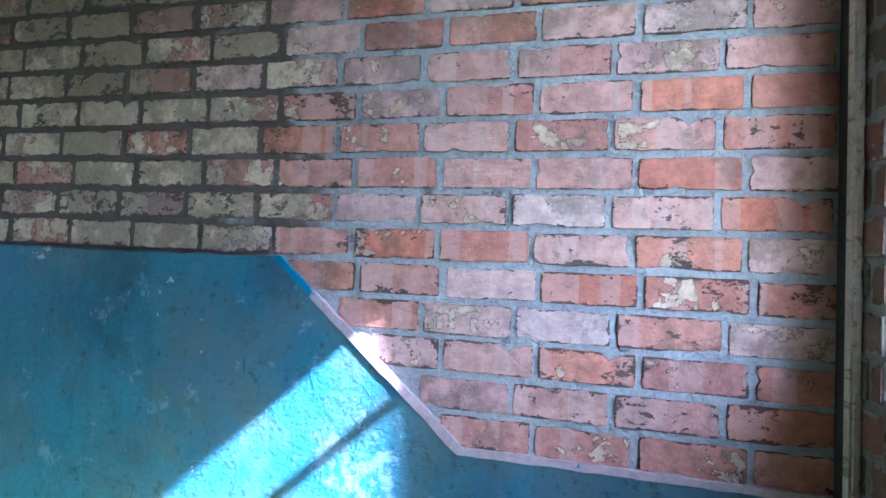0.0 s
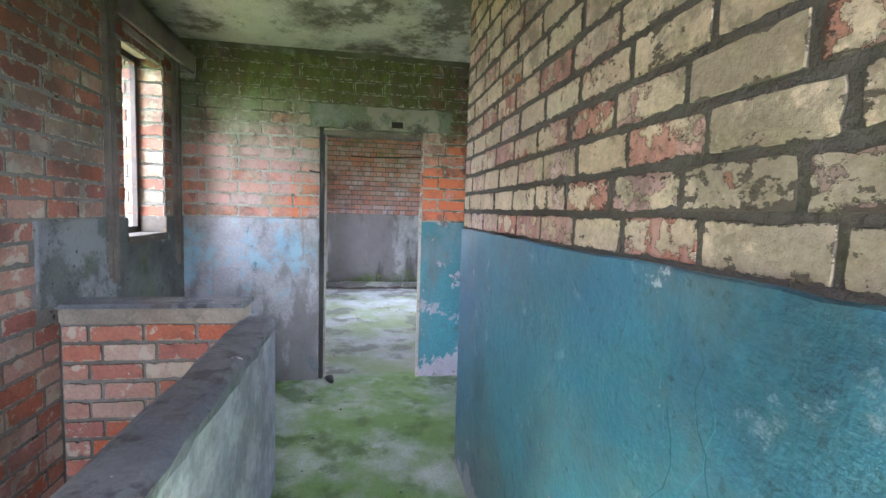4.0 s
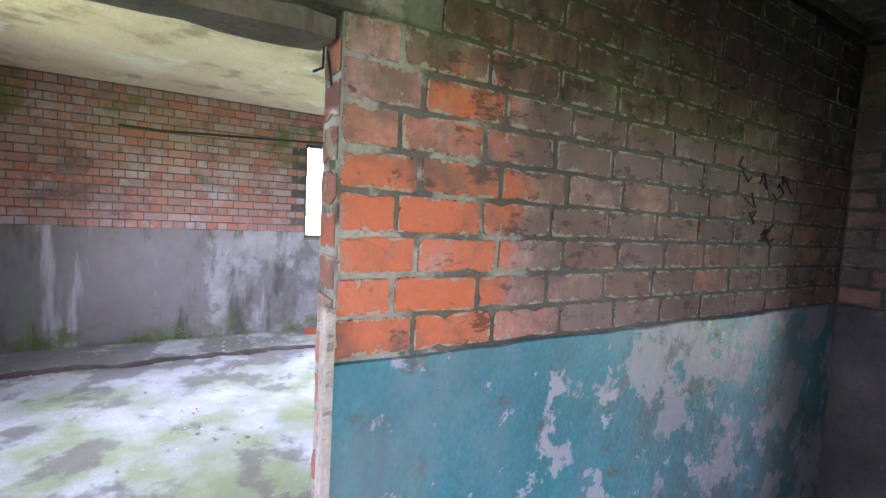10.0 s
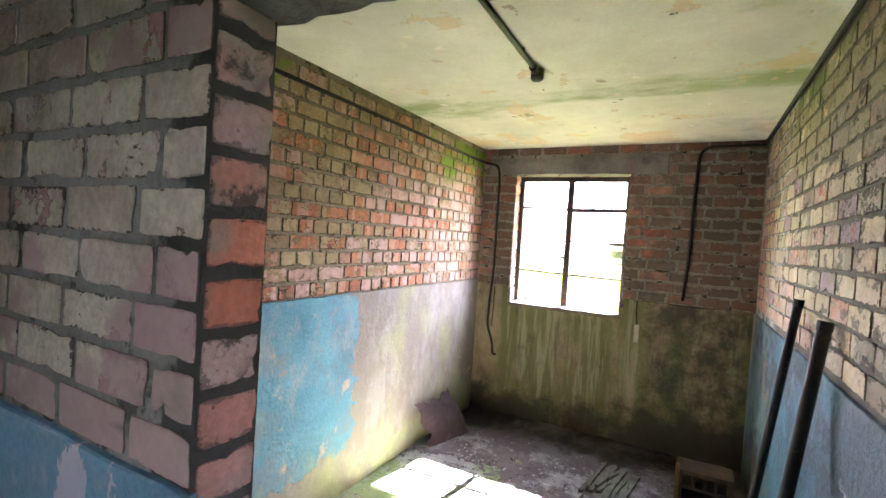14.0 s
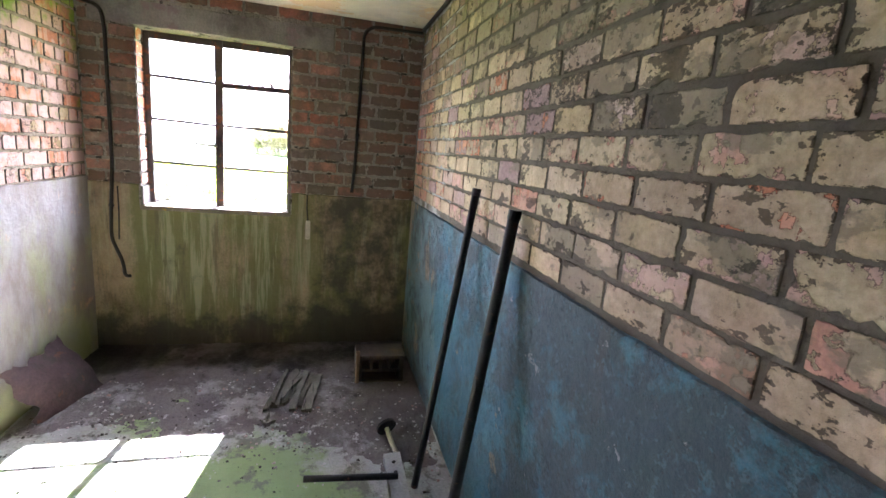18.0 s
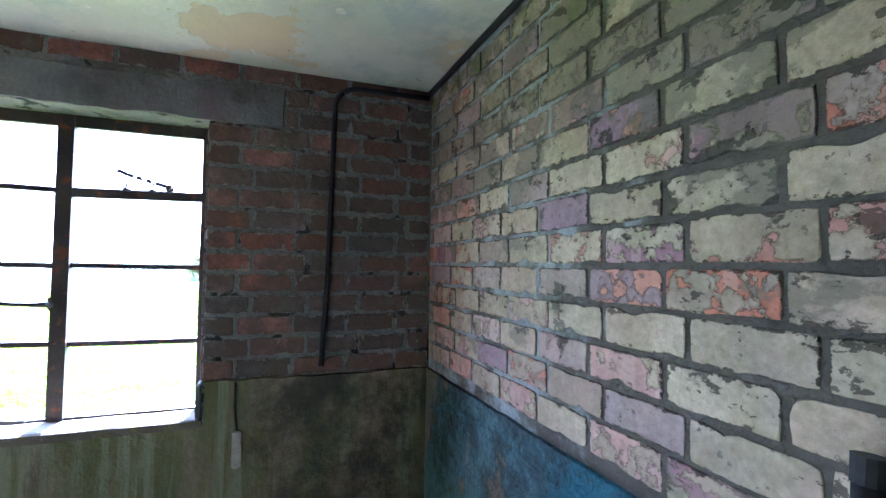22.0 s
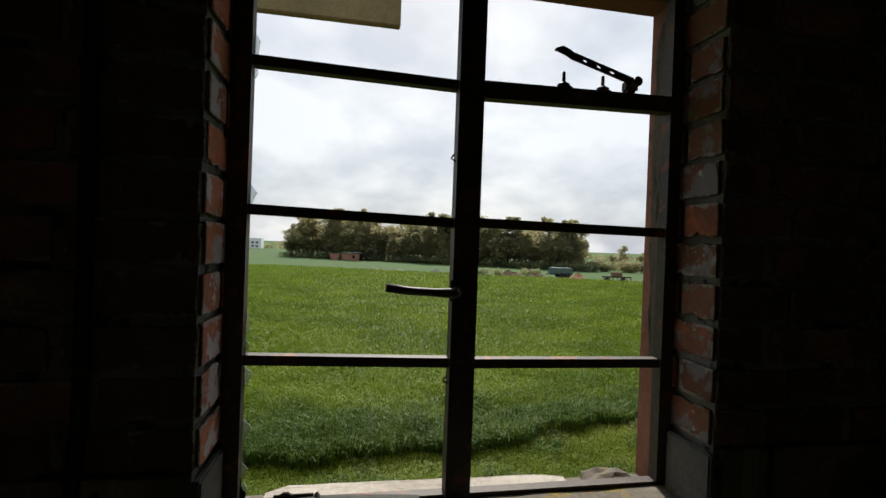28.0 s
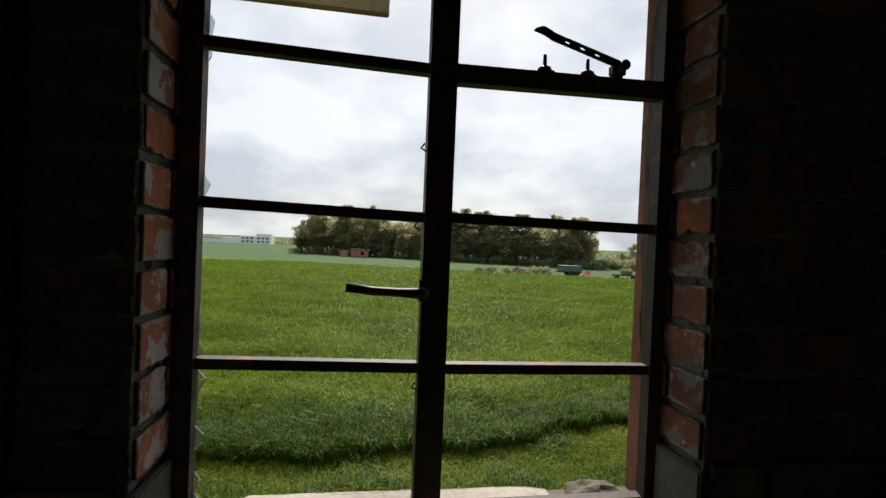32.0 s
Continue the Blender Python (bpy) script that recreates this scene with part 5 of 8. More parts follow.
# far room's wall: bricks that stay far off, in one mesh
def brick_sheet(axis, face, out, u0, u1, z0, z1, holes, seed, english=True):
    rng = random.Random(seed)
    bm = bmesh.new()
    row = 0
    z = z0 + 0.006
    while z + 0.06 < z1:
        header = english and row % 2 == 0
        step = BRICK / 2 if header else BRICK
        u = u0 - (0 if header else step / 4)
        while u < u1 - 0.03:
            a, b = max(u, u0) + 0.005, min(u + step, u1) - 0.005
            u += step
            if b - a < 0.03 or any(h[2] < z + 0.04 < h[3] and a < h[1] and b > h[0] for h in holes):
                continue
            p = rng.uniform(0.0, 0.005)
            lo, hi = sorted((face - out * 0.012, face + out * p))
            if axis == "y":
                add_box(bm, lo, hi, a, b, z, z + COURSE - JOINT)
            else:
                add_box(bm, a, b, lo, hi, z, z + COURSE - JOINT)
        z += COURSE
        row += 1
    return bm


tagged(part("brickwork", brick_sheet("y", -5.25, 1, YS, 3.4, DADO, 2.84, [(1.22, 2.4, 1.22, 2.45)], 40), mat_brick_far, wall_fw, "worn red and grey brickwork with green streaks"), kind="stuff")
part("dado", plaster("y", -5.25, 1, [(YS, 0.0), (3.4, 0.0), (3.4, 1.2), (2.4, 1.2), (1.22, 1.2), (1.22, DADO), (YS, DADO)], 0.012, 0.006, 41), mat_plaster_far, wall_fw, "streaked grey plaster")
tagged(part("brickwork", brick_sheet("x", YS, 1, -5.2, -0.12, DADO, 2.84, [(-3.4, -2.2, 1.1, 2.34)], 42), mat_brick_far, wall_s, "dark damp brickwork"), kind="stuff")
# dark plaster chosen to put this wall's shadow into its colour
part("dado", plaster("x", YS, 1, [(-5.24, 0.0), (-0.12, 0.0), (-0.12, 1.08), (-5.24, 1.08)], 0.012, 0.006, 43), mat_plaster_s, wall_s)

# concrete beam over the wide opening, and door frames
beam_rng = random.Random(31)
bm = bmesh.new()
rows = []
for i in range(37):
    y = YA - 0.06 + (1.32 - YA + 0.06) * i / 36
    j = [beam_rng.uniform(-0.007, 0.007) for _ in range(8)]
    rows.append([bm.verts.new((x + j[q] * (0.5 if z > 2.3 else 1.0), y, z + (abs(j[-1 - q]) if z < 2.1 else 0))) for q, (x, z) in enumerate(((XP + 0.012, HEAD), (XP - 0.002, HEAD + 0.02), (XP - 0.004, HEAD + 0.3), (XP - 0.004, CEIL - 0.01), (XP + 0.135, CEIL - 0.01), (XP + 0.133, HEAD + 0.02), (XP + 0.12, HEAD)))])
for a, b in zip(rows, rows[1:]):
    for j in range(7):
        bm.faces.new((a[j], a[(j + 1) % 7], b[(j + 1) % 7], b[j]))
bm.faces.new(rows[0]), bm.faces.new(rows[-1][::-1])
setting("beam", bm, mat_beam, "rough concrete beam over the wide opening", "beam")

# parapet and low wall by the stair
parapet = setting("parapet", box(1.44, 3.9, -1.08, -0.965, -0.22, 0.80), mat_plaster_grey, "low stair parapet painted blue-grey with dark coping", "parapet")
part("face", plaster("x", -0.965, 1, [(1.44, 0.0), (3.9, 0.0), (3.9, 0.81), (1.44, 0.81)], 0.014, 0.004, 50), mat_parapet, parapet, "faded blue-grey painted plaster")
part("end_face", plaster("y", 1.44, -1, [(-1.08, 0.0), (-0.965, 0.0), (-0.965, 0.81), (-1.08, 0.81)], 0.012, 0.004, 51), mat_parapet, parapet)
bm = bmesh.new()
rng = random.Random(8)
n = 26
top = []
for i in range(n + 1):
    x = 1.425 + (3.91 - 1.425) * i / n
    top.append([bm.verts.new((x, y + rng.uniform(-0.006, 0.006), z + rng.uniform(-0.004, 0.004))) for y, z in ((-1.105, 0.795), (-1.11, 0.835), (-1.085, 0.85), (-0.965, 0.85), (-0.938, 0.832), (-0.942, 0.795))])
for a, b in zip(top, top[1:]):
    for j in range(6):
        bm.faces.new((a[j], a[(j + 1) % 6], b[(j + 1) % 6], b[j]))
bm.faces.new(top[0]), bm.faces.new(top[-1][::-1])
part("coping", bm, mat_coping, parapet, "dark worn cement coping with white splashes")
mat_low_coping = surface("buff_cement", ((0.20, 0.175, 0.13), (0.33, 0.29, 0.215)), [(GRIME, dict(scale=6, lo=0.52, hi=0.7, detail=9, rough=0.72, amount=0.7)), ((0.45, 0.44, 0.42), dict(scale=18, lo=0.66, hi=0.68, stretch=(1, 1, 0.2), amount=0.8))], 0.92, bump=(26, 0.7, 0.012))
low_wall = setting("low_wall", box(1.35, 1.47, YS, -1.1, -0.3, 0.83), mat_mortar, "low red brick wall closing the stairwell", "wall")
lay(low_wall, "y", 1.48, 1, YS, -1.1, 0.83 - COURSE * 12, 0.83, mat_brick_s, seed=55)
bm = box(1.33, 1.492, YS, -1.085, 0.832, 0.905)
part("coping", bevel(bm, 0.008), mat_low_coping, low_wall, "buff cement coping course")
part("slab", plaster("x", YS, 1, [(1.318, 0.906), (1.505, 0.906), (1.505, 0.926), (1.318, 0.926)], YS * -1 - 1.075, 0.003, 57, 0.03), mat_coping, low_wall, "thin dark cement top of the coping")


# ---- windows ----
def bar(bm, a, b, w, d, axis="x"):
    """A steel bar from a to b, w wide in the window's plane, d deep across it (axis: the way through the window)."""
    a, b = Vector(a), Vector(b)
    u = (b - a).normalized()
    n = Vector((1, 0, 0)) if axis == "x" else Vector((0, 1, 0))
    s = u.cross(n).normalized() * (w / 2)
    n = n * (d / 2)
    v = [bm.verts.new(p + q + r) for p in (a, b) for q in (-s, s) for r in (-n, n)]
    for f in ((0, 1, 3, 2), (4, 6, 7, 5), (0, 4, 5, 1), (2, 3, 7, 6), (0, 2, 6, 4), (1, 5, 7, 3)):
        bm.faces.new([v[i] for i in f])
    return bm


def one_bar(name, a, b, w, d, parent, axis="x", label=""):
    return part(name, bar(bmesh.new(), a, b, w, d, axis), mat_steel, parent, label)


XF = 5.385


def stay_bar(a, b):
    """A flat casement stay from its pivot a to its hooked end b, drilled with three holes."""
    bm = bmesh.new()
    a, b = Vector(a), Vector(b)
    u = (b - a).normalized()
    v = Vector((0, -u.z, u.y))
    ln = (b - a).length
    n = 40
    spine = [(f * ln, 0.012 * max(0.0, f - 0.80) ** 0.5 - 0.10 * max(0.0, f - 0.93)) for f in (i / n for i in range(n + 1))]
    holes = [0.30 * ln, 0.47 * ln, 0.64 * ln]
    for front in (-0.003, 0.003):
        last = None
        for s, d in spine:
            g = 0.0
            for h in holes:
                if abs(s - h) < 0.0065:
                    g = max(g, math.sqrt(0.0065 ** 2 - (s - h) ** 2) * 0.55)
            w = 0.0075 if s < 0.93 * ln else 0.0075 - 0.0055 * (s / ln - 0.93) / 0.07
            row = [bm.verts.new(a + u * s + v * (d + q) + Vector((front, 0, 0))) for q in (-w, -g, g, w)]
            if last:
                bm.faces.new((last[0], row[0], row[1], last[1]))
                bm.faces.new((last[2], row[2], row[3], last[3]))
                if g == 0 and min(abs(s - h) for h in holes) > 0.0065 + ln / n:
                    bm.faces.new((last[1], row[1], row[2], last[2]))
            last = row
    bmesh.ops.remove_doubles(bm, verts=bm.verts[:], dist=0.00005)
    return bm


def steel_window(name, y0, y1, z0, z1, label):
    w = tagged(new(name), label, "window", kind="structure")
    ym = y0 + (y1 - y0) * 0.516
    for a, b in (((XF, y0 + 0.024, z0), (XF, y0 + 0.024, z1)), ((XF, y1 - 0.024, z0), (XF, y1 - 0.024, z1)), ((XF, y0, z0 - 0.002), (XF, y1, z0 - 0.002)), ((XF, y0, z1 - 0.022), (XF, y1, z1 - 0.022))):
        one_bar("window_frame", a, b, 0.048, 0.032 if a[1] == b[1] else 0.027, w)
    one_bar("mullion", (XF - 0.004, ym, z0), (XF - 0.004, ym, z1), 0.056, 0.04, w)
    for z in (2.036, 1.731, 1.420):
        one_bar("glazing_bar", (XF + 0.004, ym + 0.02, z - 0.006), (XF + 0.004, y1 - 0.04, z + 0.004), 0.021, 0.026, w)
    one_bar("transom", (XF - 0.006, y0 + 0.03, 2.030), (XF - 0.006, ym, 2.022), 0.038, 0.030, w, label="thick steel transom under the fanlight")
    for z in (1.726, 1.410):
        one_bar("glazing_bar", (XF + 0.004, y0 + 0.04, z - 0.002), (XF + 0.004, ym - 0.02, z + 0.002), 0.021, 0.026, w)
    return w


window_room = steel_window("window_1", 1.084, 2.130, WIN[2] - 0.01, WIN[3], "rusted steel casement window without glass")
bm = tube(bmesh.new(), [(XF - 0.03, 1.645, 1.574), (XF - 0.075, 1.66, 1.576), (XF - 0.085, 1.70, 1.578), (XF - 0.085, 1.752, 1.580), (XF - 0.085, 1.80, 1.586)], [0.013, 0.011, 0.0085, 0.0085, 0.009], 8)
lever_plate = part("handle_plate", bevel(box(XF - 0.034, XF - 0.02, 1.62, 1.658, 1.549, 1.604), 0.005), mat_steel, window_room)
part("handle", bm, mat_steel, lever_plate, "rusted lever handle", True)
stay_bracket = part("stay_bracket", bevel(box(XF - 0.045, XF - 0.015, 1.236, 1.266, 2.042, 2.072), 0.006), mat_steel, window_room)
part("casement_stay", stay_bar((XF - 0.05, 1.250, 2.060), (XF - 0.05, 1.446, 2.116)), mat_steel, stay_bracket, "rusted drilled casement stay with a hooked end, standing up")
part("pivot", tube(bmesh.new(), [(XF - 0.062, 1.250, 2.060), (XF - 0.012, 1.250, 2.060)], 0.011, 10), mat_steel, stay_bracket)
for y in (1.315, 1.411):
    part("stay_peg", tube(bmesh.new(), [(XF - 0.022, y, 2.040), (XF - 0.022, y, 2.050), (XF - 0.022, y, 2.056), (XF - 0.022, y, 2.078)], [0.017, 0.014, 0.0045, 0.0035], 10), mat_steel, window_room)
    part("peg_foot", bevel(box(XF - 0.030, XF - 0.014, y - 0.022, y + 0.016, 2.036, 2.046), 0.003), mat_steel, window_room)
for y, z in ((1.652, 1.86), (1.598, 1.80), (1.652, 1.37), (1.598, 1.37), (1.66, 1.70)):
    part("wire_clip", tube(bmesh.new(), [(XF - 0.01, y, z), (XF - 0.014, y + 0.012, z + 0.006), (XF - 0.01, y + 0.004, z + 0.016)], 0.0022, 5), mat_steel, window_room)
rng = random.Random(3)
mat_glass = bpy.data.materials.new("broken_glass")
mat_glass.use_nodes = True
mat_glass.node_tree.nodes["Principled BSDF"].inputs["Transmission Weight"].default_value = 0.85
mat_glass.node_tree.nodes["Principled BSDF"].inputs["Roughness"].default_value = 0.25
mat_glass.node_tree.nodes["Principled BSDF"].inputs["Base Color"].default_value = (0.75, 0.8, 0.8, 1)
for z in (2.03, 2.075, 1.76, 1.50, 1.44, 1.38, 1.27, 1.18, 1.14, 1.13):
    bm = bmesh.new()
    y = WIN[1] - 0.038
    o = [(0, 0.03), (rng.uniform(0.008, 0.02), 0.01), (rng.uniform(0.004, 0.012), -0.015), (0, -0.03)]
    f = [bm.verts.new((XF + 0.008, y - a, z + b)) for a, b in o]
    g = [bm.verts.new((XF + 0.011, y - a, z + b)) for a, b in o]
    bm.faces.new(f), bm.faces.new(g[::-1])
    for i in range(4):
        bm.faces.new((f[i], f[(i + 1) % 4], g[(i + 1) % 4], g[i]))
    part("glass_shard", bm, mat_glass, window_room, "jagged sliver of broken glass")
steel_window("window_2", WIN_STAIR[0], WIN_STAIR[1], WIN_STAIR[2], WIN_STAIR[3], "rusted steel stair window without glass")


def sill(name, y0, y1, z, label):
    bm = bmesh.new()
    n, r = 16, random.Random(4)
    rows = []
    for i in range(n + 1):
        y = y0 - 0.012 + (y1 - y0 + 0.024) * i / n
        rows.append([bm.verts.new((x + r.uniform(-0.002, 0.002), y, zz + r.uniform(-0.0015, 0.0015))) for x, zz in ((XE - 0.014, z - 0.035), (XE - 0.013, z - 0.005), (XE - 0.004, z), (XF + 0.018, z + 0.004), (XF + 0.03, z - 0.036), (XF + 0.13, z - 0.042), (XE + OUT + 0.05, z - 0.13), (XE + OUT + 0.05, z - 0.16))])
    for a, b in zip(rows, rows[1:]):
        for j in range(8):
            bm.faces.new((a[j], a[(j + 1) % 8], b[(j + 1) % 8], b[j]))
    bm.faces.new(rows[0]), bm.faces.new(rows[-1][::-1])
    return setting(name, bm, mat_sill, label, "sill")


sill("window_sill_1", WIN[0], WIN[1], WIN[2], "pale cement window sill with yellow lichen")
sill("window_sill_2", WIN_STAIR[0], WIN_STAIR[1], WIN_STAIR[2], "pale cement stair window sill")
for y0, y1 in ((WIN[0] - 0.004, WIN[0] + 0.012), (WIN[1] - 0.012, WIN[1] + 0.004)):
    setting("sill_upstand", bevel(box(XE - 0.012, XF - 0.018, y0, y1, WIN[2], DADO - 0.05), 0.004), surface("stained_cement", ((0.075, 0.068, 0.06), (0.14, 0.13, 0.115)), [dirt], 0.92, bump=(30, 0.7, 0.01)), "stained cement upstand at the window jamb", "trim")
# loose ironwork and a timber strip along the foot of the frame
bm = bmesh.new()
rows = []
for i in range(17):
    f = i / 16
    y, wob_z = 2.07 - 0.36 * f, 0.012 * math.sin(f * 3.0) - 0.006 * f
    rows.append([bm.verts.new((XF - 0.030 + dx - 0.012 * math.sin(f * 3.1), y, WIN[2] + 0.016 + wob_z + dz * (1 - 0.5 * f))) for dx, dz in ((-0.006, 0.0), (0.008, 0.0), (0.008, 0.016), (-0.006, 0.014))])
for a, b in zip(rows, rows[1:]):
    for j in range(4):
        bm.faces.new((a[j], a[(j + 1) % 4], b[(j + 1) % 4], b[j]))
bm.faces.new(rows[0]), bm.faces.new(rows[-1][::-1])
part("loose_strip", bm, mat_wood_dark, window_room, "split strip hanging off the bottom rail")
catch = part("catch_plate", bevel(box(XF - 0.034, XF - 0.028, 1.93, 2.01, WIN[2] + 0.024, WIN[2] + 0.042), 0.002, 1), mat_steel, window_room, "rusted drilled catch plate")
part("eye", tube(bmesh.new(), [(XF - 0.031 - 0.004, 1.985 + 0.012 * math.cos(q * math.pi / 5), WIN[2] + 0.034 + 0.012 * math.sin(q * math.pi / 5)) for q in range(11)], 0.004, 6), mat_steel, catch)
part("hook", tube(bmesh.new(), [(XF - 0.03, 1.925, WIN[2] + 0.04), (XF - 0.045, 1.915, WIN[2] + 0.03), (XF - 0.05, 1.905, WIN[2] + 0.012)], 0.005, 6), mat_steel, catch)
lump = bmesh.new()
bmesh.ops.create_icosphere(lump, subdivisions=3, radius=1.0)
for v in lump.verts:
    k = 1.0 + 0.35 * noise.noise(v.co * 2.1) + 0.12 * noise.noise(v.co * 6)
    v.co = Vector((XF + 0.10 + 0.05 * v.co.x * k, 1.19 + 0.075 * v.co.y * k, max(WIN[2] - 0.058, WIN[2] - 0.045 + 0.030 * v.co.z * k)))
tagged(new("cement_lump", mesh_of("cement_lump", lump, mat_sill)), "broken cement lump with orange lichen on the outer sill", "cement lump")
# bleached board lying outside on the sill
bm = bmesh.new()
rows = []
for i in range(15):
    f = i / 14
    y = 1.31 + 0.74 * f
    wv = rng.uniform(-0.0015, 0.0015)
    taper = 0.25 if i in (0, 14) else 1.0
    rows.append([bm.verts.new((XF + 0.055 + dx * 0.06, y, WIN[2] - 0.034 + dz * (0.020 * taper * (0.6 + 0.4 * f) + wv))) for dx, dz in ((0, 0), (1, 0), (1, 1), (0, 1))])
for a, b in zip(rows, rows[1:]):
    for j in range(4):
        bm.faces.new((a[j], a[(j + 1) % 4], b[(j + 1) % 4], b[j]))
bm.faces.new(rows[0]), bm.faces.new(rows[-1][::-1])
tagged(new("board", mesh_of("board", bm, mat_wood_pale)), "split bleached timber board on the outer window sill", "board")
# board on brackets over the window outside; unseen top added to trim sunlight
eb = tagged(new("bracket_board"), "tall yellowed board on iron brackets outside over the window", "board")
part("board", bevel(box(6.36, 6.40, 1.71, 2.75, 2.60, 3.30), 0.004), surface("yellowed_board", ((0.16, 0.14, 0.06), (0.24, 0.21, 0.1)), [dirt], 0.9), eb)
for y in (2.45, 2.65):
    part("bracket", bar(bmesh.new(), (XE + OUT - 0.02, y, 2.66), (6.37, y, 2.66), 0.03, 0.012, "y"), mat_iron, eb)

# narrow window of the south wall
win_s = tagged(new("window_3"), "rusted steel casement in a narrow brick window", "window", kind="structure")
YF = YS - 0.17
for a, b in (((WIN_S[0] + 0.02, YF, WIN_S[2]), (WIN_S[0] + 0.02, YF, WIN_S[3])), ((WIN_S[1] - 0.02, YF, WIN_S[2]), (WIN_S[1] - 0.02, YF, WIN_S[3])), ((WIN_S[0], YF, WIN_S[2] + 0.02), (WIN_S[1], YF, WIN_S[2] + 0.02)), ((WIN_S[0], YF, WIN_S[3] - 0.02), (WIN_S[1], YF, WIN_S[3] - 0.02))):
    one_bar("window_frame", a, b, 0.04, 0.03, win_s, "y")
# its casement stands open outwards, hinged at the east jamb
h0 = Vector((WIN_S[1] - 0.05, YF - 0.02, 0))
h1 = Vector((WIN_S[0] + 0.16, YF - 0.24, 0))
for f in (0.0, 1.0):
    p = h0.lerp(h1, f)
    one_bar("casement_stile", (p.x, p.y, WIN_S[2] + 0.05), (p.x, p.y, WIN_S[3] - 0.06), 0.03, 0.025, win_s, "y")
for z in (1.25, 1.53, 1.81, 2.09, 2.27):
    part("casement_rail", tube(bmesh.new(), [(h0.x, h0.y, z), (h1.x, h1.y, z)], 0.011, 6), mat_steel, win_s)
part("casement_catch", tube(bmesh.new(), [(h1.x, h1.y + 0.01, 1.78), (h1.x - 0.02, h1.y + 0.05, 1.76), (h1.x - 0.02, h1.y + 0.05, 1.66), (h1.x, h1.y + 0.01, 1.64)], 0.008, 6), mat_steel, win_s)
bm = bevel(box(WIN_S[0] - 0.01, WIN_S[1] + 0.01, YS - OUT - 0.04, YS + 0.014, WIN_S[2] - 0.05, WIN_S[2]), 0.006)
setting("window_sill_3", bm, mat_sill, "pale cement sill of the narrow window", "sill")
setting("sill_upstand", bevel(box(WIN_S[0] - 0.006, WIN_S[0] + 0.012, YS - 0.15, YS + 0.012, WIN_S[2], WIN_S[2] + 0.11), 0.004), mat_sill, "pale cement upstand at the window jamb", "trim")
setting("window_soffit", bevel(box(WIN_S[0], WIN_S[1], YS - 0.15, YS + 0.01, WIN_S[3], WIN_S[3] + 0.05), 0.006), mat_wood_pale, "pale timber soffit over the narrow window", "trim")
for x in (WIN_S[0] - 0.19, WIN_S[1] + 0.17):
    setting("batten", bevel(box(x - 0.022, x + 0.022, YS, YS + 0.035, 0.95, 2.46), 0.005), mat_wood, "dark upright timber batten beside the window", "trim")
    setting("batten", bevel(box(x + 0.03, x + 0.055, YS, YS + 0.028, 0.98, 2.44), 0.004), mat_wood, "thin dark timber batten beside the window", "trim")
pel = tagged(new("pelmet"), "dark timber pelmet over the narrow window with pale broken end", "trim", kind="structure")
part("board", bevel(box(0.06, 1.15, YS + 0.10, YS + 0.125, 2.33, 2.47), 0.006), mat_wood, pel)
part("top", bevel(box(0.06, 1.15, YS, YS + 0.10, 2.445, 2.47), 0.005), mat_wood, pel)
part("end_board", bevel(box(0.045, 0.065, YS, YS + 0.125, 2.30, 2.47), 0.006), mat_wood_pale, pel, "pale broken end board")
# upright batten in the stair corner
setting("corner_batten", bevel(box(XS - 0.02, XS, -0.088, -0.060, 0.86, CEIL), 0.005), mat_wood_pale, "pale split timber batten in the stair corner", "trim")
# black strip in place of the deep shade between wall and batten
setting("corner_board", bevel(box(XS - 0.010, XS, -0.056, -0.014, 0.84, CEIL), 0.004), mat_iron, "black strip standing in for the shade in the stair corner", "trim")

# ---- door frames ----
frame_w = tagged(new("door_frame_1"), "weathered timber door frame with one jamb missing", "door frame", kind="structure")
part("jamb", bevel(box(-0.12, -0.01, DOOR_W[0], DOOR_W[0] + 0.035, 0, HEAD - 0.01), 0.006), mat_wood_dark, frame_w, "dark timber jamb")
part("stop", bevel(box(-0.12, -0.07, DOOR_W[0] + 0.035, DOOR_W[0] + 0.05, 0, HEAD - 0.05), 0.004), mat_wood_pale, frame_w)
bm = bmesh.new()
rows = []
for i in range(13):
    f = i / 12
    y = DOOR_W[0] + 0.01 + (DOOR_W[1] - DOOR_W[0] - 0.02) * f
    j = [rng.uniform(-0.004, 0.004) for _ in range(4)]
    rows.append([bm.verts.new((x, y, z + j[k])) for k, (x, z) in enumerate(((-0.12, HEAD - 0.06), (-0.012, HEAD - 0.06), (-0.012, HEAD - 0.018), (-0.12, HEAD - 0.018)))])
for a, b in zip(rows, rows[1:]):
    for j in range(4):
        bm.faces.new((a[j], a[(j + 1) % 4], b[(j + 1) % 4], b[j]))
bm.faces.new(rows[0]), bm.faces.new(rows[-1][::-1])
part("head", bm, mat_wood, frame_w, "split timber door head hanging below the lintel")
part("wedge", bevel(box(-0.10, -0.02, DOOR_W[0] + 0.03, DOOR_W[0] + 0.21, HEAD - 0.018, HEAD - 0.004), 0.003), mat_wood_pale, frame_w)
part("nail", tube(bmesh.new(), [(-0.02, DOOR_W[1] - 0.03, HEAD - 0.08), (-0.016, DOOR_W[1] - 0.032, HEAD - 0.12), (-0.02, DOOR_W[1] - 0.05, HEAD - 0.13)], 0.003, 5), mat_iron, frame_w)
part("nail", tube(bmesh.new(), [(-0.03, DOOR_W[1] - 0.02, HEAD - 0.08), (-0.02, DOOR_W[1] - 0.012, HEAD - 0.15)], 0.003, 5), mat_iron, frame_w)
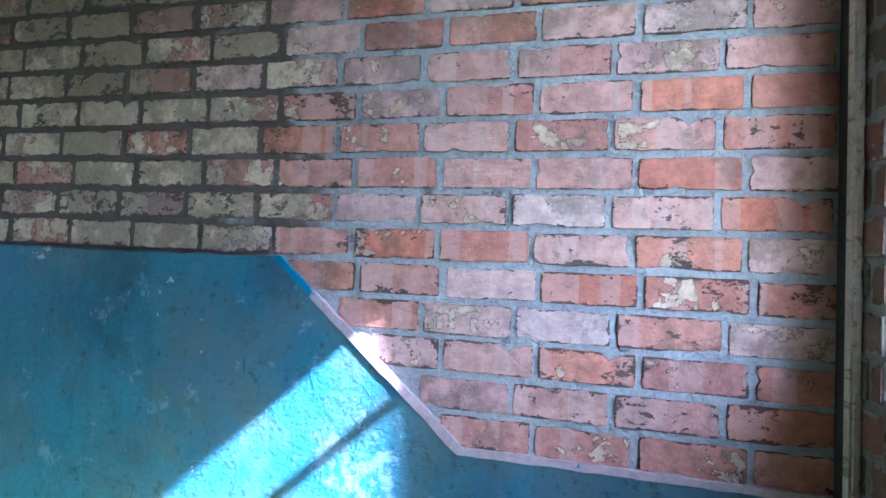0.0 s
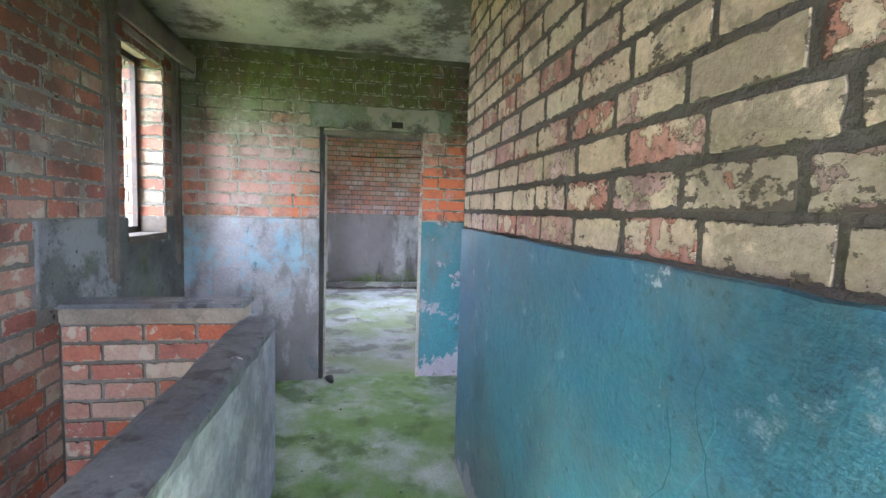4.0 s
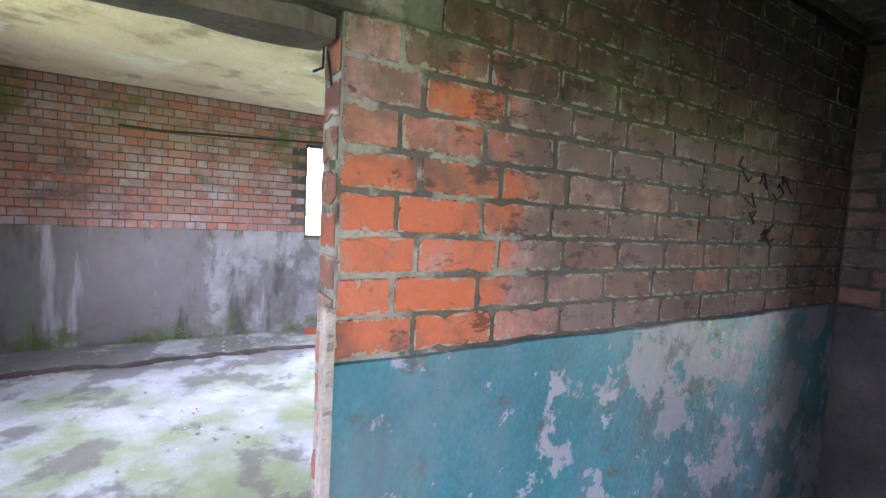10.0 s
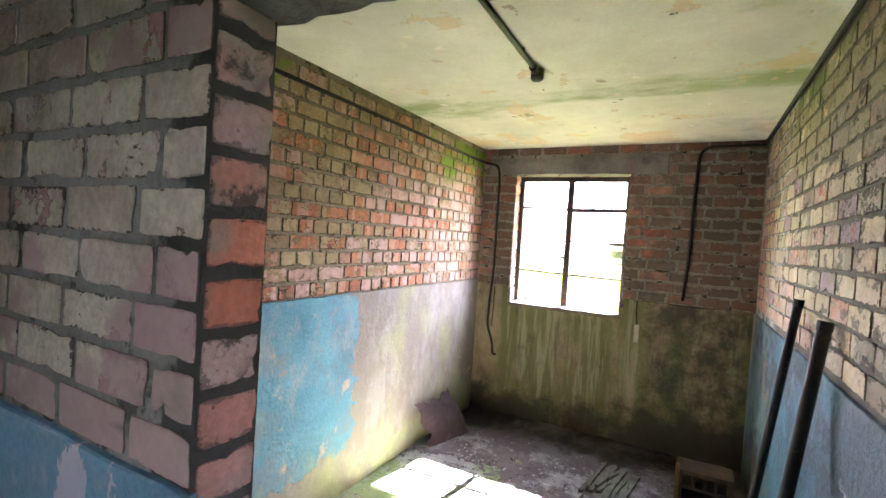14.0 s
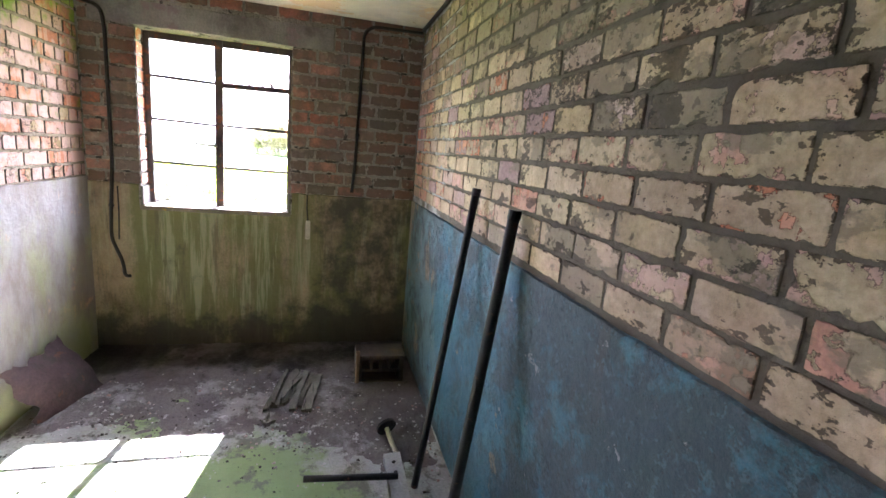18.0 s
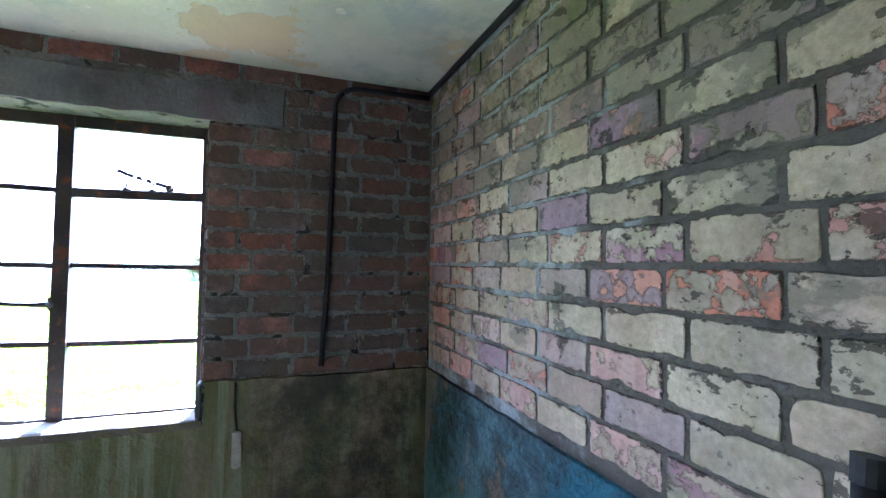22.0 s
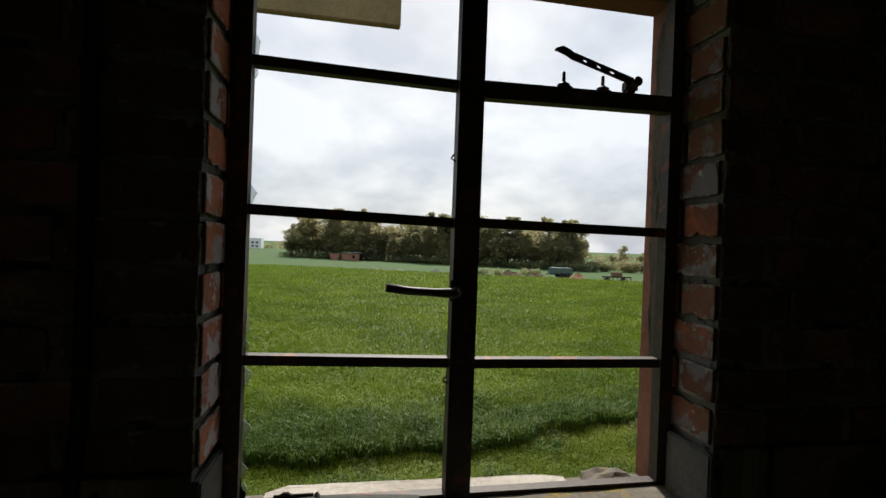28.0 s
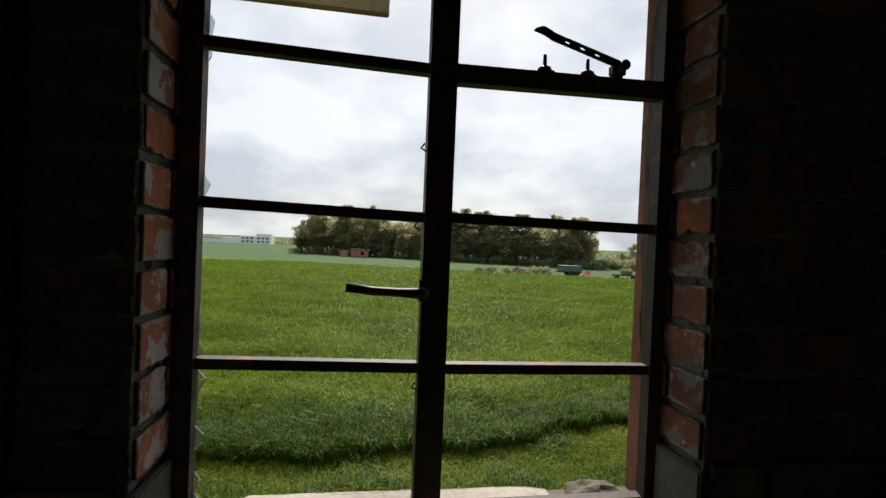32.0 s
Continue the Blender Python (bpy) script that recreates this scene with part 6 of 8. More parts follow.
part("lower_strip", bevel(box(-0.03, 0.016, DOOR_W[1] - 0.016, DOOR_W[1] + 0.004, 0, 1.42), 0.003), mat_wood_pale, frame_w, "pale broken strip of the missing jamb")
part("hinge_pin", tube(bmesh.new(), [(0.0, DOOR_W[0] + 0.01, 1.665), (0.012, DOOR_W[0] - 0.04, 1.668), (0.02, DOOR_W[0] - 0.075, 1.675)], 0.006, 6), mat_iron, frame_w)
frame_n = tagged(new("door_frame_2"), "dark timber door frame with pale edges", "door frame", kind="structure")
for a, b in ((DOOR_N[0], DOOR_N[0] + 0.05), (DOOR_N[1] - 0.05, DOOR_N[1])):
    part("jamb", bevel(box(a, b, YN - 0.015, YN + 0.10, 0, HEAD), 0.006), mat_wood_dark, frame_n)
for a, b in ((DOOR_N[0] - 0.018, DOOR_N[0]), (DOOR_N[1], DOOR_N[1] + 0.018)):
    part("plaster_edge", bevel(box(a, b, YN - 0.022, YN + 0.02, 0, HEAD - 0.05), 0.004), mat_wood_pale, frame_n, "pale broken plaster edge")
part("head", bevel(box(DOOR_N[0] + 0.05, DOOR_N[1] - 0.05, YN - 0.013, YN + 0.10, HEAD - 0.055, HEAD), 0.006), mat_wood_dark, frame_n)
# solid black blocks give the slot and the hole their shaded insides
setting("lintel_slot", box(0.56, 0.93, YN - 0.018, YN + 0.03, HEAD + 0.03, HEAD + 0.075), mat_iron, "black block for the shade inside the slot in the lintel over the doorway", "hole")
setting("lintel_hole", box(-0.005, 0.0165, -0.315, -0.225, HEAD + 0.018, HEAD + 0.066), mat_iron, "black block for the shade inside the square hole in the lintel", "hole")

# ---- conduits ----
def conduit(name, pts, r, label, clips=()):
    fine = [Vector(pts[0])]
    for i in range(1, len(pts) - 1):
        p, a, b = Vector(pts[i]), Vector(pts[i - 1]), Vector(pts[i + 1])
        d = min(0.06, (a - p).length / 2, (b - p).length / 2)
        q0, q1 = p + (a - p).normalized() * d, p + (b - p).normalized() * d
        for k in range(5):
            f = k / 4
            fine.append(q0 * (1 - f) ** 2 + p * 2 * f * (1 - f) + q1 * f * f)
    fine.append(Vector(pts[-1]))
    c = tagged(new(name), label, "conduit")
    pipe = part("pipe", tube(bmesh.new(), fine, r, 8), mat_iron, c, smooth=True)
    for p in clips:
        part("clip", bevel(box(p[0] - 0.012, p[0] + 0.012, p[1] - 0.016, p[1] + 0.016, p[2] - 0.012, p[2] + 0.012), 0.004), mat_iron, pipe)
    return c


YR = YN + 0.04
conduit("conduit", [(1.6, YR - 0.02, 2.47), (5.05, YR - 0.02, 2.455), (XE - 0.02, YR - 0.05, 2.45), (XE - 0.02, 2.315, 2.43), (XE - 0.02, 2.296, 2.30), (XE - 0.02, 2.295, 1.40), (XE - 0.021, 2.316, 1.08), (XE - 0.022, 2.324, 0.90), (XE - 0.024, 2.318, 0.84), (XE - 0.026, 2.288, 0.765), (XE - 0.028, 2.262, 0.70), (XE - 0.028, 2.252, 0.64), (XE - 0.028, 2.25, 0.595), (XE - 0.028, 2.238, 0.575), (XE - 0.028, 2.21, 0.578)], 0.012, "black iron conduit along the brick wall, bent down beside the window", [(XE - 0.015, 2.296, 1.95), (XE - 0.015, 2.315, 1.10), (3.4, YR - 0.015, 2.46), (2.4, YR - 0.015, 2.465)])
c = conduit("conduit", [(XE - 0.016, 2.272, 1.24), (XE - 0.018, 2.270, 1.05), (XE - 0.018, 2.278, 0.85)], 0.005, "thin loose cable beside the conduit")
conduit("conduit", [(XE - 0.02, YA + 0.02, 2.555), (XE - 0.02, 0.52, 2.55), (XE - 0.02, 0.585, 2.5), (XE - 0.02, 0.605, 1.62), (XE - 0.02, 0.625, 1.30)], 0.012, "black iron conduit bent down the brick wall", [(XE - 0.015, 0.595, 2.1), (XE - 0.015, 0.60, 1.75)])
conduit("conduit", [(1.6, YA + 0.018, CEIL - 0.02), (XE - 0.02, YA + 0.018, CEIL - 0.025)], 0.013, "black conduit in the corner of wall and ceiling")
conduit("conduit", [(1.5, 1.30, CEIL - 0.018), (2.4, 1.325, CEIL - 0.018), (3.25, 1.35, CEIL - 0.02)], 0.013, "black iron conduit across the ceiling", [(2.45, 1.327, CEIL - 0.014), (3.0, 1.343, CEIL - 0.014)])
ro = tagged(new("ceiling_rose"), "black round iron lamp outlet under the ceiling", "lamp outlet")
part("body", tube(bmesh.new(), [(3.29, 1.352, CEIL - 0.006), (3.29, 1.352, CEIL - 0.05), (3.29, 1.352, CEIL - 0.062)], [0.034, 0.034, 0.026], 14), mat_iron, ro, smooth=True)
part("collar", tube(bmesh.new(), [(3.20, 1.349, CEIL - 0.022), (3.26, 1.351, CEIL - 0.026)], 0.02, 10), mat_iron, ro)
conduit("conduit", [(0.03, 1.6, 2.5), (0.03, YN - 0.03, 2.5), (XP - 0.03, YN - 0.03, 2.49)], 0.013, "black conduit under the corridor ceiling")
sw = tagged(new("switch_box"), "small pale wooden switch block hanging from a cable", "switch")
part("block", bevel(box(XE - 0.034, XE - 0.012, 0.935, 0.972, 0.905, 1.055), 0.005), mat_wood_pale, sw)
part("cable", tube(bmesh.new(), [(XE - 0.02, 0.955, 1.05), (XE - 0.018, 0.965, 1.15), (XE - 0.018, 0.965, 1.255)], 0.005, 6), mat_iron, sw)
# far room: conduit across, small wires
conduit("conduit", [(-4.2, -0.72, 2.27), (-4.2, -0.4, 2.26), (-4.2, 3.39, 2.45)], 0.012, "thin iron rod hanging across the far room")
part("wire", tube(bmesh.new(), [(-0.14, DOOR_W[0] + 0.03, 1.33), (-0.3, DOOR_W[0] + 0.05, 1.36), (-0.42, DOOR_W[0] + 0.10, 1.355)], 0.004, 5), mat_wood_pale, frame_w, "stiff pale wire sticking out")

# ---- poles, rods and plank on the floor of the room ----
for i, (a, b) in enumerate((((3.44, 0.335, 0.0), (3.456, YA + 0.035, 1.52)), ((2.945, 0.325, 0.0), (2.985, YA + 0.035, 1.485)))):
    p = tagged(new("iron_pole"), "black iron pole leaning against the brick wall", "pole", "leaning poles")
    r = 0.018 + 0.004 * i
    shaft = part("tube", tube(bmesh.new(), [Vector(a).lerp(Vector(b), k / 6) for k in range(7)], r, 12), mat_iron, p, smooth=True)
    d = (Vector(b) - Vector(a)).normalized()
    part("end_cap", tube(bmesh.new(), [Vector(b) - d * 0.03, Vector(b) + d * 0.004], r * 1.12, 12), mat_iron, shaft)
lf = tagged(new("bench_leg_frame"), "grey drilled timber rail with two black iron legs", "timber rail")
bm = bmesh.new()
rows = []
for i in range(9):
    x = 2.62 + (3.66 - 2.62) * i / 8
    rows.append([bm.verts.new((x, 0.425 + dy * 0.045 + rng.uniform(-0.002, 0.002), dz)) for dy, dz in ((-1, 0.002), (1, 0.002), (1, 0.042), (-1, 0.05))])
for a, b in zip(rows, rows[1:]):
    for j in range(4):
        bm.faces.new((a[j], a[(j + 1) % 4], b[(j + 1) % 4], b[j]))
bm.faces.new(rows[0]), bm.faces.new(rows[-1][::-1])
part("rail", bm, surface("grey_timber", ((0.22, 0.22, 0.22), (0.38, 0.38, 0.37)), [dirt], 0.85, bump=(50, 0.4, 0.006)), lf, "grey weathered rail")
for x in (3.46, 2.915):
    part("leg", tube(bmesh.new(), [(x + 0.01, 0.88, 0.075), (x, 0.42, 0.055)], 0.016, 10), mat_iron, lf, "black iron leg", True)
# black discs on the rail paint in the shade of its drilled holes
for x in (3.58, 3.50, 3.1, 2.98, 2.75):
    part("bolt_hole", tube(bmesh.new(), [(x, 0.425, 0.044), (x, 0.425, 0.0505)], 0.010, 10), mat_iron, lf)
ds = tagged(new("pedestal_foot"), "rusty round iron foot with a short stem", "iron foot")
part("disc", tube(bmesh.new(), [(3.86, 0.43, 0.07), (3.875, 0.435, 0.075)], 0.058, 20), mat_iron, ds)
part("stem", tube(bmesh.new(), [(3.86, 0.43, 0.065), (3.76, 0.405, 0.02), (3.66, 0.385, 0.014)], 0.014, 10), mat_wood_pale, ds, smooth=True)

# ---- perforated bricks ----
def perforated():
    """A brick with clipped corners and three holes through it, on its bed: 0.215 x 0.102 x 0.065."""
    bm = bmesh.new()
    a, b, c, h = 0.1075, 0.051, 0.024, 0.065
    loops = [[(a - c, -b), (a, c - b), (a, b - c), (a - c, b), (c - a, b), (-a, b - c), (-a, c - b), (c - a, -b)]]
    for x in (-0.062, 0.0, 0.062):
        loops.append([(x + 0.016 * math.cos(math.pi * i / 7), 0.020 * math.sin(math.pi * i / 7)) for i in range(14)])
    edges = []
    for loop in loops:
        v = [bm.verts.new((x, y, h)) for x, y in loop]
        edges += [bm.edges.new((v[i - 1], v[i])) for i in range(len(v))]
    top = [f for f in bmesh.ops.triangle_fill(bm, use_beauty=True, use_dissolve=False, edges=edges, normal=(0, 0, 1))["geom"] if isinstance(f, bmesh.types.BMFace)]
    low = bmesh.ops.extrude_face_region(bm, geom=top, use_keep_orig=True)["geom"]
    for v in low:
        if isinstance(v, bmesh.types.BMVert):
            v.co.z -= h
    return bm


me_pink = mesh_of("loose_brick", perforated(), surface("pink_loose_brick", ((0.5, 0.25, 0.2), (0.58, 0.34, 0.28)), [dirt], 0.9, bump=(50, 0.4, 0.004)))
me_yellow = mesh_of("loose_brick", perforated(), surface("yellow_loose_brick", ((0.40, 0.33, 0.13), (0.46, 0.38, 0.17)), [((0.48, 0.26, 0.2), dict(scale=3, lo=0.9, hi=1.1, grads=(("z", 0.055, 0.064, 0.8),)))], 0.9, bump=(50, 0.4, 0.004)))
for x, y, rz, up, col in ((3.2, 2.17, -62, 0, 1), (3.235, 1.80, -84, 0, 1), (2.95, 1.49, -62, 0, 0), (2.90, 1.04, 102, 1, 0), (2.86, 1.27, -50, 0, 0), (2.69, 1.245, 110, 1, 0), (2.66, 1.45, -40, 0, 0), (3.02, 2.33, 8, 0, 0), (2.55, 1.33, 35, 0, 0)):
    ob = new("loose_brick", me_yellow if col else me_pink)
    ob.matrix_basis = pose(x, y, 0.1075 if up else 0.001, 0, 90 if up else 0, rz) if not up else pose(x, y, 0.1075, 0, 0, rz) @ pose(0, 0, 0, 0, 90, 0) @ pose(0, 0, -0.0325)
    tagged(ob, "yellow-sided three-hole brick lying in the sun" if col else ("pink three-hole brick standing on its end" if up else "pink three-hole brick lying on the floor"), "brick", "loose bricks")

# ---- vent block in the corner ----
vb = tagged(new("vent_block"), "buff clay vent block with a row of slots", "block")
mat_vent = surface("buff_vent_block", ((0.045, 0.035, 0.024), (0.08, 0.062, 0.042)), [((0.10, 0.068, 0.03), dict(scale=9, lo=0.5, hi=0.7, detail=7, amount=0.7)), dirt], 0.9, bump=(40, 0.6, 0.006))
X0, X1, Y0, Y1, HB = 4.50, 4.71, 0.235, 0.575, 0.225
for nm, a in (("side", (X0, X1, Y1 - 0.042, Y1, 0, HB)), ("side", (X0, X1, Y0, Y0 + 0.036, 0, HB)), ("top", (X0, X1, Y0 + 0.036, Y1 - 0.042, HB - 0.032, HB)), ("base", (X0, X1, Y0 + 0.036, Y1 - 0.042, 0, 0.034)), ("rail", (X0, X0 + 0.10, Y0 + 0.036, Y1 - 0.042, 0.100, 0.122)), ("back", (X1 - 0.02, X1, Y0 + 0.036, Y1 - 0.042, 0.034, HB - 0.032))):
    part(nm, bevel(box(*a), 0.003, 1), mat_vent, vb)
for k in range(1, 4):
    y = Y0 + 0.036 + (Y1 - Y0 - 0.078) * k / 4
    part("web", bevel(box(X0 + 0.002, X0 + 0.14, y - 0.010, y + 0.010, 0.122, HB - 0.032), 0.002, 1), mat_vent, vb)
part("post", bevel(box(X0 - 0.024, X0 - 0.001, Y1 - 0.022, Y1 + 0.004, 0, HB + 0.045), 0.005), surface("ochre_lath", ((0.13, 0.085, 0.04), (0.22, 0.15, 0.075)), [dirt], 0.9, bump=(40, 0.5, 0.005)), vb, "ochre upright lath at the block's corner")

# ---- rusty sheet in the corner ----
bm = bmesh.new()
rng = random.Random(12)
corners = [Vector(c) for c in ((4.17, 2.325, 0.004), (4.74, 2.10, 0.004), (4.80, 2.438, 0.365), (4.075, 2.425, 0.36))]
n = 16
grid = []
for i in range(n + 1):
    row = []
    for j in range(n + 1):
        u, v = i / n, j / n
        if 0 < i < n and j in (0, n):
            v += rng.uniform(0, 0.05) * (1 if j == 0 else -1)
        if 0 < j < n and i in (0, n):
            u += rng.uniform(0, 0.06) * (1 if i == 0 else -1)
        if i == 0:
            u += 0.10 * abs(v - 0.75)
        u = u * 0.78 + 0.10 * noise.noise(Vector((v * 4.5, u * 2, 9)))
        v += 0.10 * noise.noise(Vector((u * 5, v * 2, 15)))
        q = (corners[0] * (1 - u) + corners[1] * u) * (1 - v) + (corners[3] * (1 - u) + corners[2] * u) * v
        q += Vector((0, -0.05 * math.sin(math.pi * u) * v * (1 - v) * 4, -0.03 * math.sin(math.pi * u))) + Vector((0, 0.5, -0.5)) * 0.012 * noise.noise(Vector((u * 5, v * 5, 3)))
        row.append(bm.verts.new((q.x, min(q.y, 2.445), max(q.z, 0.004))))
    grid.append(row)
for i in range(n):
    for j in range(n):
        bm.faces.new((grid[i][j], grid[i + 1][j], grid[i + 1][j + 1], grid[i][j + 1]))
bmesh.ops.solidify(bm, geom=bm.faces[:], thickness=0.005)
tagged(new("metal_sheet", mesh_of("metal_sheet", bm, surface("rusty_sheet", ((0.055, 0.036, 0.036), (0.125, 0.08, 0.078)), [(GRIME, dict(scale=5, lo=0.46, hi=0.66, detail=9, rough=0.74, amount=0.9)), ((0.17, 0.11, 0.10), dict(scale=7, lo=0.56, hi=0.68, shift=5, detail=8, rough=0.7, grads=(("x", 4.5, 4.2, 0.06),), amount=0.7)), ((0.2, 0.09, 0.05), dict(scale=12, lo=0.62, hi=0.68, amount=0.6))], 0.75, bump=(18, 0.9, 0.016)))), "rusty purple-brown ragged metal sheet leaning in the corner", "metal sheet")

# ---- loose paint under the room ceiling ----
bm = bmesh.new()
r = random.Random(91)
spots = [(r.uniform(1.8, 5.0), r.uniform(0.3, 2.3)) for _ in range(16)]
for k in range(48):
    c = r.choice(spots)
    x, y, s, a = min(max(r.gauss(c[0], 0.16), 1.52), 5.15), min(max(r.gauss(c[1], 0.12), 0.18), 2.4), r.uniform(0.008, 0.032), r.uniform(0, 6.3)
    d, e = Vector((math.cos(a), math.sin(a), 0)) * s, Vector((-math.sin(a), math.cos(a), 0)) * s * r.uniform(0.5, 1.1)
    p = Vector((x, y, CEIL - 0.008))
    hang = Vector((0, 0, -s * r.uniform(0.05, 0.3)))
    v = [bm.verts.new(q) for q in (p - d - e * 0.6, p - d * 0.8 + e, p + e * 0.7 + hang * 0.35, p - e * 0.8 + hang * 0.3, p + d + e * 0.5 + hang, p + d * 0.9 - e * 0.6 + hang * 0.9)]
    bm.faces.new((v[0], v[1], v[2], v[3])), bm.faces.new((v[3], v[2], v[4], v[5]))
bmesh.ops.solidify(bm, geom=bm.faces[:], thickness=0.0012)
tagged(new("ceiling_paint_flakes", mesh_of("ceiling_paint_flakes", bm, surface("curled_paint", ((0.5, 0.44, 0.3), (0.6, 0.55, 0.42), (0.45, 0.36, 0.24)), (), 0.85, rnd="island", bump=None))), "curled flakes of cream paint hanging from the ceiling", "paint flakes", kind="stuff")

# ---- rotten planks ----
def plank(length, width, thick, seed):
    bm = bmesh.new()
    r = random.Random(seed)
    rows = []
    for i in range(8):
        x = length * i / 7
        w0, w1 = -width / 2 + r.uniform(-0.008, 0.008), width / 2 + r.uniform(-0.008, 0.008)
        if i == 7:
            w1 *= r.uniform(0.2, 0.9)
        rows.append([bm.verts.new((x + r.uniform(-0.01, 0.01), y, z + r.uniform(-0.003, 0.003))) for y, z in ((w0, 0.003), (w1, 0.003), (w1, thick), (w0, thick))])
    for a, b in zip(rows, rows[1:]):
        for j in range(4):
            bm.faces.new((a[j], a[(j + 1) % 4], b[(j + 1) % 4], b[j]))
    bm.faces.new(rows[0]), bm.faces.new(rows[-1][::-1])
    return bm


mat_rot = surface("rotten_wood", ((0.085, 0.08, 0.062), (0.17, 0.165, 0.13)), [((0.02, 0.018, 0.014), dict(scale=9, lo=0.54, hi=0.62, detail=8, shift=3, stretch=(0.4, 5, 3), amount=0.85)), ((0.06, 0.065, 0.04), dict(scale=5, lo=0.5, hi=0.7))], 0.92, bump=(40, 0.6, 0.01))
for x, y, z, rz, ry, w, l in ((4.20, 1.135, 0.006, -9, -1, 0.028, 0.48), (4.235, 1.095, 0.008, -14, -2, 0.05, 0.46), (4.255, 1.045, 0.006, -16, -1, 0.04, 0.40), (4.22, 1.10, 0.034, -7, -2, 0.020, 0.42), (4.27, 1.06, 0.034, -20, 0, 0.026, 0.30), (4.185, 0.985, 0.008, -8, -2, 0.042, 0.47), (4.21, 0.942, 0.006, -9, -1, 0.03, 0.44), (4.16, 0.893, 0.010, -8, -1, 0.058, 0.45), (4.03, 1.125, 0.012, -56, 0, 0.022, 0.06), (4.065, 1.11, 0.010, 6, 0, 0.018, 0.07)):
    solid("plank", plank(l, w, 0.026, int(x * 100 + y * 10)), mat_rot, (x, y, z), "dark rotten splintered wooden plank on the gritty floor", "plank", "rotten planks", rz, ry=ry)

# ---- crust of dirt on the room floor ----
def crust_depth(x, y):
    """How thick the dirt lies: it fills the end of the room and runs forward along the poles."""
    d = (x - 4.18) * 1.4 + max(0.0, 1.35 - y) * 0.82 + 0.42 * noise.noise(Vector((x * 1.9, y * 1.9, 3))) + 0.25 * noise.noise(Vector((x * 6, y * 6, 8)))
    return d - max(0.0, 0.42 - y) * 2.0


bm = bmesh.new()
nx, ny = 110, 150
verts = {}
for i in range(nx + 1):
    for j in range(ny + 1):
        x, y = 3.45 + (XE - 0.006 - 3.45) * i / nx, YA + 0.02 + (2.44 - YA - 0.02) * j / ny
        d = crust_depth(x, y)
        if d > -0.35:
            z = 0.002 + 0.020 * min(1.0, max(-0.5, d) * 1.2) + 0.010 * noise.noise(Vector((x * 14, y * 14, 1))) * min(1, max(0, d) * 4) + 0.006 * noise.noise(Vector((x * 40, y * 40, 6))) * min(1, max(0, d) * 4)
            verts[i, j] = bm.verts.new((x, y, z + 0.004 * noise.noise(Vector((x * 22, y * 22, 12)))))
for i in range(nx):
    for j in range(ny):
        q = [(i, j), (i + 1, j), (i + 1, j + 1), (i, j + 1)]
        if all(k in verts for k in q):
            bm.faces.new([verts[k] for k in q])
tagged(new("dirt_crust", mesh_of("dirt_crust", bm, surface("dirt_and_wall_shade", ((0.085, 0.072, 0.068), (0.155, 0.135, 0.128)), [
    (((0.24, 0.23, 0.22), (0.36, 0.355, 0.345)), dict(scale=2.4, lo=0.48, hi=0.58, detail=10, rough=0.75, shift=4, grads=(("x", 4.5, 4.85, -0.25), ("y", 0.75, 0.4, -0.12)), amount=0.75)),
    ((0.42, 0.41, 0.39), dict(scale=19, lo=0.63, hi=0.66, detail=6, shift=14, grads=(("x", 4.5, 4.9, -0.06),), amount=0.8)),
    ((0.03, 0.027, 0.024), dict(scale=11, lo=0.57, hi=0.66, detail=9, rough=0.74, shift=44, amount=0.75)),
    # near-black layer: low light along the end wall put into the dirt's colour
    ((0.018, 0.016, 0.014), dict(scale=3, lo=0.62, hi=0.82, detail=8, shift=24, grads=(("x", 4.5, 4.9, 0.24), ("y", 1.75, 2.2, 0.10)), amount=0.85))], 0.95, bump=(50, 1.0, 0.015)), True)), "crumbling crust of black dirt over the floor's end", "dirt", kind="stuff")

# ---- rubble ----
def rubble(name, n, xr, yr, size, seed, label, density=None, z=0.0, material=None):
    r = random.Random(seed)
    bm = bmesh.new()
    for _ in range(n):
        while True:
            x, y = r.uniform(*xr), r.uniform(*yr)
            if density is None or r.random() < density(x, y):
                break
        s = size * r.uniform(0.25, 1.0) ** 1.6
        v = []
        for sx, sy, sz in ((-1, -1, 0), (1, -1, 0), (1, 1, 0), (-1, 1, 0), (-0.6, -0.6, 1), (0.6, -0.6, 1), (0.5, 0.6, 1), (-0.6, 0.5, 1)):
            v.append(bm.verts.new((x + sx * s * r.uniform(0.5, 1.2), y + sy * s * r.uniform(0.5, 1.2), z + 0.001 + sz * s * r.uniform(0.3, 0.9))))
        for f in ((4, 5, 6, 7), (0, 1, 5, 4), (1, 2, 6, 5), (2, 3, 7, 6), (3, 0, 4, 7)):
            bm.faces.new([v[i] for i in f])
    return tagged(new(name, mesh_of(name, bm, material or mat_rubble)), label, "rubble", kind="stuff")


mat_pale_rubble = surface("pale_rubble", ((0.2, 0.17, 0.15), (0.40, 0.39, 0.37), (0.26, 0.15, 0.12), (0.46, 0.46, 0.45), (0.13, 0.10, 0.09)), (), 0.95, rnd="island")
mat_dark_grit = surface("dark_grit", ((0.03, 0.027, 0.022), (0.07, 0.06, 0.05), (0.14, 0.125, 0.105), (0.045, 0.04, 0.034)), (), 0.95, rnd="island")
rubble("floor_grit", 2600, (3.4, 5.18), (0.16, 2.42), 0.009, 61, "dark grit and plaster crumbs on the room floor", lambda x, y: min(1, max(0.04, (x - 3.5) * 0.9)) * (1.2 if y < 1.9 else 0.8), material=mat_dark_grit)
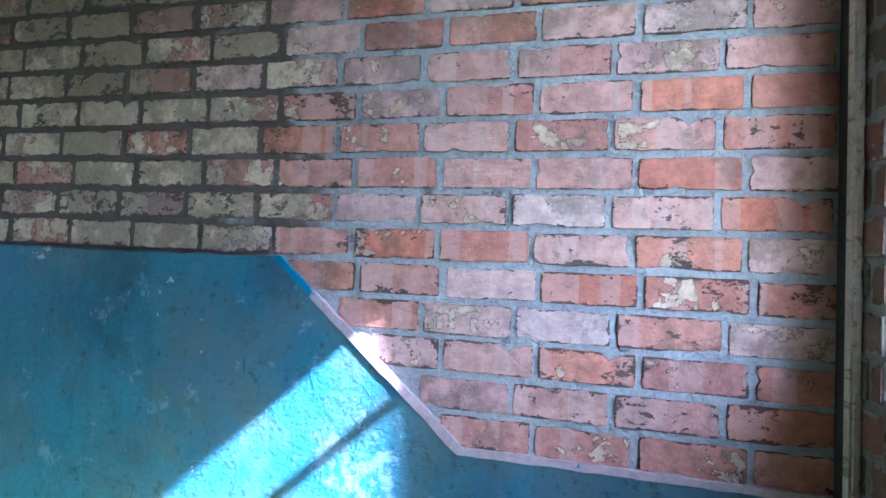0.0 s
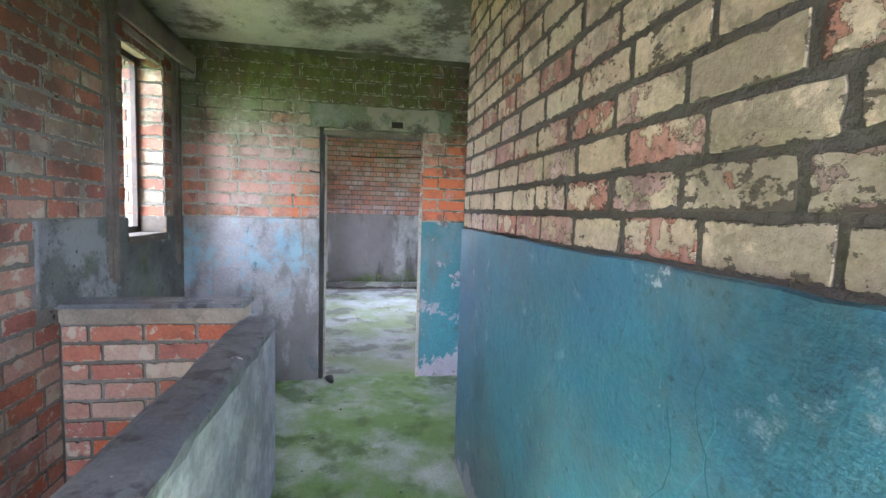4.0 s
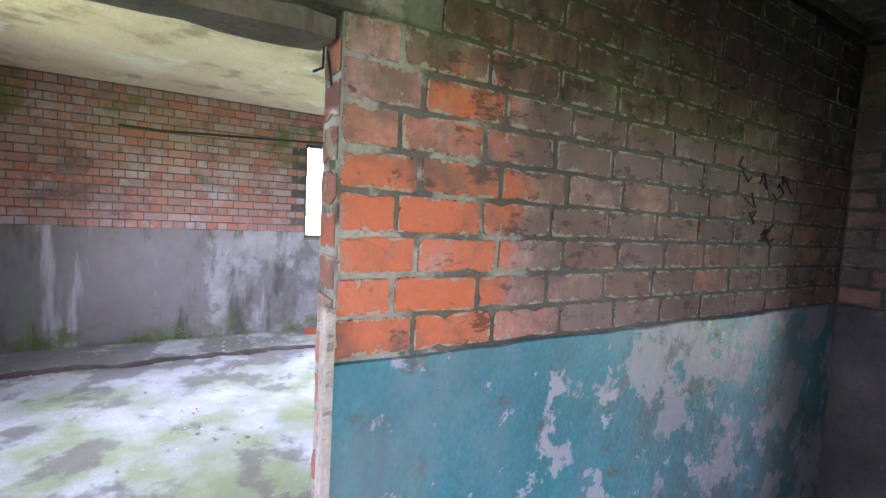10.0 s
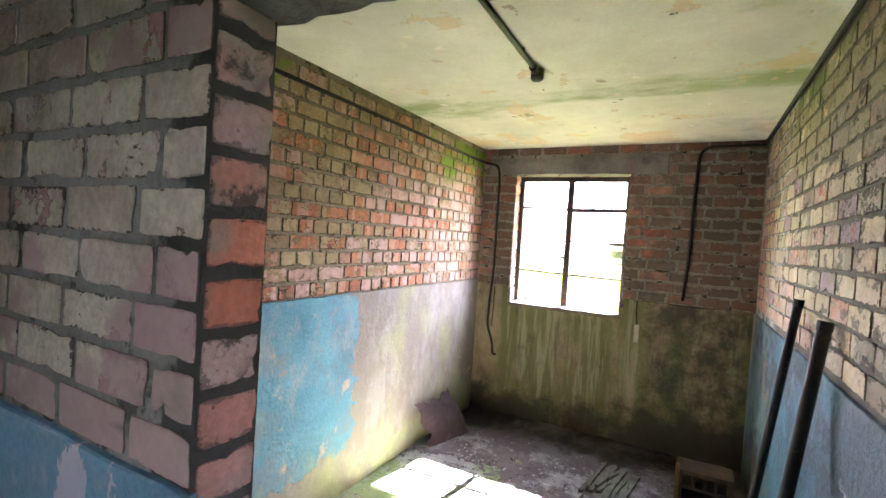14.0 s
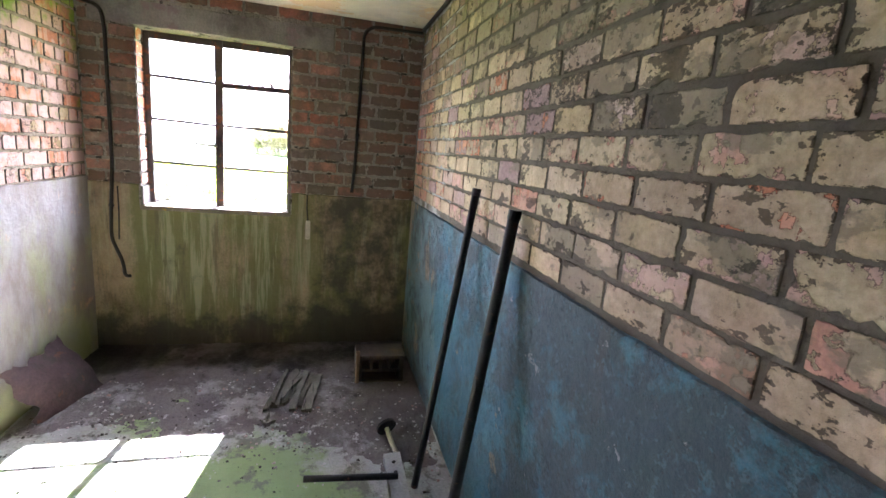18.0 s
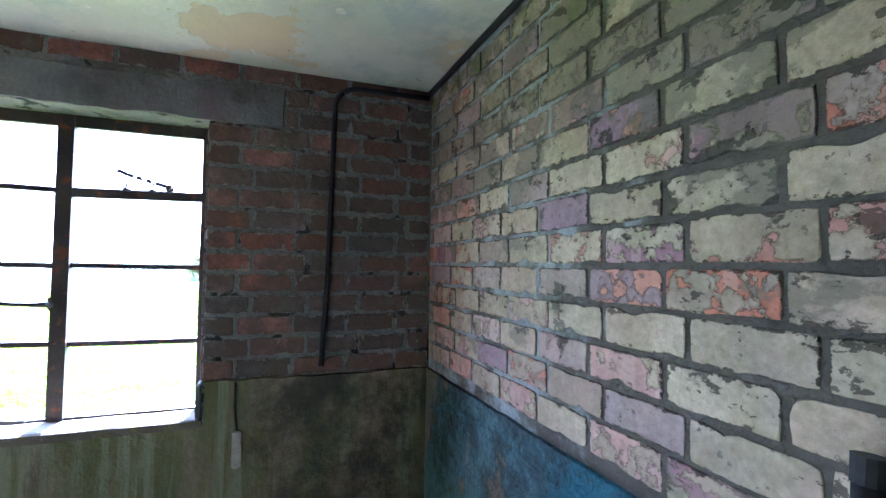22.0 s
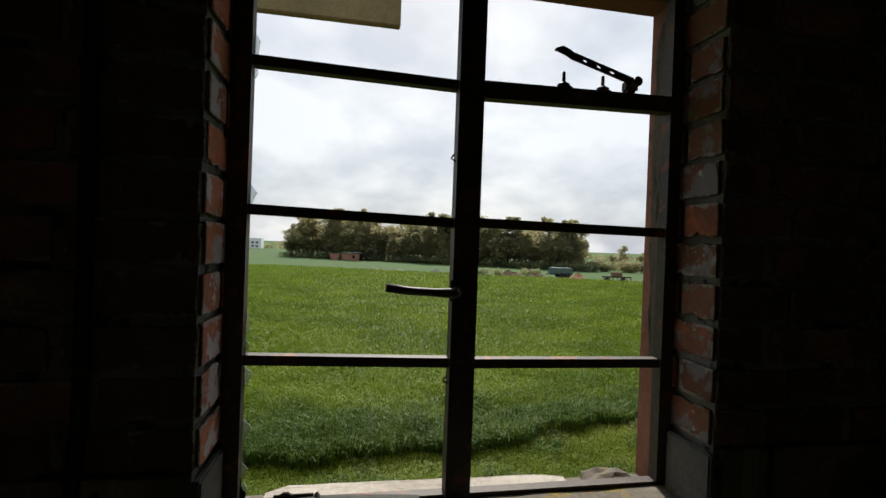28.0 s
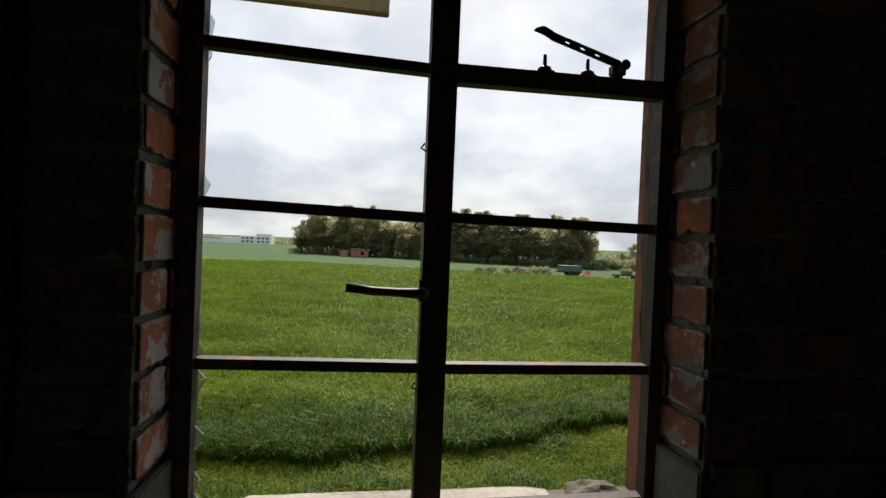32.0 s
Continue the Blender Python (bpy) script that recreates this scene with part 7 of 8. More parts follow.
rubble("floor_crumbs", 900, (1.5, 5.15), (0.14, 2.44), 0.009, 62, "plaster crumbs along the floor", lambda x, y: 1.0 if y < 0.3 or y > 2.3 else 0.12, material=mat_pale_rubble)
rubble("floor_flakes", 420, (3.6, 4.75), (0.2, 2.2), 0.011, 67, "pale plaster flakes scattered over the black grit", lambda x, y: 0.15 + 0.85 * (noise.noise(Vector((x * 2.3, y * 2.3, 7))) > 0.1), z=0.012, material=mat_pale_rubble)
rubble("corridor_crumbs", 260, (0.05, 3.7), (-0.9, 2.3), 0.010, 63, "small stones on the mossy floor", lambda x, y: 1.0 if (y < -0.8 or x < 0.2) else 0.15)
rubble("far_crumbs", 900, (-5.1, -0.4), (-1.8, 2.8), 0.016, 64, "plaster flakes on the far room floor", lambda x, y: 0.1 + 0.9 * (noise.noise(Vector((x * 1.3, y * 1.3, 0))) > 0.05), material=mat_pale_rubble)
rubble("bright_room_rubble", 1500, (-2.4, 5.0), (2.9, 8.45), 0.022, 65, "brick and plaster rubble strewn on the pale floor", lambda x, y: 0.03 + (0.9 if y > 7.9 else 0) + 0.5 * (noise.noise(Vector((x * 0.9, y * 0.9, 3))) > 0.2), material=mat_pale_rubble)
shoe = bmesh.new()
tube(shoe, [(0.05, -0.80, 0.03), (0.08, -0.77, 0.035), (0.13, -0.75, 0.022)], [0.018, 0.032, 0.014], 8)
tagged(new("dark_stone", mesh_of("dark_stone", shoe, mat_iron, True)), "small dark lump of debris by the door jamb", "debris")
can = tube(bmesh.new(), [(0.10, 2.33, 0.001), (0.10, 2.33, 0.10), (0.10, 2.33, 0.105)], [0.05, 0.05, 0.044], 16)
tagged(new("tin_can", mesh_of("tin_can", can, mat_steel, True)), "rusty tin standing in the dark corner", "tin")

# raised ragged line of loose screed on the far room floor
bm = bmesh.new()
last = None
for i in range(150):
    y = -1.72 + 3.0 * i / 149
    x = -4.44 + 0.10 * noise.noise(Vector((y * 2.2, 3, 1))) + 0.03 * noise.noise(Vector((y * 9, 3, 5)))
    w = 0.055 + 0.05 * noise.noise(Vector((y * 3.1, 8, 2))) + 0.02 * noise.noise(Vector((y * 17, 8, 2)))
    h = 0.030 + 0.014 * noise.noise(Vector((y * 6, 1, 4)))
    row = [bm.verts.new((x + u * max(w, 0.02), y, z)) for u, z in ((-1.0, 0.0015), (-0.55, h * 0.8), (0.2, h), (0.75, h * 0.55), (1.0, 0.0015))]
    if last:
        for j in range(4):
            bm.faces.new((last[j], last[j + 1], row[j + 1], row[j]))
    last = row
tagged(new("screed_edge", mesh_of("screed_edge", bm, surface("brown_screed", ((0.045, 0.034, 0.032), (0.10, 0.08, 0.075)), [(GRIME, dict(scale=14, lo=0.52, hi=0.64, detail=8, amount=0.8))], 0.95, bump=(40, 0.8, 0.01)))), "dark curled edge of loose floor screed", "debris", kind="stuff")
solid("stray_brick", bevel(box(-0.1, 0.1, -0.05, 0.05, 0, 0.07), 0.006), surface("red_stray_brick", ((0.4, 0.12, 0.07), (0.46, 0.18, 0.1)), [dirt], 0.9), (-5.0, 1.3, 0.001), "red brick lying by the far wall", "brick", rz=70)
# moss heap at the foot of the far wall
bm = bmesh.new()
for _ in range(500):
    a, b = rng.gauss(0, 0.28), abs(rng.gauss(0, 0.05))
    s = rng.uniform(0.01, 0.03)
    z = rng.uniform(0.0, 0.2) * max(0, 1 - abs(a) * 1.6)
    p = Vector((-5.22 + b, -0.35 + a, z))
    v = [bm.verts.new(p + Vector((rng.uniform(-s, s), rng.uniform(-s, s), rng.uniform(0, s)))) for _ in range(3)]
    bm.faces.new(v)
tagged(new("moss", mesh_of("moss", bm, surface("bright_moss", ((0.08, 0.16, 0.02), (0.16, 0.26, 0.04)), (), 0.95))), "bright green moss growing at the wall's foot", "moss", kind="stuff")
# far window
fwin = tagged(new("window_4"), "steel window in the far room wall", "window", kind="structure")
for a, b, w in (((-5.36, 1.24, 1.22), (-5.36, 1.24, 2.45), 0.045), ((-5.36, 2.38, 1.22), (-5.36, 2.38, 2.45), 0.045), ((-5.36, 1.22, 1.24), (-5.36, 2.4, 1.24), 0.045), ((-5.36, 1.22, 2.43), (-5.36, 2.4, 2.43), 0.045), ((-5.36, 1.9, 1.22), (-5.36, 1.9, 2.45), 0.05)):
    one_bar("window_frame", a, b, w, 0.03, fwin)
for z in (1.53, 1.84, 2.14):
    one_bar("glazing_bar", (-5.36, 1.24, z), (-5.36, 2.38, z), 0.02, 0.025, fwin)

# ---- bright room: window band, toppled chair ----
band = tagged(new("window_5"), "long band of rusted steel windows, casements standing open", "window", kind="structure")
for x in (-2.28, -1.2, -0.62, 0.47, 1.55, 2.64, 3.73, 4.85):
    one_bar("window_frame", (x, 8.66, 0.52), (x, 8.66, 2.45), 0.03, 0.03, band, "y")
for z in (0.54, 1.88, 2.43):
    one_bar("transom", (-2.3, 8.66, z), (4.9, 8.66, z), 0.022, 0.03, band, "y") if z != 1.88 else None
for x0, x1, o in ((-0.60, -0.05, -0.22), (0.49, 1.04, -0.05), (1.06, 1.53, 0.16), (-1.18, -0.64, 0.12), (2.66, 3.2, -0.2), (-2.2, -1.6, 0.1)):
    cs = part("casement_stile", bar(bmesh.new(), (x1, 8.66 + o, 0.58), (x1, 8.66 + o, 1.86), 0.034, 0.025, "y"), mat_steel, band)
    for z in (0.60, 0.9, 1.22, 1.54, 1.84):
        part("casement_rail", tube(bmesh.new(), [(x0, 8.66, z), (x1, 8.66 + o, z)], 0.014, 6), mat_steel, band)
bm = bevel(box(-2.4, 5.0, 8.48, 8.9, 0.46, 0.52), 0.008)
setting("window_sill_5", bm, mat_sill, "pale broken sill under the window band", "sill")
setting("head_beam", bevel(box(-2.6, XE, 8.3, 8.56, 2.45, 2.84), 0.01), mat_ceiling_far, "cream concrete beam over the window band", "beam")
setting("cross_beam", bevel(box(-2.6, XE, 5.2, 5.4, 2.66, 2.84), 0.01), mat_ceiling_far, "cream concrete ceiling beam", "beam")
setting("head_flashing", bevel(box(0.55, 1.9, 8.5, 8.62, 2.40, 2.455), 0.006), mat_iron, "dark torn strip under the beam", "trim")
ch = thing("toppled_chair", (-0.2, 6.28, 0.0), "toppled upholstered chair showing wooden slats and torn grey cover", "chair", rz=-12)
mat_cloth = surface("grey_blue_cloth", ((0.12, 0.14, 0.19), (0.2, 0.22, 0.28)), [dirt], 0.9, bump=(30, 0.6, 0.01))
mat_orange = surface("orange_wood", ((0.36, 0.15, 0.04), (0.48, 0.23, 0.07)), [dirt], 0.6)
part("seat_cover", bevel(box(-0.26, 0.26, -0.05, 0.30, 0.002, 0.10), 0.03), mat_cloth, ch, "grey cloth cover")
part("back_panel", bevel(box(-0.25, 0.25, 0.22, 0.30, 0.09, 0.34), 0.02), mat_cloth, ch)
for k in range(5):
    x = -0.20 + 0.075 * k
    part("slat", bevel(box(x, x + 0.045, 0.16, 0.20, 0.09, 0.33), 0.006), mat_orange, ch, "orange wooden slat")
for z in (0.14, 0.23, 0.31):
    part("cross_slat", bevel(box(-0.22, 0.16, 0.19, 0.215, z, z + 0.03), 0.005), mat_orange, ch)
for x in (-0.17, 0.10):
    part("leg", tube(bmesh.new(), [(x, 0.05, 0.09), (x, 0.0, 0.30), (x, 0.06, 0.46)], 0.022, 8), mat_wood, ch, "dark round leg", True)
part("torn_cover", bevel(box(0.20, 0.33, -0.02, 0.28, 0.002, 0.30), 0.045), surface("pale_torn_cloth", ((0.32, 0.33, 0.4), (0.45, 0.46, 0.52)), [dirt], 0.9), ch, "pale torn cloth")
for a, b in (((0.55, 8.1, 0.02), (2.6, 7.75, 0.025)), ((0.8, 7.75, 0.015), (2.7, 7.5, 0.02))):
    tagged(new("iron_rod", mesh_of("iron_rod", tube(bmesh.new(), [a, b], 0.014, 8), mat_steel)), "rusty iron rod lying among the rubble", "rod", "rods on the floor")
# soot scrawl on the west wall
bm = bmesh.new()
for k in range(9):
    y, z = 1.62 + rng.uniform(-0.10, 0.16), 1.66 + rng.uniform(-0.12, 0.2)
    pts = [(0.004, y, z)]
    for _ in range(6):
        y, z = y + rng.uniform(-0.05, 0.05), z + rng.uniform(-0.04, 0.04)
        pts.append((0.004, y, z))
    tube(bm, pts, 0.003, 4)
tagged(new("soot_scrawl", mesh_of("soot_scrawl", bm, surface("soot", ((0.01, 0.01, 0.01), (0.025, 0.024, 0.022)), (), 0.95))), "black soot scrawl on the brick wall", "soot mark", kind="stuff")

# ---- outside ----
def mound(x, y):
    return 0.20 * math.exp(-((y + 5.0) / 2.6) ** 2 - ((x - 13.9) / 1.3) ** 2) + 0.10 * math.exp(-((y - 0.3) / 2.0) ** 2 - ((x - 12.8) / 1.0) ** 2) + 0.04 * noise.noise(Vector((x * 1.3, y * 1.3, 4)))


def land(x):
    """The field falls gently away from the building."""
    return GROUND - 0.012 * min(max(0.0, x - 15.0), 320.0)


def ground_mesh():
    xs = [-2600, -300, -60, 4] + [5 + 0.6 * i for i in range(26)] + [25, 40, 80, 150, 300, 800, 2600]
    ys = [-2600, -700, -250, -90, -40, -20] + [-14 + 0.7 * i for i in range(42)] + [20, 40, 90, 250, 700, 2600]
    bm = bmesh.new()
    g = [[bm.verts.new((x, y, land(x) + mound(x, y))) for y in ys] for x in xs]
    for i in range(len(xs) - 1):
        for j in range(len(ys) - 1):
            bm.faces.new((g[i][j], g[i + 1][j], g[i + 1][j + 1], g[i][j + 1]))
    return bm


k = Tree("green_field")
c = k.ramp(k.step(k.noise(0.10, 7, 0.6, (0.7, 0.7, 1)), 0.3, 0.7), ((0.115, 0.175, 0.013), (0.15, 0.21, 0.020)))
c = k.mix(k.math("MULTIPLY", k.mask(0.35, 0.5, 0.62, 7, 0.7, (1, 0.5, 1), 3.0), 0.6), c, (0.075, 0.12, 0.01))
c = k.mix(k.math("MULTIPLY", k.mask(2.2, 0.5, 0.66, 4, 0.7, (1, 0.7, 1), 8.0), 0.4), c, (0.06, 0.10, 0.008))
far_side = k.math("MULTIPLY_ADD", k.sep.outputs["Y"], -0.5, k.sep.outputs["X"])
c = k.mix(k.math("MULTIPLY", k.step(far_side, 103.6, 104.4), 0.9), c, (0.045, 0.085, 0.03))
c = k.mix(k.step(k.math("ABSOLUTE", k.math("SUBTRACT", far_side, 103.4)), 1.3, 0.6), c, (0.15, 0.15, 0.06))
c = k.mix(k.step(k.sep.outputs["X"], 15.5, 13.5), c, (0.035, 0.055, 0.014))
mat_field = k.done(c, 0.95, None, spec=0.1)
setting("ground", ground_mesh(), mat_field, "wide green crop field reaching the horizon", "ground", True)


def crop_edge(y):
    return 14.0 + 1.75 / (1 + math.exp((y + 3.4) * 0.85)) + 0.16 * math.sin(y * 1.7) + 0.1 * math.sin(y * 4.1)


def grass_mesh(name, seed, count, near, far, spread, height, width, keep, droop=0.9):
    """Arching blades, thinning out with distance; keep(x, y) says where they grow."""
    r = np.random.default_rng(seed)
    u = r.random(count)
    x = near * (far / near) ** u
    y = 1.8 + (r.random(count) * 2 - 1) * spread * (x - 4.0) - 0.12 * (x - 4)
    ok = np.array([keep(a, b) for a, b in zip(x, y)])
    x, y = x[ok], y[ok]
    n = len(x)
    far_f = np.clip((x - 10) / 45, 0, 1)
    clump = np.array([noise.noise(Vector((a * 0.55, b * 0.55, 2))) + 0.6 * noise.noise(Vector((a * 2.3, b * 2.3, 5))) for a, b in zip(x, y)])
    h = height * (0.55 + 0.5 * r.random(n)) * (1.0 + 0.22 * clump)
    w = width * (0.7 + 0.6 * r.random(n)) * (1 + 3.2 * far_f)
    z = np.array([land(a) + mound(a, b) for a, b in zip(x, y)])
    ang = r.random(n) * math.pi * 2
    arch = h * droop * (0.15 + 0.85 * r.random(n))
    lx, ly = np.cos(ang) * arch, np.sin(ang) * arch
    dx, dy = -np.sin(ang) * w, np.cos(ang) * w
    v = np.empty((n, 5, 3))
    v[:, 0] = np.stack((x - dx * 0.7, y - dy * 0.7, z), 1)
    v[:, 1] = np.stack((x + dx * 0.7, y + dy * 0.7, z), 1)
    v[:, 2] = np.stack((x + dx + lx * 0.32, y + dy + ly * 0.32, z + h * 0.78), 1)
    v[:, 3] = np.stack((x - dx + lx * 0.32, y - dy + ly * 0.32, z + h * 0.78), 1)
    v[:, 4] = np.stack((x + lx, y + ly, z + h * (0.72 + 0.32 * r.random(n))), 1)
    base = np.arange(n)[:, None] * 5
    quads = (base + np.array((0, 1, 2, 3))).tolist()
    tris = (base + np.array((3, 2, 4))).tolist()
    me = bpy.data.meshes.new(name)
    me.from_pydata(v.reshape(-1, 3).tolist(), [], quads + tris)
    return me


def thin_leaf(k, c, rough, through_light):
    """A leaf that lets part of the light through."""
    m = k.done(c, rough, None, spec=0.06)
    tl = k.t.nodes.new("ShaderNodeBsdfTranslucent")
    k.put(tl.inputs["Color"], c)
    mx = k.t.nodes.new("ShaderNodeMixShader")
    mx.inputs[0].default_value = through_light
    k.t.links.new(k.b.outputs[0], mx.inputs[1])
    k.t.links.new(tl.outputs[0], mx.inputs[2])
    k.t.links.new(mx.outputs[0], k.t.nodes["Material Output"].inputs["Surface"])
    return m


def grass_material(name, low, high, tip, through_light=0.4, gap_shade=None):
    k = Tree(name)
    c = k.ramp(k.random(True), (low, high, low))
    c = k.mix(k.math("MULTIPLY", k.mask(0.3, 0.42, 0.62, 6, 0.65, (1.0, 0.6, 1.0)), 0.7), c, tip)
    # near crop darkened: the shade between blades is put into its colour
    if gap_shade:
        c = k.mix(k.mask(0.8, 0.62, 0.9, 6, 0.65, grads=(("x", 20.0, 15.0, 0.34),)), c, gap_shade)
    return thin_leaf(k, c, 0.5, through_light)


def in_field(x, y):
    return crop_edge(y) < x < 103 + 0.5 * y and min(abs(x - 34 - 0.62 * y - 0.004 * y * y - q) for q in (0.0, 2.0, 24.0, 26.2)) > 0.28


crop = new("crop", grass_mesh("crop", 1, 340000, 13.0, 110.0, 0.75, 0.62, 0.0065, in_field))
crop.data.materials.append(grass_material("crop_leaf", (0.066, 0.110, 0.006), (0.130, 0.192, 0.010), (0.193, 0.254, 0.018), gap_shade=(0.06, 0.105, 0.010)))
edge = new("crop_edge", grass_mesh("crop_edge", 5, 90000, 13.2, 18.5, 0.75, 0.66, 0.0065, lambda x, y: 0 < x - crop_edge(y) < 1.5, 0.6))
# darker copy of the crop leaf, with the front's shade in its colour
edge.data.materials.append(grass_material("crop_edge_leaf_shaded", (0.038, 0.07, 0.009), (0.073, 0.12, 0.015), (0.075, 0.12, 0.02), 0.3))
tagged(edge, "dense front of the cereal crop, its shade put into the leaf colour", "crop", kind="stuff")
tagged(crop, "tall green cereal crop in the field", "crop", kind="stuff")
verge = new("verge_grass", grass_mesh("verge_grass", 2, 150000, 9.5, 16.8, 0.85, 0.27, 0.0045, lambda x, y: x < crop_edge(y) + 0.15, 1.25))
verge.data.materials.append(grass_material("verge_leaf", (0.10, 0.15, 0.008), (0.165, 0.21, 0.014), (0.215, 0.24, 0.032)))
tagged(verge, "bright tussocky grass on the bank before the crop", "grass", kind="stuff")
weeds = new("verge_weeds", grass_mesh("verge_weeds", 9, 16000, 10.5, 15.8, 0.8, 0.40, 0.010, lambda x, y: x < crop_edge(y) and noise.noise(Vector((x * 0.9, y * 0.9, 11))) > 0.18, 0.9))
weeds.data.materials.append(grass_material("weed_leaf", (0.05, 0.095, 0.015), (0.085, 0.13, 0.03), (0.15, 0.14, 0.06)))
tagged(weeds, "darker clumps of coarse weeds in the verge", "weeds", kind="stuff")


def foliage(n, shape, leaf, seed):
    """Small leaf faces scattered through a few uneven lobes."""
    r = random.Random(seed)
    vs, fs = [], []
    for _ in range(n):
        c, rad = r.choice(shape)
        d = Vector((r.gauss(0, 1), r.gauss(0, 1), r.gauss(0, 1))).normalized() * rad * r.uniform(0.45, 1.0) ** 0.6
        p = Vector(c) + Vector((d.x, d.y, d.z * 0.85))
        a = Vector((r.gauss(0, 1), r.gauss(0, 1), r.gauss(0, 1))).normalized()
        b = a.orthogonal().normalized() * leaf * r.uniform(0.5, 1.2)
        e = a.cross(b).normalized() * leaf * r.uniform(0.5, 1.2)
        i = len(vs)
        vs += [p - b, p + e * 0.6, p + b, p - e]
        fs.append((i, i + 1, i + 2, i + 3))
    me = bpy.data.meshes.new("crown")
    me.from_pydata([tuple(v) for v in vs], [], fs)
    return me


def leaf_material(name, a, b, c):
    k = Tree(name)
    return thin_leaf(k, k.mix(1.0, k.ramp(k.random(True), (a, b, c)), k.ramp(k.random(), ((0.72, 0.74, 0.74), (1.2, 1.16, 1.06))), "MULTIPLY"), 0.8, 0.72)


# leaf colours lifted paler to stand in for distance haze
mat_leaf = leaf_material("hazed_spring_leaves", (0.29, 0.285, 0.155), (0.32, 0.305, 0.17), (0.31, 0.262, 0.17))
mat_leaf_fresh = leaf_material("fresh_green_leaves", (0.24, 0.28, 0.10), (0.29, 0.32, 0.12), (0.26, 0.27, 0.13))
mat_bark = surface("grey_bark", ((0.15, 0.135, 0.105), (0.24, 0.215, 0.17)), (), 0.95, bump=None)
trees = []
for s in range(6):
    r = random.Random(70 + s)
    t = thing("tree", (0, 0, 0), "tall broadleaf tree in thin spring leaf at the wood's edge", "tree", "trees of the far wood")
    H = 13.0
    bm = bmesh.new()
    tube(bm, [(0, 0, -0.3), (0.1, 0.1, 3), (r.uniform(-0.5, 0.5), r.uniform(-0.5, 0.5), 7), (r.uniform(-0.8, 0.8), 0, 11.5)], [0.34, 0.27, 0.18, 0.05], 7)
    lobes = []
    for i in range(14):
        z = r.uniform(2.6, 10.8)
        a = r.uniform(0, 6.3)
        q = r.uniform(1.5, 3.4) * (1.0 if z < 8 else 0.6)
        e = (q * math.cos(a), q * math.sin(a), z + r.uniform(0.5, 1.8))
        tube(bm, [(0, 0, z - 0.8), (e[0] * 0.5, e[1] * 0.5, z), e], [0.11, 0.07, 0.02], 5)
        lobes.append((e, r.uniform(1.2, 2.4)))
        for k in range(4):
            lobes.append(((e[0] + r.gauss(0, 1.1), e[1] + r.gauss(0, 1.1), e[2] + r.gauss(0.3, 0.8)), r.uniform(0.5, 1.1)))
    lobes.append(((0, 0, 11.6), 1.8))
    lobes.append(((0, 0, 2.6), 2.0))
    part("trunk", bm, mat_bark, t)
    cr = new("crown", foliage(6500, lobes, 0.21, 80 + s))
    cr.data.materials.append(mat_leaf_fresh if s == 5 else mat_leaf)
    cr.parent = t
    trees.append(t)
rng = random.Random(21)


def wood_edge(b):
    """The near edge of the wood on the bearing b from the window."""
    x = (186.5 - 3.6 * b) / (1 - 0.8 * b)
    return x, 1.9 + b * (x - 4.5)


spots = []
for i in range(210):
    b = -0.505 + 0.642 * rng.random()
    x = wood_edge(b)[0] + rng.choice((0, 0, 3, 6, 10, 15, 22)) + rng.uniform(-1.5, 1.5)
    taper = min(1.0, 0.45 + (0.142 - b) / 0.045, 0.40 + (b + 0.515) / 0.05)
    spots.append((x, 1.9 + b * (x - 4.5), (1.67 + 0.0445 * (x - 4.5) - land(x)) / 13.1 * taper * rng.uniform(0.86, 1.03)))
for i in range(14):
    spots.append((165 + rng.uniform(-4, 14), -92 - i * 5.5 + rng.uniform(-3, 3), rng.uniform(0.42, 0.6)))
for i, (x, y, s) in enumerate(spots):
    m = pose(x, y, land(x), 0, 0, rng.uniform(0, 360)) @ Matrix.Diagonal((s * 1.05, s * 1.05, s, 1))
    if i < 6:
        trees[i].matrix_basis = m
    else:
        copy_thing(trees[5 if i % 9 == 0 else i % 5], m)


def bush(x, y, s, seed, leaf, label, name="bush"):
    r = random.Random(seed)
    b = thing(name, (x, y, land(x)), label, "bush")
    cr = new("crown", foliage(900, [((r.uniform(-1, 1) * s, r.uniform(-1, 1) * s, s * r.uniform(0.35, 0.8)), s * r.uniform(0.45, 0.75)) for _ in range(6)], 0.10 * s, seed))
    cr.data.materials.append(leaf)
    cr.parent = b
    st = tube(bmesh.new(), [(0, 0, -0.1), (0.1, 0, s * 0.8)], [0.06, 0.03], 6)
    part("stem", st, mat_bark, b)


# bush leaves paled in the same way, haze in the colour
mat_bush = leaf_material("bush_leaves", (0.20, 0.235, 0.13), (0.25, 0.275, 0.15), (0.28, 0.29, 0.17))
mat_gorse = leaf_material("yellow_flowers", (0.35, 0.3, 0.02), (0.5, 0.42, 0.03), (0.1, 0.15, 0.03))
for i in range(52):
    x, y = wood_edge(-0.515 + 0.655 * i / 51)
    bush(x - 3 + rng.uniform(-1.5, 1.5), y + rng.uniform(-1, 1), rng.uniform(1.3, 2.5), 200 + i, mat_bush, "dark green undergrowth along the wood's edge")
for i in range(30):
    bush(131 - 0.5 * i + rng.uniform(-2, 4), -66 - i * 2.4 + rng.uniform(-1, 1), rng.uniform(2.2, 3.2), 400 + i, mat_leaf if i % 3 else mat_bush, "tall grey-green hedge bush beyond the far field")
for x, y in ((92, -20), (91, -22), (90, -24), (92, -32), (93, -33.5)):
    bush(x, y, rng.uniform(0.9, 1.4), int(300 + y), mat_bush, "green scrub beside the earth heaps")
bush(93, -19, 0.8, 340, mat_gorse, "yellow flowering bush beside the earth heaps", "flowering_bush")


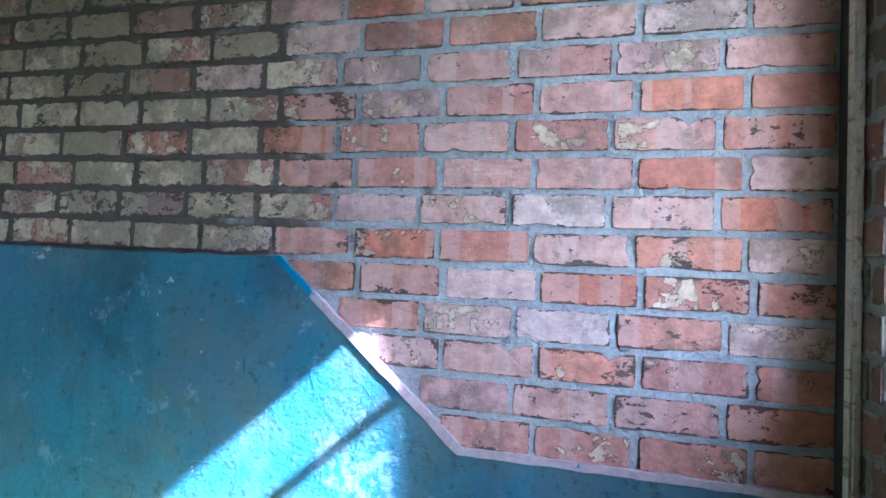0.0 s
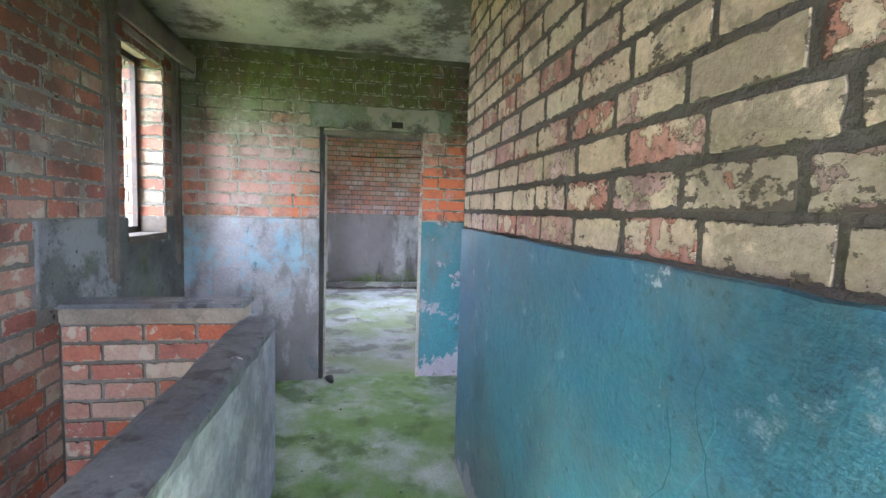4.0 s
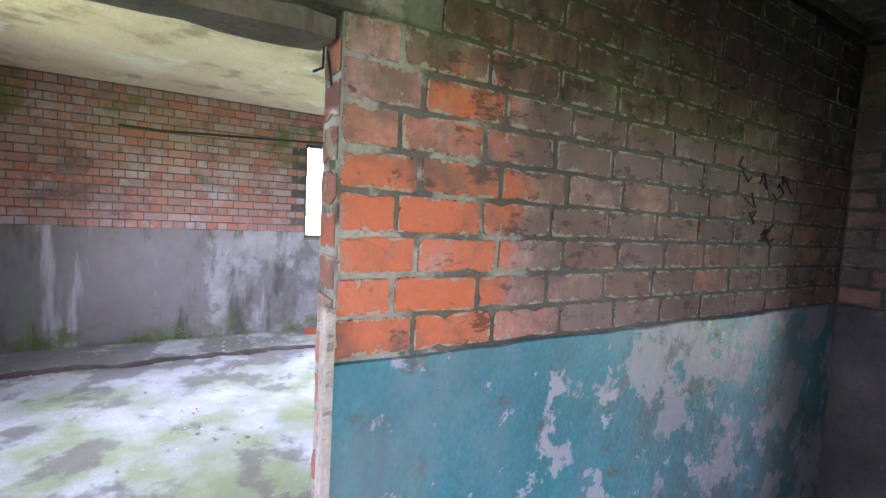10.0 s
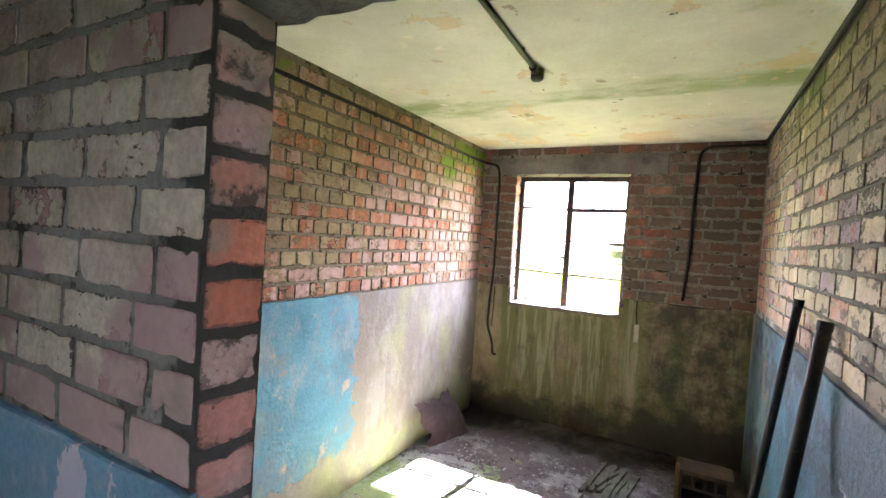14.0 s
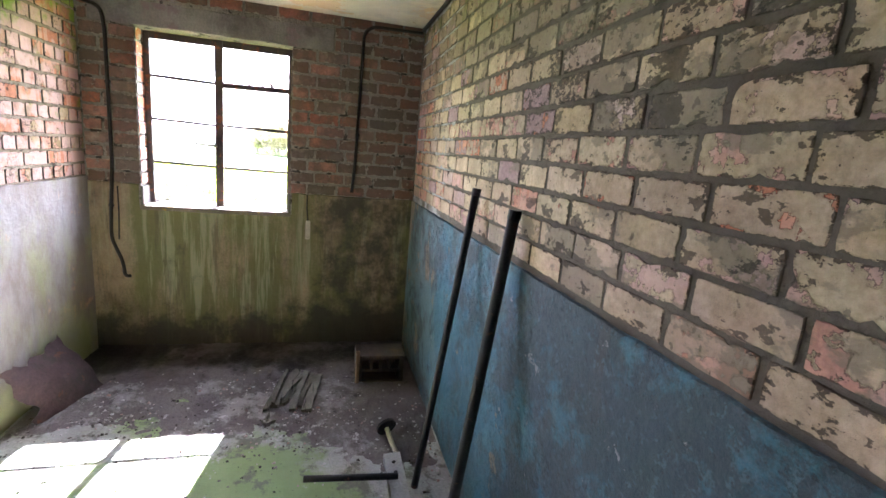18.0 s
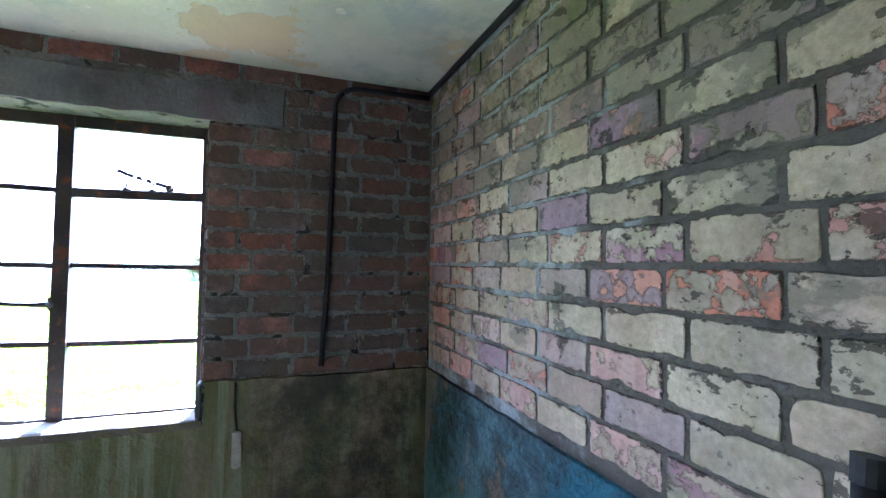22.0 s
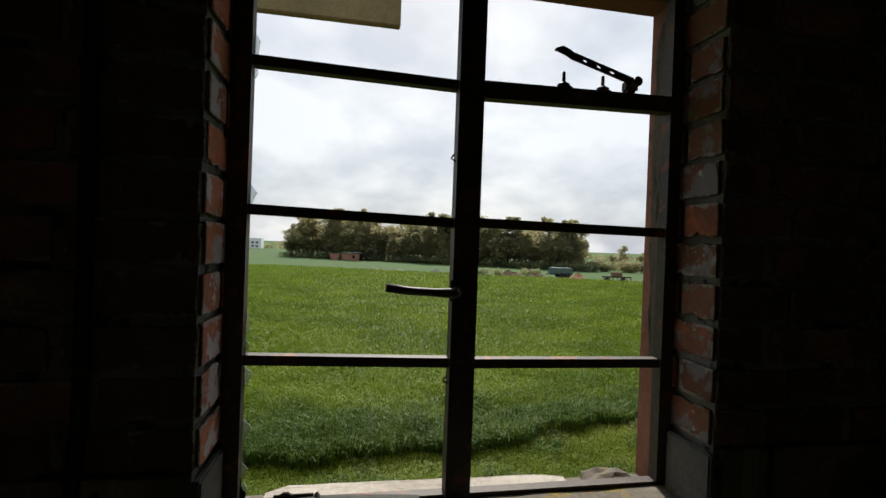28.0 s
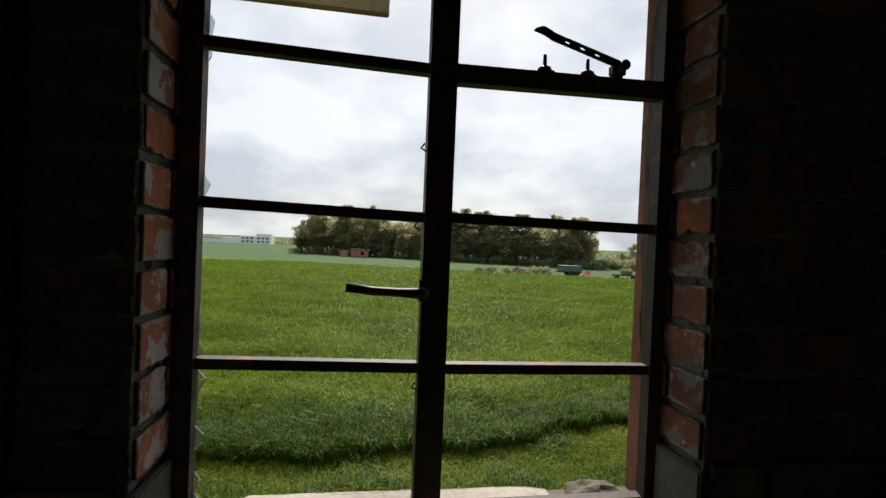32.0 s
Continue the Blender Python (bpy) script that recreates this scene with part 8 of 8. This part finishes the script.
far_rng = random.Random(17)
belt = new("distant_hedgerow", foliage(9000, [((445 + far_rng.uniform(-6, 6), y, land(445) + far_rng.uniform(1.0, 3.2)), far_rng.uniform(2.6, 4.6)) for y in range(-430, 260, 6)], 0.9, 19))
belt.data.materials.append(mat_leaf)
tagged(belt, "hazy line of distant hedges and trees on the horizon", "hedge", kind="stuff")


def heap(name, at, size, material, label, seed, cat="heap"):
    bm = bmesh.new()
    r = random.Random(seed)
    n, m = 22, 7
    g = []
    for j in range(m):
        f = j / (m - 1)
        g.append([bm.verts.new((math.cos(2 * math.pi * i / n) * size[0] * (1 - f) * r.uniform(0.8, 1.2), math.sin(2 * math.pi * i / n) * size[1] * (1 - f) * r.uniform(0.8, 1.2), size[2] * (f ** 0.8) * r.uniform(0.8, 1.1))) for i in range(n)])
    for a, b in zip(g, g[1:]):
        for i in range(n):
            bm.faces.new((a[i], a[(i + 1) % n], b[(i + 1) % n], b[i]))
    bm.faces.new(g[-1])
    return solid(name, bm, material, at, label, cat)


mat_earth = surface("brown_earth", ((0.1, 0.06, 0.035), (0.17, 0.11, 0.07)), (), 0.95, bump=(2, 0.5, 0.1))
mat_bricks_heap = surface("brick_rubble", ((0.28, 0.12, 0.07), (0.38, 0.2, 0.13)), (), 0.95, bump=(3, 0.8, 0.1))
heap("earth_mound", (90, -27, land(90)), (1.6, 3.4, 1.3), mat_earth, "brown mound of earth at the field's edge", 1)
heap("earth_mound", (91, -33, land(91)), (1.5, 2.6, 0.9), mat_earth, "long low mound of earth at the field's edge", 2)
heap("rubble_mound", (86.5, -39.5, land(86)), (1.4, 1.9, 1.25), mat_bricks_heap, "mound of orange brick rubble", 3)
for i, (x, y, q) in enumerate(((106, 1.0, 0.5), (105.5, -1.5, 0.6), (105, -4.5, 0.5), (104, -7, 0.4), (99, -14.5, 0.8))):
    heap("rubble_pile", (x, y, land(x)), (0.8, 1.7, q), mat_rubble, "low pale heap of stones", 40 + i)
setting("gravel_yard", box(77.5, 82, -52, -38.5, land(82) - 0.3, land(77.5) + 0.03), surface("pale_gravel", ((0.34, 0.30, 0.25), (0.42, 0.38, 0.32)), (), 0.95, bump=None), "pale gravel yard beyond the field", "pavement")
tr = thing("farm_trailer", (92, -38.5, land(92)), "teal tipping farm trailer parked beyond the field", "trailer", rz=88)
mat_teal = surface("teal_trailer_paint", ((0.05, 0.09, 0.08), (0.08, 0.125, 0.11)), (), 0.6, bump=None)
part("body", bevel(box(-2.2, 2.2, -1.1, 1.1, 0.8, 2.0), 0.05), mat_teal, tr)
part("chassis", box(-2.4, 2.9, -0.5, 0.5, 0.6, 0.8), mat_iron, tr)
for x in (-1.2, 0.2):
    for y in (-1.0, 1.0):
        part("wheel", tube(bmesh.new(), [(x, y - 0.15, 0.5), (x, y + 0.15, 0.5)], 0.5, 16), mat_iron, tr)
hr = thing("harrow", (80.5, -44.0, land(80.5) + 0.02), "dark farm harrow standing on the gravel", "farm machine", rz=80)
part("beam", box(-2.6, 2.6, -0.15, 0.15, 0.8, 1.05), mat_steel, hr)
for i in range(7):
    x = -2.4 + 0.8 * i
    part("tine", tube(bmesh.new(), [(x, 0, 0.85), (x, 0.5, 0.6), (x, 0.4, 0.02)], 0.07, 6), mat_steel, hr)
for x in (-1.4, 1.4):
    part("wheel", tube(bmesh.new(), [(x, -0.9, 0.45), (x, -0.65, 0.45)], 0.45, 14), mat_iron, hr)
part("hopper", bevel(box(-0.9, 0.9, -0.6, 0.4, 1.05, 1.7), 0.08), mat_earth, hr)
ru = thing("brick_ruin", (176, 6.0, land(176)), "low ruined red brick hut before the wood", "building")
mat_ruin = surface("ruin_brick", ((0.24, 0.11, 0.08), (0.32, 0.17, 0.12)), [dirt], 0.95, bump=None)
part("wall", wall_mesh("y", 0, 0.4, -5.5, 5.5, 0, 2.3, [(-3.6, -2.4, 0.8, 1.8), (1.0, 2.2, 0, 2.0)]), mat_ruin, ru)
part("wall", wall_mesh("x", -5.5, -5.1, 0, 6, 0, 2.6), mat_ruin, ru)
part("wall", wall_mesh("x", 5.1, 5.5, 0, 6, 0, 1.7), mat_ruin, ru)
part("roof", box(-0.2, 6.2, -5.7, 1.0, 2.6, 2.85), mat_concrete, ru)
fb = thing("white_building", (420, 96, land(420)), "white flat-roofed modern building on the horizon", "building")
mat_white = surface("white_render", ((0.7, 0.7, 0.7), (0.8, 0.8, 0.8)), (), 0.8, bump=None)
mat_dark_glass = surface("dark_window_glass", ((0.06, 0.08, 0.1), (0.1, 0.12, 0.14)), (), 0.2, bump=None)
for a in ((0, 12, -14, -2, 0, 9), (0, 12, -2, 12, 0, 6.5), (2, 12, 12, 26, 0, 5)):
    part("block", box(*a), mat_white, fb)
for z in (1.5, 4.5):
    for y in (-12, -8.5, -5, 0.5, 4, 7.5):
        part("window", box(-0.1, 0.05, y, y + 2.2, z, z + 1.6), mat_dark_glass, fb)
for i in range(3):
    b = thing("long_shed", (430 + 8 * i, 118 + 30 * i, land(430)), "long pale low building on the horizon", "building")
    part("wall", box(0, 10, 0, 26, 0, 4.2), mat_white, b)
    part("roof", box(-0.5, 10.5, -0.5, 26.5, 4.2, 4.6), mat_concrete, b)
